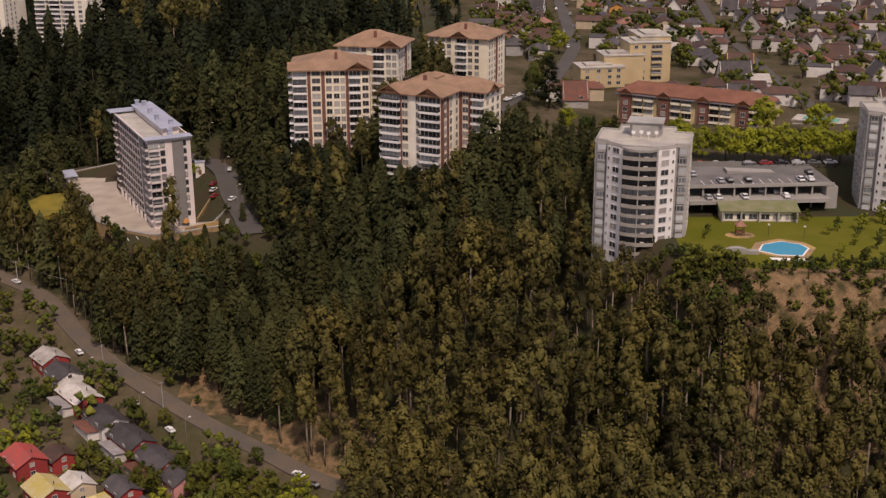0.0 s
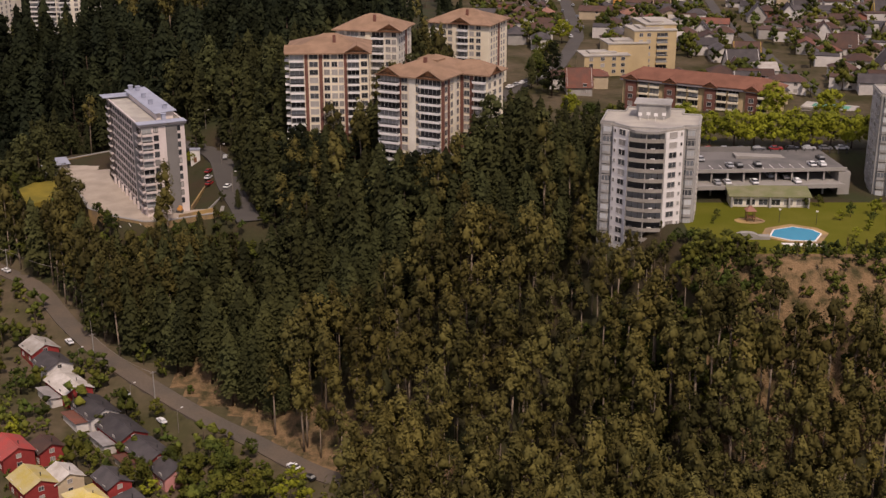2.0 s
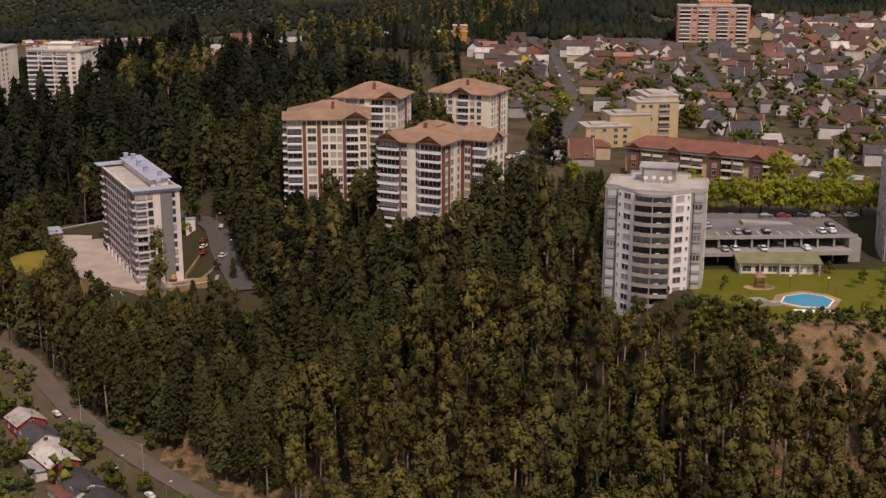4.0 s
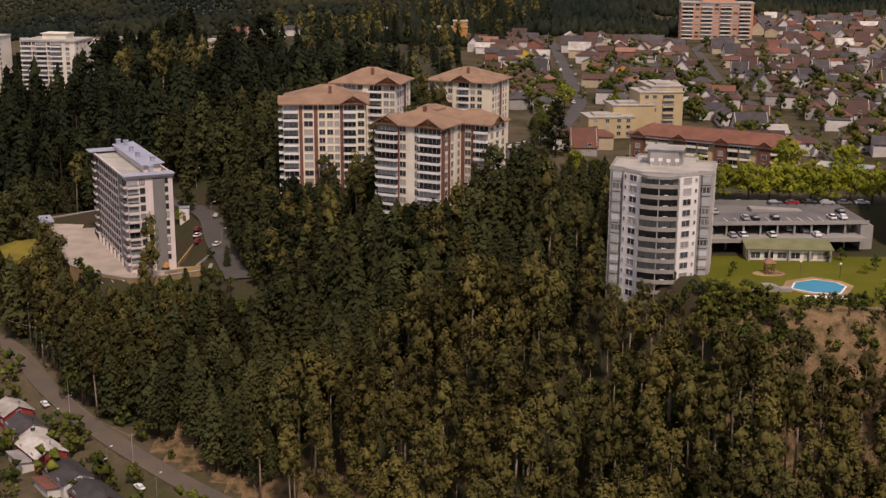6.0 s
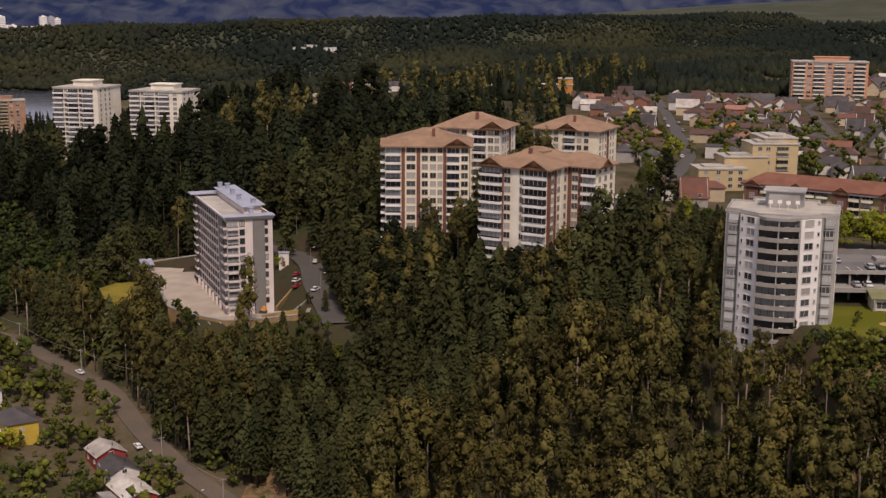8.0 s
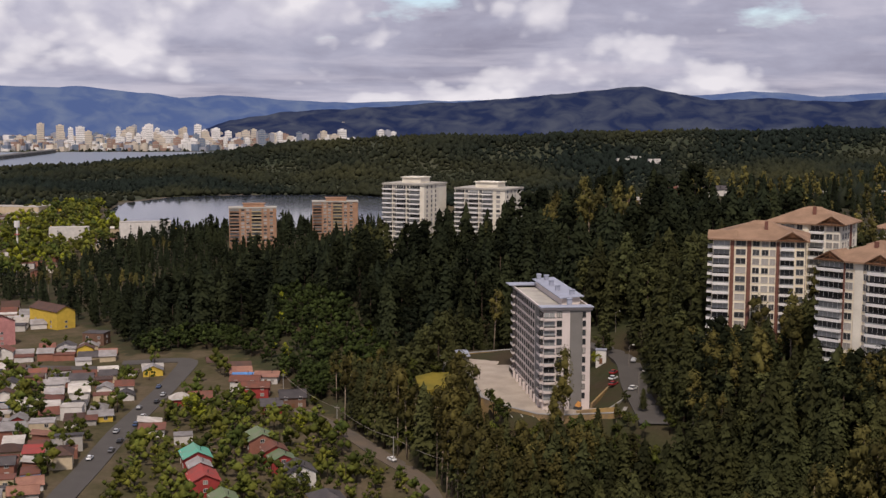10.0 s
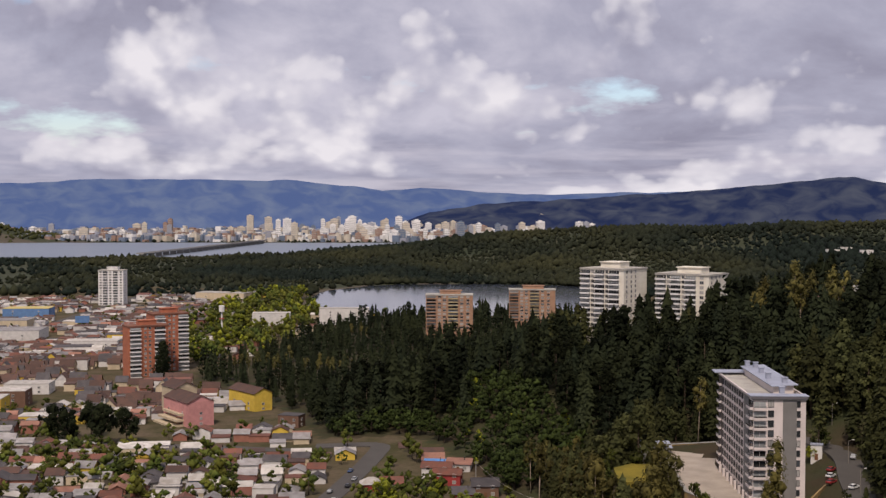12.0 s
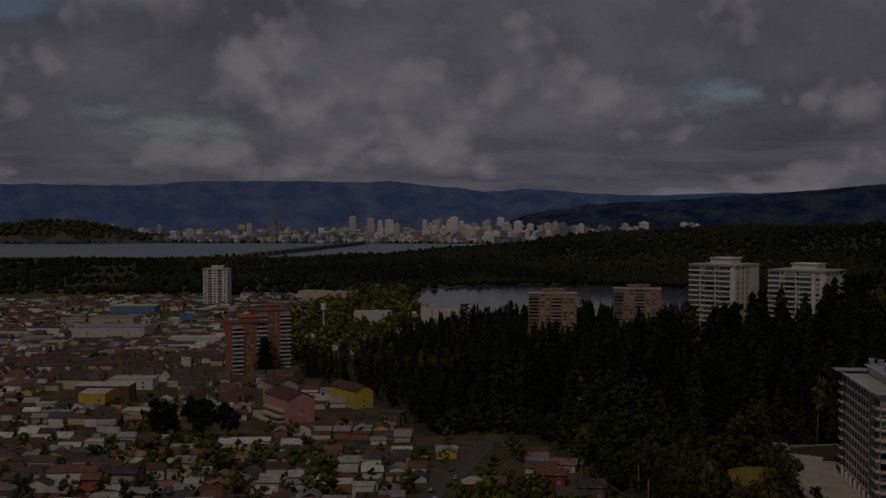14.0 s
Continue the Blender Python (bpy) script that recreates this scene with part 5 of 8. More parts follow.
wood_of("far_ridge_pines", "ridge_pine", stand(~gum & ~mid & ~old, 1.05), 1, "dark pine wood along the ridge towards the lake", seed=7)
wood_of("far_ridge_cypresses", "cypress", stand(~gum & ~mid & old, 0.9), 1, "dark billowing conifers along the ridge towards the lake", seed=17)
wood_of("ridge_gums", "eucalypt", stand(gum, 0.85), 2, "eucalyptus stand on the ridge above the town", seed=8)


def woods(name, label, x0, x1, y0, y1, step, keep, seed, size=5.0, mat="far_wood", tallness=0.85):
    """Far woods: one mesh of uneven crowns."""
    a, b, rng = jittered(x0, x1, y0, y1, step, seed)
    m = keep(a, b)
    a, b = a[m], b[m]
    r = rng.uniform(0.65, 1.3, a.size) * size
    r *= 1 + 0.35 * np.sin(a * 0.021 + np.sin(b * 0.013)) * np.sin(b * 0.017 + 1.3)
    c = np.stack([a, b, height(a, b) + r * 0.55], -1)
    sprigs = np.repeat(c, 3, 0) + rng.normal(0, 0.55, (len(c) * 3, 3)) * np.repeat(r, 3)[:, None] * [1, 1, 0.6]
    v, f = join(clumps(rng, c, r * 1.05, tallness, 0.4, True), leaves(rng, sprigs, size * 0.5))
    tagged(new(name, tri_mesh(name, v, f, M[mat])), label, "trees", kind="stuff")


woods("lake_hill_woods", "mixed green woods on the hill across the lake", -1300, 500, 1500, 2700, 11.5, lambda a, b: (lake(a, b) > 1.05) & (river_side(a, b) > 1500) & (inside_distance(a, b, FOOT) < -10) & (river_side(a, b) < 2560), 21, 4.8)
woods("plain_woods", "rows of trees between town and river", -2400, -560, 900, 2300, 17, lambda a, b: (lake(a, b) > 1.06) & (river_side(a, b) > 1560) & (river_side(a, b) < 2480) & (np.sin(a * 0.02) * np.sin(b * 0.017) + np.sin(a * 0.007 + b * 0.011) > -1.35), 22, 4.6)
edge = lambda a, b: (inside_distance(a, b, FOOT) > -700) & (height(a, b) > 20) & ((b > 1180) | (a < 60) | ((b > 985) & (a < 190))) & (lake(a, b) > 1.1) & ~blocked(a, b)
woods("suburb_edge_woods", "dark pines along the edge of the hill suburb", -560, 620, 900, 1420, 9.5, edge, 23, 3.6, tallness=1.7)
woods("far_suburb_woods", "dark woods on the hills behind the suburb", -560, 1500, 1420, 2500, 14, edge, 27, 5.0, tallness=1.1)
hx, hy, hrng = jittered(-150, 90, 640, 1250, 12.5, 24)
keep = (line_distance(hx, hy, UPPER_ROAD) > 30) & ((hx < 10) | (hy > 900)) & ((np.sin(hx * 0.05) + np.sin(hy * 0.03)) > -1.1) & ~blocked(hx, hy)
hx, hy, hz = hx[keep], hy[keep], height(hx[keep], hy[keep])
pick = hrng.uniform(size=hx.size) < 0.7
for nm, kd, sel, lb in (("hill_pines", "ridge_pine", pick, "dark pine wood on the rise behind the brick towers"), ("hill_gums", "eucalypt", ~pick, "olive gums on the rise behind the brick towers")):
    wood_of(nm, kd, [(hx[k], hy[k], hz[k], float(hrng.uniform(0.6, 1.0))) for k in np.where(sel)[0]], 1, lb, 8, 24)
woods("riverside_woods", "trees on the far bank below the city", -3600, -1200, 2300, 3400, 34, lambda a, b: (river_side(a, b) > 3595) & (river_side(a, b) < 3690), 25, 4.0)
woods("far_knoll_woods", "dark trees on the knoll beside the river", -3450, -2700, 2250, 2950, 22, lambda a, b: (bump(a, b, -3050, 2560, 260, 0.6, 0.5) > 0.12), 26, 7.0, "pine")

# ---- roads ----
draped("valley_road", VALLEY_ROAD, 6.6, M["dirt_road"], "dusty grey road winding down beside the wood")
draped("tower_road", TOWER_ROAD, 8.5, M["asphalt"], "curving asphalt road past the slab tower")
draped("upper_road", UPPER_ROAD, 6.8, M["asphalt"], "asphalt street climbing through the suburb")

# ---- distance ----


def mountains(name, dist, heights, color, label, seed):
    """A far range, too far to shift: a ragged crest on an arc round the place; heights by bearing. Blue haze is painted
    on as a glow.
    """
    m = bpy.data.materials.new(name)
    m.use_nodes = True
    n, l = m.node_tree.nodes, m.node_tree.links
    n.clear()
    # unlit emission: color holds the blue of the haze, broken up by noise
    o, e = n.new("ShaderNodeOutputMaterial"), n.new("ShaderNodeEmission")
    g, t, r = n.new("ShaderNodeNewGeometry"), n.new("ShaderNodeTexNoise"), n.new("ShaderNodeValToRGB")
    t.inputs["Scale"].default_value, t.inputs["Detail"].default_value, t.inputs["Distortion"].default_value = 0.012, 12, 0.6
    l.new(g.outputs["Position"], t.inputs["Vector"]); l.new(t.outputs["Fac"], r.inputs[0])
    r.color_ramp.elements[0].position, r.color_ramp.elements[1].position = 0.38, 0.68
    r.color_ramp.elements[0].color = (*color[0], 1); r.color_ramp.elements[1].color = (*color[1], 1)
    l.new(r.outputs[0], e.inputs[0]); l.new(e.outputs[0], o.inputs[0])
    s = Shape()
    rows = []
    k = 200
    for i in range(k + 1):
        deg = heights[0][0] + (heights[-1][0] - heights[0][0]) * i / k
        a = radians(deg)
        h = float(np.interp(deg, [q[0] for q in heights], [q[1] for q in heights])) + 5 * noise.noise((i * 0.3, seed, 0)) + 2.5 * noise.noise((i * 0.9, seed, 3))
        x, y = math.sin(a), math.cos(a)
        rows.append([(x * (dist - 350), y * (dist - 350), -5), (x * (dist - 180), y * (dist - 180), h * 0.55), (x * dist, y * dist, h), (x * (dist + 60), y * (dist + 60), -5)])
    for p, q in zip(rows, rows[1:]):
        for c in range(3):
            s.poly([p[c], q[c], q[c + 1], p[c + 1]])
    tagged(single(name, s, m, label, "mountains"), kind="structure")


mountains("backdrop_far_range", 4780, [(-62, 170), (-53, 188), (-47.6, 182), (-42.9, 202), (-39.6, 197), (-36.7, 193), (-35.4, 199), (-32.3, 176), (-31.2, 159), (-29.2, 169), (-27.6, 159), (-23.8, 143), (-21.1, 150), (-14, 160), (-8.4, 176), (-5.5, 193), (-2.5, 172), (0.3, 186), (3.9, 167), (14, 180), (24, 165)], ((0.085, 0.13, 0.27), (0.15, 0.195, 0.3)), "mountain range on the horizon with blue haze painted on", 1.5)
mountains("backdrop_near_range", 4380, [(-30.5, 30), (-28.9, 80), (-25.5, 117), (-22.4, 127), (-19.9, 141), (-17.3, 151), (-16, 161), (-13.6, 177), (-11.2, 195), (-10.2, 198), (-8.6, 176), (-7.5, 156), (-5.1, 161), (-2.5, 149), (0.7, 163), (3.9, 168), (12, 160), (24, 150)], ((0.02, 0.03, 0.075), (0.075, 0.085, 0.115)), "forested mountains with dark blue haze painted on", 7.5)

# ---- the city across the river ----
rng = np.random.default_rng(3)
tints = [material("city_" + n, c, 0.85, 0.2, 0.05, 0.35, 0.0) for n, c in (("white", (0.8, 0.78, 0.75)), ("cream", (0.6, 0.53, 0.43)), ("grey", (0.34, 0.35, 0.4)), ("brown", (0.33, 0.22, 0.17)), ("blue_grey", (0.16, 0.2, 0.27)))]
nv, tv = Vector((-0.5, 0.866)), Vector((0.866, 0.5))
for k in range(260):
    t = -1750 + 2400 * rng.uniform()
    if k % 2:
        t = rng.normal(60, 260)
    s = 3690 + 600 * rng.uniform()
    tall = 16 + 16 * rng.uniform() + (46 * rng.uniform() ** 2.2 if -520 < t < 520 else 30 * rng.uniform() ** 4)
    p = nv * s + tv * t
    w, d = 12 + 15 * rng.uniform(), 12 + 10 * rng.uniform()
    # storeys as one stepped body: z, half width, half depth, material of the band above
    steps = [(-2.0, w / 2, d / 2, 0)]
    for f in range(1, int(tall / 3.2), 2):
        steps += [(f * 3.2, w / 2, d / 2, 1), (f * 3.2, w / 2 + 0.15, d / 2 + 0.15, 1), (f * 3.2 + 1.3, w / 2 + 0.15, d / 2 + 0.15, 0), (f * 3.2 + 1.3, w / 2, d / 2, 0)]
    steps += [(tall, w / 2, d / 2, 0), (tall, w / 5, d / 4, 0), (tall + 3, w / 5, d / 4, 0)]
    sh = Shape()
    for z, a, b, _ in steps:
        sh.v += [(-a, -b, z), (a, -b, z), (a, b, z), (-a, b, z)]
    for k2, (_, _, _, band) in enumerate(steps[:-1]):
        for e in range(4):
            g = (e + 1) % 4
            sh.f.append((4 * k2 + e, 4 * k2 + g, 4 * k2 + 4 + g, 4 * k2 + 4 + e)); sh.m.append(band)
    top = 4 * len(steps) - 4
    sh.f.append((top, top + 1, top + 2, top + 3)); sh.m.append(0)
    i = int(rng.choice(5, p=[0.38, 0.28, 0.16, 0.08, 0.10]))
    single("city_building", sh, [tints[i], M["grey_wall"]], "distant city block beyond the river", "building", "city blocks", m=pose(p.x, p.y, 0, 0, 0, 30 + 10 * rng.uniform()))
low = Shape()
for k in range(2600):
    t, s = -1800 + 2550 * rng.uniform(), 3640 + 800 * rng.uniform()
    p = nv * s + tv * t
    w, h = 8 + 18 * rng.uniform(), 6 + 16 * rng.uniform() ** 1.5 + 12 * (s - 3640) / 800
    low.box(p.x - w / 2, p.x + w / 2, p.y - w / 3, p.y + w / 3, -2, h, int(rng.integers(0, 5)))
single("low_city", low, tints, "low roofs and walls of the far city", "buildings", kind="stuff")

# ---- bridge ----
a, b = Vector((-1760, 1990)), Vector((-2110, 2880))
br = thing("bridge", Matrix(), "long grey road bridge over the wide river", "bridge")
d = (b - a).normalized(); n2 = Vector((d.y, -d.x)); L = (b - a).length
deck = Shape()
for z0, z1, wd in ((7.5, 9.0, 8), (9.0, 10.0, 8.2)):
    if z1 < 9.5:
        c = [a + n2 * wd, a - n2 * wd, b - n2 * wd, b + n2 * wd]
        deck.hexa([(p.x, p.y, z0) for p in c] + [(p.x, p.y, z1) for p in c])
    else:
        for sg in (-1, 1):
            c = [a + n2 * sg * wd, a + n2 * sg * (wd - 0.4), b + n2 * sg * (wd - 0.4), b + n2 * sg * wd]
            deck.hexa([(p.x, p.y, z0) for p in c] + [(p.x, p.y, z1) for p in c])
part("deck", deck, M["concrete"], br)
pier = Shape().box(-7, 7, -1.2, 1.2, -4, 7.5).mesh("pier", M["concrete"])
for k in range(int(L / 45)):
    p = a + d * (20 + k * 45)
    part("pier", pier, None, br, at=pose(p.x, p.y, 0, 0, 0, math.degrees(math.atan2(n2.y, n2.x))))

# ---- houses ----
ROOFS = {}
# brown and dark are set deeper: cloud shade over the suburb is in their colour
for n, c, c2 in (("rust", (0.165, 0.064, 0.043), (0.12, 0.06, 0.045)), ("brown", (0.09, 0.05, 0.037), (0.068, 0.043, 0.035)), ("zinc", (0.27, 0.255, 0.245), (0.19, 0.175, 0.165)), ("pale", (0.46, 0.43, 0.39), (0.32, 0.29, 0.25)),
                 ("dark", (0.052, 0.047, 0.048), (0.075, 0.067, 0.066)), ("salmon", (0.28, 0.145, 0.1), (0.22, 0.11, 0.08)), ("blue", (0.08, 0.2, 0.42), (0.07, 0.15, 0.3)), ("green", (0.14, 0.2, 0.1), (0.18, 0.2, 0.13)),
                 ("teal", (0.1, 0.36, 0.26), (0.14, 0.3, 0.22)), ("mustard", (0.48, 0.38, 0.1), (0.5, 0.42, 0.22)), ("red", (0.36, 0.06, 0.05), (0.26, 0.07, 0.06))):
    ROOFS[n] = material(n + "_sheet_roof", c, 0.75, 0.25, 0.3, 3.0, 0.15, second=c2, objects=0.22, islands=0.22)
WALLS = {}
for n, c in (("white", (0.6, 0.57, 0.53)), ("cream", (0.5, 0.41, 0.28)), ("red", (0.30, 0.045, 0.04)), ("pink", (0.58, 0.27, 0.25)), ("yellow", (0.56, 0.39, 0.06)), ("orange", (0.52, 0.25, 0.07)), ("brown", (0.16, 0.09, 0.06)), ("brick", (0.26, 0.115, 0.08)), ("grey", (0.36, 0.34, 0.31)), ("blue", (0.12, 0.22, 0.4)), ("green", (0.3, 0.36, 0.2))):
    WALLS[n] = material(n + "_house_wall", c, 0.85, 0.15, 0.4, 3.0, 0.08, objects=0.1, islands=0.15)


def house_meshes(style, w, d, h, wall, roof):
    """Wall body, roof, door and window meshes of one kind of house, ridge along x."""
    def make():
        r = {"gable": 0.24, "steep": 0.62, "hip": 0.28, "shed": 0.14, "flat": 0.0}[style] * d
        b, t = Shape(), Shape()
        o = 0.55
        if style in ("gable", "steep"):
            b.prism([(-w / 2, -d / 2), (w / 2, -d / 2), (w / 2, d / 2), (-w / 2, d / 2)], -2.5, h)
            for x in (-w / 2, w / 2 - 0.2):
                b.hexa([(x, -d / 2, h), (x + 0.2, -d / 2, h), (x + 0.2, d / 2, h), (x, d / 2, h), (x, -0.1, h + r - 0.1), (x + 0.2, -0.1, h + r - 0.1), (x + 0.2, 0.1, h + r - 0.1), (x, 0.1, h + r - 0.1)])
            k = r * o / (d / 2)
            t.slab((-w / 2 - o, -d / 2 - o, h - k), (w / 2 + o, -d / 2 - o, h - k), (w / 2 + o, 0, h + r), (-w / 2 - o, 0, h + r), 0.14)
            t.slab((w / 2 + o, d / 2 + o, h - k), (-w / 2 - o, d / 2 + o, h - k), (-w / 2 - o, 0, h + r), (w / 2 + o, 0, h + r), 0.14)
            t.box(-w / 2 - o, w / 2 + o, -0.14, 0.14, h + r - 0.05, h + r + 0.09)
        elif style == "hip":
            b.prism([(-w / 2, -d / 2), (w / 2, -d / 2), (w / 2, d / 2), (-w / 2, d / 2)], -2.5, h)
            t = hip_roof(-w / 2, w / 2, -d / 2, d / 2, h + 0.14, r, o, 0.14)
        elif style == "shed":
            b.hexa([(-w / 2, -d / 2, -2.5), (w / 2, -d / 2, -2.5), (w / 2, d / 2, -2.5), (-w / 2, d / 2, -2.5), (-w / 2, -d / 2, h), (w / 2, -d / 2, h), (w / 2, d / 2, h + r), (-w / 2, d / 2, h + r)])
            k = r * o / d
            t.slab((-w / 2 - o, -d / 2 - o, h - k + 0.14), (w / 2 + o, -d / 2 - o, h - k + 0.14), (w / 2 + o, d / 2 + o, h + r + k + 0.14), (-w / 2 - o, d / 2 + o, h + r + k + 0.14), 0.12)
        else:
            b.prism([(-w / 2, -d / 2), (w / 2, -d / 2), (w / 2, d / 2), (-w / 2, d / 2)], -2.5, h)
            t.box(-w / 2 - 0.1, w / 2 + 0.1, -d / 2 - 0.1, d / 2 + 0.1, h, h + 0.35)
        return b.mesh("wall", WALLS[wall]), t.mesh("roof", ROOFS[roof])
    return cached(("house", style, w, d, h, wall, roof), make)


DOOR = Shape().box(-0.45, 0.45, -0.1, 0.02, 0, 2.05).box(-0.55, -0.45, -0.14, 0.02, 0, 2.15).box(0.45, 0.55, -0.14, 0.02, 0, 2.15).mesh("door", M["timber"])
FLUE = Shape().tube((0, 0, -0.5), (0, 0, 1.3), 0.12, 0.12, 6).tube((0, 0, 1.3), (0, 0, 1.5), 0.2, 0.16, 6).mesh("chimney", M["dark_metal"])


def house(name, x, y, turn, style, w, d, h, wall, roof, label, group, z=None, detail=2, storeys=1):
    z = land(x, y) if z is None else z
    r = thing(name, pose(x, y, z, 0, 0, turn), label, "house", group)
    b, t = house_meshes(style, w, d, h, wall, roof)
    part("wall", b, None, r)
    part("roof", t, None, r)
    if detail:
        win = window_mesh(1.3, 1.1)
        for k in range(storeys):
            zz = 0.95 + k * 2.6
            for sx in ((-w * 0.28, w * 0.28) if detail > 1 else (w * 0.2,)):
                part("window", win, None, r, at=wall_frame((-w / 2, -d / 2), (w / 2, -d / 2), w / 2 + sx, zz, 0.02))
            if detail > 1:
                part("window", win, None, r, at=wall_frame((w / 2, -d / 2), (w / 2, d / 2), d / 2, zz, 0.02))
        if detail > 1:
            part("door", DOOR, None, r, at=wall_frame((-w / 2, -d / 2), (w / 2, -d / 2), w / 2, 0, 0.02))
            if style != "flat":
                part("chimney", FLUE, None, r, at=pose(w * 0.22, d * 0.15, h + d * 0.12))
    return r


# footprints kept free of scattered houses and trees
TAKEN = [(-566, 670, 34), (-560, 700, 30), (-975, 1086, 34), (-415, 548, 24), (-402, 577, 22), (-450, 512, 22), (-430, 508, 18), (-640, 1030, 40), (-690, 985, 30), (-560, 555, 40), (-810, 785, 45), (-950, 940, 45), (-100, 340, 55), (-175, 390, 62), (-215, 470, 40), (-140, 410, 20), (-250, 505, 18),
         (88, 455, 34), (85, 560, 34), (200, 960, 45), (15, 470, 30), (140, 455, 16), (100, 400, 62)]
TOWN_STREET = [(-232, 345), (-246, 384), (-265, 432), (-279, 476), (-290, 510), (-302, 545), (-330, 530)]
AVENUE = [(-330, 520), (-380, 508), (-450, 480), (-560, 460)]
MALL_STREET = [(-700, 560), (-760, 700), (-850, 860), (-930, 1000), (-1040, 1200)]
SIDE_STREET = [(30, 640), (68, 640)]
HILL_STREET = [(151, 480), (151, 567), (153, 700), (175, 900), (260, 1100)]
draped("town_street", TOWN_STREET, 9.0, M["asphalt"], "grey side street running up to the ridge")
draped("town_avenue", AVENUE, 8.0, M["asphalt"], "street between low houses")
draped("mall_street", MALL_STREET, 16.0, M["asphalt"], "wide grey street through the flat town")
draped("hill_street", HILL_STREET, 5.5, M["asphalt"], "narrow suburb street between hedges")
STREETS = ROADS + [TOWN_STREET, AVENUE, MALL_STREET, HILL_STREET]


def free(x, y, margin=0.0):
    return all(math.hypot(x - a, y - b) > r + margin for a, b, r in TAKEN)


def street_gap(x, y, streets):
    best = 1e9
    for line in streets:
        for (ax, ay), (bx, by) in zip(line, line[1:]):
            t = min(1, max(0, ((x - ax) * (bx - ax) + (y - ay) * (by - ay)) / ((bx - ax) ** 2 + (by - ay) ** 2)))
            best = min(best, math.hypot(x - ax - t * (bx - ax), y - ay - t * (by - ay)))
    return best


rng = np.random.default_rng(17)
far_house = {k: Shape() for k in ("town", "hill")}
FAR_MATS = [WALLS["white"], WALLS["cream"], WALLS["brick"], WALLS["yellow"], ROOFS["rust"], ROOFS["brown"], ROOFS["zinc"], ROOFS["pale"], ROOFS["dark"], ROOFS["salmon"]]


def far_one(s, x, y, z, turn, w, d, h, r, wm, rm):
    c, n = math.cos(radians(turn)), math.sin(radians(turn))
    P = lambda u, v, q: (x + u * c - v * n, y + u * n + v * c, z + q)
    s.hexa([P(-w / 2, -d / 2, -2), P(w / 2, -d / 2, -2), P(w / 2, d / 2, -2), P(-w / 2, d / 2, -2), P(-w / 2, -d / 2, h), P(w / 2, -d / 2, h), P(w / 2, d / 2, h), P(-w / 2, d / 2, h)], wm)
    if r > 0.3:
        o = 0.5
        s.poly([P(-w / 2 - o, -d / 2 - o, h - 0.2), P(w / 2 + o, -d / 2 - o, h - 0.2), P(w / 2 + o, 0, h + r), P(-w / 2 - o, 0, h + r)], rm)
        s.poly([P(w / 2 + o, d / 2 + o, h - 0.2), P(-w / 2 - o, d / 2 + o, h - 0.2), P(-w / 2 - o, 0, h + r), P(w / 2 + o, 0, h + r)], rm)
        s.poly([P(-w / 2, d / 2, h), P(-w / 2, -d / 2, h), P(-w / 2, 0, h + r - 0.1)], wm)
        s.poly([P(w / 2, -d / 2, h), P(w / 2, d / 2, h), P(w / 2, 0, h + r - 0.1)], wm)
    else:
        s.hexa([P(-w / 2 - .2, -d / 2 - .2, h), P(w / 2 + .2, -d / 2 - .2, h), P(w / 2 + .2, d / 2 + .2, h), P(-w / 2 - .2, d / 2 + .2, h), P(-w / 2 - .2, -d / 2 - .2, h + .4), P(w / 2 + .2, -d / 2 - .2, h + .4), P(w / 2 + .2, d / 2 + .2, h + .4), P(-w / 2 - .2, d / 2 + .2, h + .4)], rm)


GARDEN = []
BELT = [(-590, 770), (-640, 850), (-700, 960), (-780, 1110), (-860, 1260)]
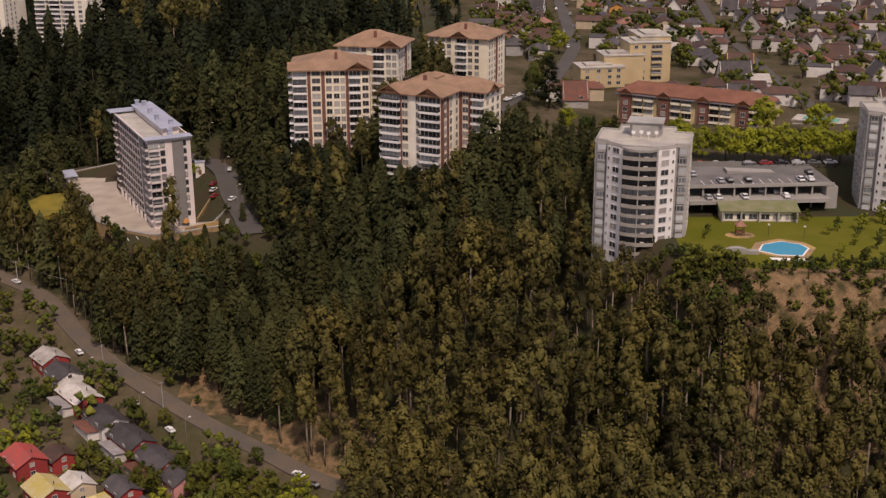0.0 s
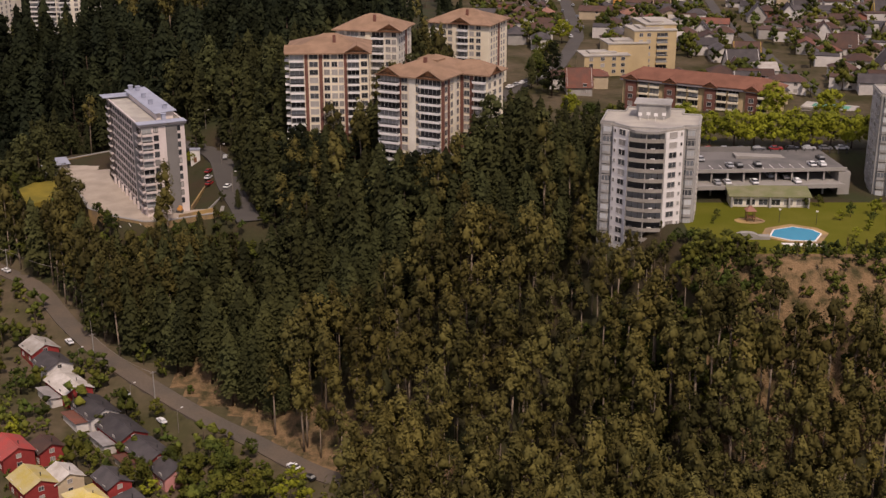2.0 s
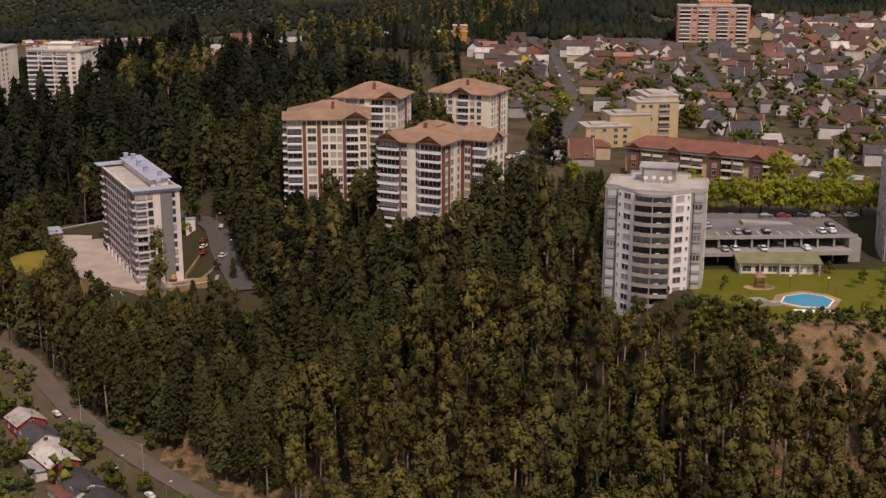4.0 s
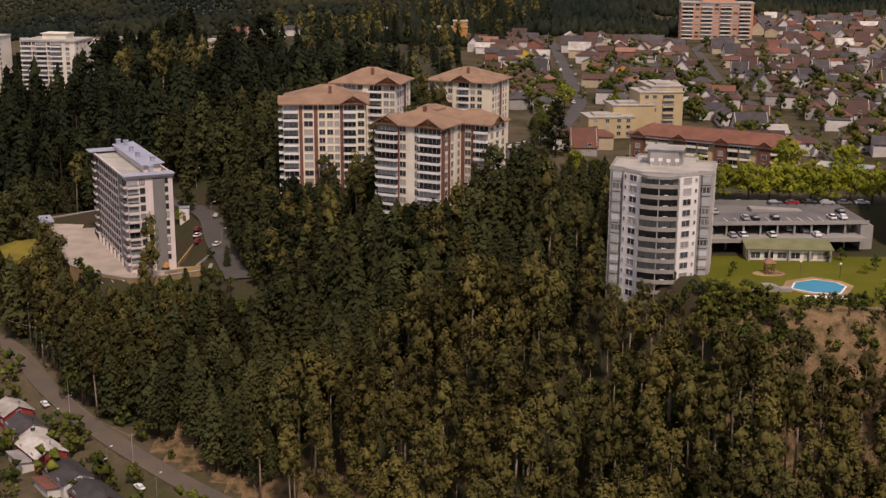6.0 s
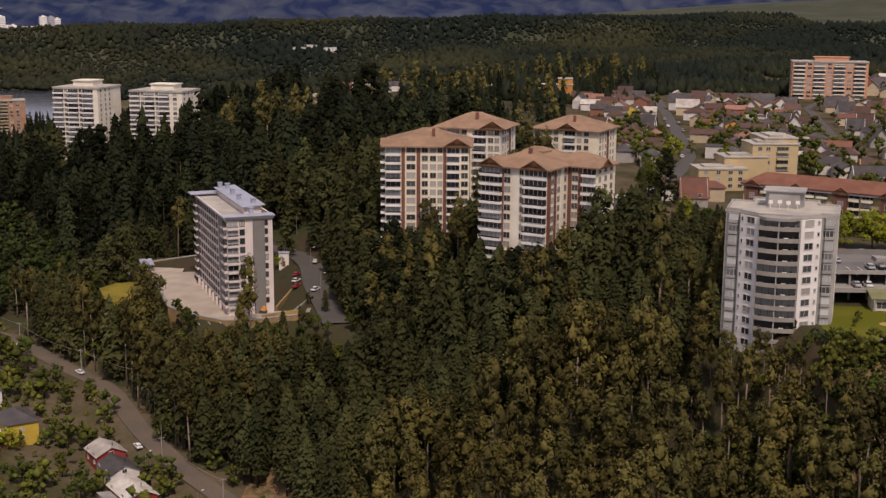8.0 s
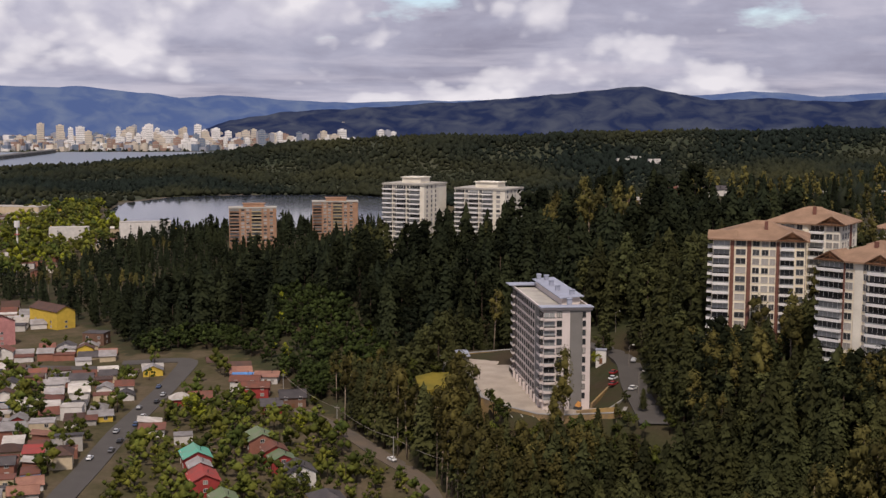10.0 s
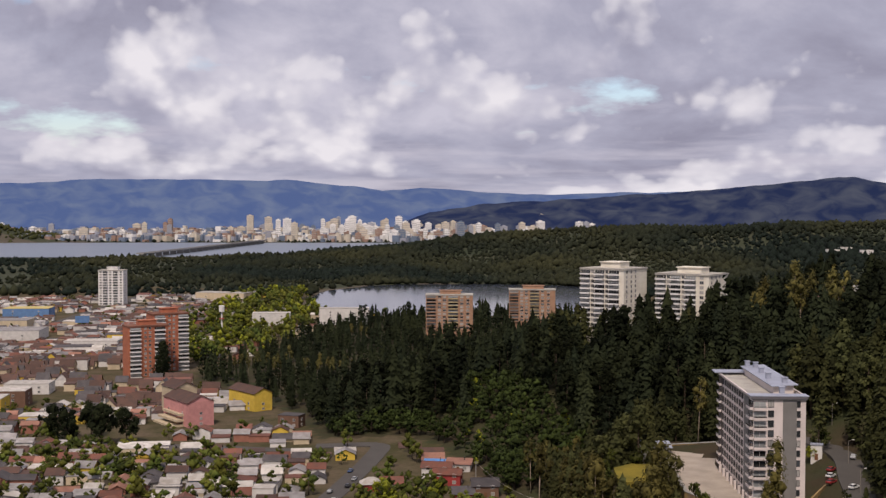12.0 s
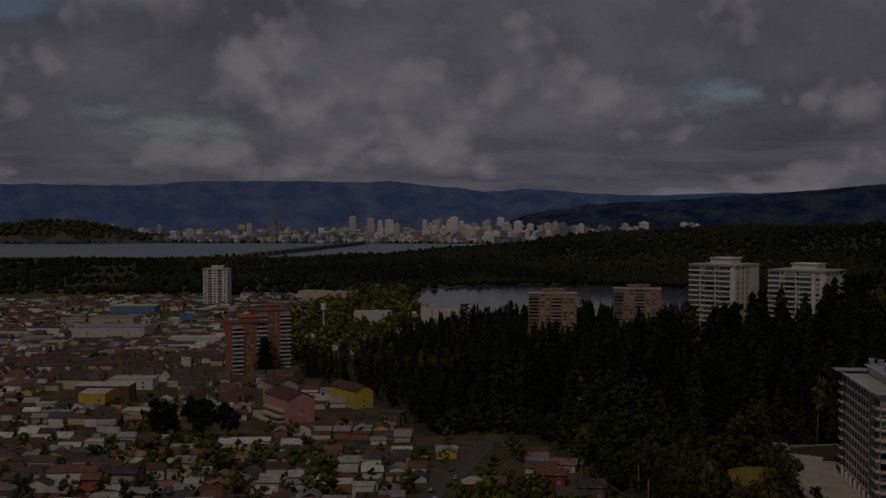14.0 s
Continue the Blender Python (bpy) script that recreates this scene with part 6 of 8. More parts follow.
# the flat town: rows of low houses
for i in range(-80, 80):
    for j in range(-66, 118):
        u, v = i * 9.6, j * 11.2 + (3.5 if (i // 2) % 2 else 0)
        ang = 33.0
        c, n = math.cos(radians(ang)), math.sin(radians(ang))
        x, y = -420 + u * c - v * n + rng.uniform(-1.0, 1.0), 480 + u * n + v * c + rng.uniform(-1.4, 1.4)
        dist, bear = math.hypot(x + 12, y - 66), math.degrees(math.atan2(-(x + 12), y - 66))
        if not (12 < bear < 57) or dist > 1500 or y < 330 or dist < 290:
            continue
        gap = on_grid(foot_d, x, y)
        if gap > -9 or not free(x, y, 7) or street_gap(x, y, STREETS) < 9.5:
            continue
        if lake(x, y) < 1.6 or river_side(x, y) > 1640 or (street_gap(x, y, [BELT]) < 48 and rng.uniform() < 0.85):
            continue
        if rng.uniform() < 0.09 + 0.2 * (noise.noise((x * 0.012, y * 0.012, 3)) > 0.25):
            GARDEN.append((x, y)); continue
        chalet = 470 < dist < 900 and -760 < x < -470 and y > 560 and y < 760
        w, d = rng.choice([6.5, 7.5, 8.8]), rng.choice([6.0, 7.0, 8.0])
        turn = ang + rng.choice([0, 90, 0, 180]) + rng.normal(0, 3)
        if dist < 500:
            if chalet:
                style, h, wall, roof = "steep", 3.6, rng.choice(["cream", "orange", "pink", "white"]), rng.choice(["brown", "dark", "brown"])
                nm, lb = "chalet_house", "steep brown-roofed house in a tight row"
            else:
                style = rng.choice(["gable", "gable", "hip", "shed", "shed", "flat"])
                h = rng.choice([2.3, 2.6, 2.9, 4.8], p=[0.4, 0.25, 0.25, 0.1])
                wall = rng.choice(["white", "cream", "brick", "grey", "brown", "red", "blue", "yellow"], p=[0.27, 0.2, 0.15, 0.13, 0.1, 0.07, 0.03, 0.05])
                roof = rng.choice(["rust", "zinc", "pale", "dark", "brown", "red", "blue", "salmon"], p=[0.22, 0.25, 0.13, 0.14, 0.16, 0.04, 0.01, 0.05])
                nm = {"gable": "gabled_house", "hip": "hipped_house", "shed": "sheet_roof_house", "flat": "flat_house"}[style]
                lb = f"low {wall} house with {roof} roof in the crowded town"
            lb = lb.replace("rust roof", "rusty red sheet roof").replace("zinc roof", "grey zinc roof").replace("pale roof", "pale sheet roof")
            house(nm, x, y, turn, style, float(w), float(d), float(h), str(wall), str(roof), lb, "town houses", detail=1, storeys=2 if h > 4 else 1)
            if rng.uniform() < 0.12 and dist < 480:
                house("lean_to", x + 6.0 * c, y + 6.0 * n, turn, "shed", 4.0, 4.5, 2.2, "grey", str(rng.choice(["zinc", "pale", "rust"])), "small sheet-roofed lean-to in a yard", "yard sheds", detail=0)
        else:
            big = rng.uniform() < 0.035
            w2, d2, h2 = (rng.uniform(16, 28), rng.uniform(11, 17), rng.uniform(4, 7)) if big else (w + 0.6, d + 0.4, rng.uniform(2.5, 4.6))
            far_one(far_house["town"], x, y, 0, turn, w2, d2, h2, 0 if big or rng.uniform() < 0.25 else (d * 0.55 if chalet else d * 0.25), int(rng.choice([0, 1, 2, 3], p=[.5, .28, .14, .08])), int(rng.choice([5, 5, 8, 4], p=[.45, .2, .25, .1]) if chalet else rng.choice([4, 5, 6, 7, 8, 9], p=[.17, .27, .2, .13, .18, .05])))
        for _ in range(int(rng.uniform(0.2, 1.75))):
            GARDEN.append((x + rng.uniform(-8, 8), y + rng.uniform(5, 9) * rng.choice([-1, 1])))
# the suburb on the hill: larger houses in gardens
for i in range(0, 34):
    for j in range(0, 66):
        x, y = 22 + i * 16.5 + (8 if j % 2 else 0) + rng.uniform(-3, 3), 470 + j * 15.5 + rng.uniform(-3, 3)
        dist, bear = math.hypot(x, y - 25), math.degrees(math.atan2(x, y - 25))
        if bear > 23 or y > 965 + 190 * smooth(190, 290, x) or (x < 45 and y < 600):
            continue
        if not free(x, y, 9) or street_gap(x, y, (UPPER_ROAD, HILL_STREET)) < 10.5:
            continue
        if rng.uniform() < (0.14 if y < 900 else 0.2):
            GARDEN.append((x, y)); continue
        w, d = rng.choice([10.0, 12.0, 14.0]), rng.choice([8.0, 9.0, 10.5])
        turn = rng.choice([0, 90, 180]) + rng.normal(-8, 6)
        if dist < 800:
            style = str(rng.choice(["gable", "hip", "steep", "flat"], p=[0.34, 0.3, 0.24, 0.12]))
            wall = str(rng.choice(["white", "cream", "brick", "yellow", "orange", "grey"], p=[0.66, 0.18, 0.05, 0.02, 0.02, 0.07]))
            roof = str(rng.choice(["brown", "dark", "rust", "salmon", "pale"], p=[0.5, 0.36, 0.06, 0.02, 0.06]))
            house("suburb_house" if style != "steep" else "steep_roof_house", x, y, turn, style, float(w), float(d), 5.0 if style != "steep" else 3.6, wall, roof, f"two-storey {wall} suburban house with {roof} roof", "suburb houses", detail=1, storeys=2)
        else:
            far_one(far_house["hill"], x, y, land(x, y), turn, w, d, rng.uniform(3.5, 5.5), d * rng.choice([0.28, 0.3, 0.55]), int(rng.choice([0, 1, 2, 3], p=[.5, .25, .15, .1])), int(rng.choice([4, 5, 6, 7, 8, 9], p=[.05, .45, .05, .05, .38, .02])))
        for _ in range(8 if y < 820 else 6):
            GARDEN.append((x + rng.uniform(-10, 10), y + rng.uniform(5.5, 10) * rng.choice([-1, 1])))
single("far_town_houses", far_house["town"], FAR_MATS, "crowded low roofs of the far town", "houses", kind="stuff")
single("far_suburb_houses", far_house["hill"], FAR_MATS, "gabled houses of the far suburb", "houses", kind="stuff")

grng = np.random.default_rng(29)
near_g = [(x, y) for x, y in GARDEN if free(x, y, 2) and math.hypot(x, y - 50) < 720]
far_g = [(x, y) for x, y in GARDEN if free(x, y, 2) and math.hypot(x, y - 50) >= 720]
for k, (x, y) in enumerate(near_g[:80]):
    plant("broadleaf", x, y, land(x, y), float(grng.uniform(0.55, 1.15)), float(grng.uniform(0, 6)), k % 6, "garden trees", 2)
wood_of("garden_trees", "broadleaf", [(x, y, land(x, y), grng.uniform(0.6, 1.4) * (0.95 if x > 0 else 0.8)) for k, (x, y) in enumerate(near_g[80:] + far_g[::5]) if x < 0 or k % 5 < 2], 1, "garden trees between the far houses", seed=30)

belt = []
for _ in range(1500):
    x, y = float(grng.uniform(-930, -500)), float(grng.uniform(740, 1300))
    if street_gap(x, y, [BELT]) < 62 and on_grid(foot_d, x, y) < -2 and lake(x, y) > 1.15 and free(x, y, -8):
        belt.append((x, y, land(x, y), float(grng.uniform(0.9, 1.9))))
wood_of("town_belt_trees", "broadleaf", belt[:330], 1, "green trees between the town and the lake", 6, 31)
wood_of("town_belt_bright_trees", "bright_tree", belt[330:430], 1, "yellow-green trees between the town and the lake", 5, 32)

# ---- the shelf of the slab tower ----
C_, N_ = math.cos(radians(TOWER_A[3])), math.sin(radians(TOWER_A[3]))


def shelf(u, v):
    return TOWER_A[0] + u * C_ - v * N_, TOWER_A[1] + u * N_ + v * C_


def shelf_pts(pts):
    return [shelf(*p) for p in pts]


single("terrace", Shape().prism(shelf_pts([(-14.5, 86), (-15.6, 16), (-9.5, 3), (-2.5, -6.5), (3, -8.7), (23, -7.5), (24, -1), (16, 1), (0, 1), (0, 60), (8, 92)]), 24.0, 25.25), M["terrace"], "pale paved terrace round the slab tower", "paving", kind="structure")
wall_line = [(8, 95), (-15, 88), (-16.3, 16.2), (-10.2, 2.5), (-3, -7.2), (2.8, -9.5), (23.5, -8.3), (26, -2)]
retaining = Shape()
for (a0, a1), (b0, b1) in zip(wall_line, wall_line[1:]):
    (ax, ay), (bx, by) = shelf(a0, a1), shelf(b0, b1)
    n = Vector((by - ay, ax - bx)).normalized() * 0.5
    retaining.hexa([(ax - n.x, ay - n.y, 17), (bx - n.x, by - n.y, 17), (bx + n.x, by + n.y, 17), (ax + n.x, ay + n.y, 17), (ax - n.x, ay - n.y, 25.9), (bx - n.x, by - n.y, 25.9), (bx + n.x, by + n.y, 25.9), (ax + n.x, ay + n.y, 25.9)])
single("retaining_wall", retaining, M["earth"], "ochre retaining wall below the terrace", "wall", kind="structure")
cap = Shape()
for (a0, a1), (b0, b1) in zip(wall_line, wall_line[1:]):
    (ax, ay), (bx, by) = shelf(a0, a1), shelf(b0, b1)
    n = Vector((by - ay, ax - bx)).normalized() * 0.6
    cap.hexa([(ax - n.x, ay - n.y, 25.9), (bx - n.x, by - n.y, 25.9), (bx + n.x, by + n.y, 25.9), (ax + n.x, ay + n.y, 25.9), (ax - n.x, ay - n.y, 26.1), (bx - n.x, by - n.y, 26.1), (bx + n.x, by + n.y, 26.1), (ax + n.x, ay + n.y, 26.1)])
single("wall_coping", cap, M["concrete"], "pale coping on the retaining wall", "coping", kind="structure")
for k in range(7):
    x, y = shelf(-11 + 3.3 * k, -6.5)
    single("parking_line", Shape().box(-0.08, 0.08, -1.9, 1.9, 0, 0.02), M["white_paint"], "faded white line on the paving", "marking", "terrace lines", m=pose(x, y, 25.255, 0, 0, TOWER_A[3]))
x, y = shelf(-17.5, 80)
hall = thing("pavilion", pose(x, y, 25, 0, 0, TOWER_A[3]), "low pavilion with blue-grey roof at the terrace end", "pavilion")
part("wall", Shape().box(-4, 5, -3, 4, -4, 2.2), M["grey_wall"], hall)
part("roof", Shape().slab((-5, -4, 2.2), (6, -4, 2.2), (6, 5, 2.9), (-5, 5, 2.9), -0.25), M["zinc"], hall, "blue-grey sheet roof")
for k in range(3):
    part("window", window_mesh(1.8, 1.2), None, hall, at=wall_frame((-4, -3), (5, -3), 1.8 + k * 2.7, 0.6, 0.02))
x, y = shelf(-21, 48)
single("play_lawn", Shape().prism(shelf_pts([(-24, 44), (-18, 44), (-18, 55), (-24, 55)]), 21.0, 22.3), M["court"], "bright green play court below the terrace", "lawn", kind="structure")
single("earth_bank", Shape().prism(shelf_pts([(-33.5, 43), (-25, 46), (-18, 60), (-17, 72), (-26, 73), (-33, 66)]), 20.5, 22.4), M["dry_grass"], "ochre dry grass bank", "bank", kind="structure")
kiosk = thing("kiosk", pose(-96.5, 478, land(-96.5, 478), 0, 0, 8), "white kiosk tower beside the bend", "kiosk")
part("body", Shape().box(-1.8, 1.8, -1.4, 1.4, -1.5, 4.8), M["white_paint"], kiosk)
part("roof", Shape().box(-2.0, 2.0, -1.6, 1.6, 4.8, 5.1), M["zinc"], kiosk)
part("door", DOOR, None, kiosk, at=wall_frame((-1.8, -1.4), (1.8, -1.4), 1.8, 0, 0.02))
x, y = -91.5, 421.5
mixer = thing("cement_mixer", pose(x, y, 25.25), "orange cement mixer standing beside the tower", "mixer")
part("drum", Shape().tube((0, 0, 1.0), (0.5, 0, 2.4), 1.15, 0.6, 10), WALLS["orange"], mixer)
part("frame", Shape().box(-1.2, 1.2, -0.9, 0.9, 0.0, 0.9), M["dark_metal"], mixer)
for u0, v0, u1, v1, zt in ((15.8, 1.5, 26.5, 22, 26.6), (20, -4, 30, 10, 26.3), (9, -7.2, 22, -6.0, 26.6)):
    (ax, ay), (bx, by) = shelf(u0, v0), shelf(u1, v1)
    q = Vector((by - ay, ax - bx)).normalized() * 0.25
    single("guard_wall", Shape().hexa([(ax - q.x, ay - q.y, 22), (bx - q.x, by - q.y, 22), (bx + q.x, by + q.y, 22), (ax + q.x, ay + q.y, 22), (ax - q.x, ay - q.y, zt), (bx - q.x, by - q.y, zt + 0.5), (bx + q.x, by + q.y, zt + 0.5), (ax + q.x, ay + q.y, zt)]), M["earth"] if zt > 26.4 else M["concrete"], "low guard wall beside the tower ramp", "wall", kind="structure")

# ---- cars ----
PAINT = {n: material(n + "_car_paint", c, 0.3, 0.05, 1.0, 9.0, 0.0, 0.5) for n, c in (("white", (0.75, 0.75, 0.74)), ("silver", (0.4, 0.41, 0.42)), ("black", (0.02, 0.02, 0.022)), ("red", (0.33, 0.03, 0.03)), ("blue", (0.05, 0.09, 0.2)), ("grey", (0.14, 0.14, 0.15)))}


def car_meshes(paint):
    def make():
        b = Shape()
        rings = [(-2.1, 0.5, 0.86, 0.74), (-1.95, 0.32, 0.95, 0.84), (1.95, 0.32, 0.9, 0.84), (2.15, 0.48, 0.72, 0.72)]
        for (x0, l0, t0, w0), (x1, l1, t1, w1) in zip(rings, rings[1:]):
            b.hexa([(x0, -w0, l0), (x1, -w1, l1), (x1, w1, l1), (x0, w0, l0), (x0, -w0, t0), (x1, -w1, t1), (x1, w1, t1), (x0, w0, t0)])
        b.hexa([(-1.15, -0.62, 1.38), (0.35, -0.62, 1.38), (0.35, 0.62, 1.38), (-1.15, 0.62, 1.38), (-1.05, -0.58, 1.45), (0.25, -0.58, 1.45), (0.25, 0.58, 1.45), (-1.05, 0.58, 1.45)])
        g = Shape().hexa([(-1.85, -0.78, 0.9), (1.05, -0.78, 0.88), (1.05, 0.78, 0.88), (-1.85, 0.78, 0.9), (-1.15, -0.62, 1.38), (0.35, -0.62, 1.38), (0.35, 0.62, 1.38), (-1.15, 0.62, 1.38)])
        w = Shape().tube((0, -0.1, 0), (0, 0.1, 0), 0.31, 0.31, 10)
        l = Shape().box(-0.03, 0.05, -0.16, 0.16, -0.06, 0.06)
        return b.mesh("body", PAINT[paint]), g.mesh("cabin_glass", M["glass_dark"]), w.mesh("wheel", M["rubber"]), l.mesh("headlight", M["white_paint"])
    return cached(("car", paint), make)


def car(x, y, z, turn, paint, group="parked cars"):
    b, g, w, l = car_meshes(paint)
    r = thing("car", pose(x, y, z, 0, 0, turn), f"{paint} car parked on the paving", "car", group)
    part("body", b, None, r)
    part("cabin_glass", g, None, r)
    for u in (-1.3, 1.3):
        for v in (-0.78, 0.78):
            part("wheel", w, None, r, at=pose(u, v, 0.31))
    if group != "cars on the parking deck" and group != "cars on the tower road":
        return r
    for v in (-0.55, 0.55):
        part("headlight", l, None, r, at=pose(2.1, v, 0.66))
    return r


for x, y, p, t in ((-88.6, 461.5, "red", 78), (-87.4, 455, "white", 76), (-86, 448.8, "red", 74), (-84.5, 476, "silver", 95), (-78.6, 444.5, "white", 74)):
    car(x, y, land(x, y) + 0.3, t, p, "cars on the tower road")
for k, (x, y) in enumerate(((24, 516), (27, 522), (30, 528), (34, 533), (38, 539), (43, 543))):
    car(x + 3, y - 5, land(x, y) + 0.3, 52, ("white", "silver", "white", "grey", "silver", "red")[k], "cars along the upper street")
for k in range(9):
    y = 640 + k * 21
    x = 68 + (y - 640) * 0.04 + (3.6 if k % 2 else -3.6)
    car(x, y, land(x, y) + 0.3, 88, ("white", "grey", "silver")[k % 3], "cars along the upper street")
for x, y, p, t in ((-84, 343, "white", 130), (-98, 357, "silver", 130), (-123, 386, "white", 125), (-160, 437, "white", 140), (-190, 459, "white", 150), (-42, 318, "white", 140), (-37, 312, "black", 140)):
    car(x, y, land(x, y) + 0.35, t, p, "cars on the valley road")
for k in range(10):
    x, y = -250 - 0.36 * k * 11 + (2.5 if k % 3 else -2.5), 395 + k * 11.0
    car(x, y, land(x, y) + 0.35, 110, ("white", "grey", "black", "silver", "blue")[k % 5], "cars on the town street")

# ---- lawn, parking deck and club house ----
deck = thing("parking_deck", pose(72.5, 353.5, 50, 0, 0, 3.5), "two-level grey concrete parking deck above a lawn", "parking deck")
part("lower_slab", Shape().box(0, 43, -2, 22, 3.5, 4.0), M["concrete"], deck)
part("upper_slab", Shape().box(-1, 45, 3, 26, 7.1, 7.5), material("parking_floor", (0.17, 0.16, 0.15), 0.9, 0.25, 0.15, 3.0, 0.1, second=(0.12, 0.115, 0.11)), deck, "worn grey upper parking floor")
part("front_beam", Shape().box(-1, 45, 2.6, 3.0, 6.95, 7.95), M["concrete"], deck, "pale concrete edge beam")
part("lower_beam", Shape().box(0, 43, -2.4, -2.0, 3.3, 4.45), M["concrete"], deck)
part("back_wall", Shape().box(0, 44, 21.6, 22, 0, 7.1), M["grey_panel"], deck)
part("ramp", Shape().hexa([(16, 16, 7.52), (31, 16, 7.52), (31, 20, 7.52), (16, 20, 7.52), (16, 16, 8.5), (31, 16, 7.6), (31, 20, 7.6), (16, 20, 8.5)]), M["concrete"], deck, "pale ramp cover")
col = Shape().box(-0.25, 0.25, -0.25, 0.25, 0, 6.8).mesh("column", M["concrete"])
for k in range(10):
    part("column", col, None, deck, at=pose(0.6 + k * 4.75, 3.4, 0))
    part("column", col, None, deck, at=pose(0.6 + k * 4.75, 13, 0))
for k in range(11):
    part("bay_line", cached("bayline", lambda: Shape().box(-0.08, 0.08, 0, 4.8, 7.5, 7.52).mesh("bay_line", M["white_paint"])), None, deck, at=pose(6 + k * 3.0, 4.5, 0))
part("end_block", Shape().box(42.5, 46.0, 2.0, 9, 0, 6.7), M["concrete"], deck)
fd_m = pose(72.5, 353.5, 50, 0, 0, 3.5)
for u, v, z, p in ((2, 15, 7.5, "white"), (5, 15, 7.5, "silver"), (11.5, 7, 7.5, "silver"), (14.3, 7, 7.5, "black"), (20, 7.5, 7.5, "black"), (36, 7, 7.5, "white"), (39, 7, 7.5, "white"), (41, 14, 7.5, "black"),
                   (6.5, 1.5, 4.0, "silver"), (9.5, 1.5, 4.0, "white"), (17.5, 1.5, 4.0, "white"), (30, 1.5, 4.0, "white"), (28, 6, 4.0, "grey"), (24, 8, 4.0, "silver")):
    q = fd_m @ Vector((u, v, z))
    car(q.x, q.y, q.z, 93, p, "cars on the parking deck")
for k in range(9):
    car(82 + k * 5.2, 383 + 0.2 * k, land(82 + k * 5.2, 383) + 0.05, 2, ("red", "silver", "black", "grey", "red", "black", "silver", "grey", "white")[k], "cars under the street trees")
fence = thing("street_wall", pose(77, 379.6, 56.6), "grey wall with posts behind the parking deck", "wall")
part("wall", Shape().box(0, 17, -0.15, 0.15, 0, 2.4), M["grey_panel"], fence)
for k in range(12):
    part("post", cached("fpost", lambda: Shape().box(-0.12, 0.12, -0.12, 0.12, 0, 1.6).mesh("post", M["dark_metal"])), None, fence, at=pose(18 + k * 2.6, 0, 0))
part("rail", Shape().box(17, 48, -0.05, 0.05, 1.3, 1.4).box(17, 48, -0.05, 0.05, 0.6, 0.7), M["dark_metal"], fence)
club = thing("club_house", pose(81, 346.2, 50, 0, 0, -3), "low club house with mossy sloping roof beside the lawn", "club house")
part("wall", Shape().box(0, 22, 0, 6, -0.5, 3.2), M["pale_cream"], club)
part("roof", Shape().slab((-0.6, -1.0, 3.0), (22.6, -1.0, 3.0), (22.6, 6.6, 4.2), (-0.6, 6.6, 4.2), -0.3), material("mossy_roof", (0.2, 0.19, 0.11), 0.9, 0.3, 0.3, 3.0, 0.2, second=(0.15, 0.16, 0.07)), club, "mossy olive sheet roof")
for k in range(6):
    part("window", window_mesh(2.4, 1.6, "glass", "white_paint"), None, club, at=wall_frame((0, 0), (22, 0), 2.2 + k * 3.5, 0.6, 0.02))
for k in range(5):
    part("buttress", cached("butt", lambda: Shape().box(-0.25, 0.25, -1.0, 0, -0.5, 3.0).mesh("buttress", M["grey_wall"])), None, club, at=pose(0.3 + k * 5.35, 0, 0))
ring_o = [(86.0, 325.5), (93.5, 329.0), (99.8, 325.6), (101.6, 321.0), (97.2, 312.8), (89.0, 313.8), (83.0, 318.5)]
mid = (sum(p[0] for p in ring_o) / 7, sum(p[1] for p in ring_o) / 7)
shrink = lambda k: [(mid[0] + (x - mid[0]) * k, mid[1] + (y - mid[1]) * k) for x, y in ring_o]
pool = thing("swimming_pool", Matrix(), "turquoise pool with sandy paved surround on a lawn", "pool")
part("surround", Shape().prism(ring_o, 49.6, 50.22), M["earth"], pool, "sandy paving round the pool")
part("basin_rim", Shape().prism([(x, y - 0.6) for x, y in shrink(0.78)], 49.6, 50.3), M["white_paint"], pool, "white pool rim")
part("water", Shape().prism([(x, y - 0.6) for x, y in shrink(0.72)], 49.6, 50.34), M["pool_water"], pool, "clear turquoise water")
part("apron", Shape().prism([(87, 313.2), (97.6, 312.2), (97.8, 310.4), (87.4, 311.2)], 48.4, 50.2), M["white_paint"], pool)
slide = thing("playhouse", pose(83.4, 332.5, 50), "small wooden playhouse with red roof on sand", "playhouse")
part("sand", Shape().prism([(4.2 * math.cos(a), 2.6 * math.sin(a)) for a in np.linspace(0, 6.28, 14, endpoint=False)], -0.2, 0.12), M["earth"], slide)
part("roof", hip_roof(-1.1, 1.1, -1.1, 1.1, 3.2, 1.2, 0.3, 0.15), ROOFS["salmon"], slide)
for a, b in ((-1, -1), (1, -1), (1, 1), (-1, 1)):
    part("post", cached("ppost", lambda: Shape().box(-0.1, 0.1, -0.1, 0.1, 0, 3.2).mesh("post", M["timber"])), None, slide, at=pose(a, b, 0))
part("floor", Shape().box(-1.1, 1.1, -1.1, 1.1, 1.2, 1.35), M["timber"], slide)
part("slide", Shape().slab((1.0, -0.4, 1.4), (1.0, 0.4, 1.4), (3.6, 0.4, 0.15), (3.6, -0.4, 0.15), -0.08), ROOFS["salmon"], slide)
arch = thing("stone_bridge", pose(79.0, 317.3, 50, 0, 0, -2), "small white humped garden bridge", "garden bridge")
sh = Shape()
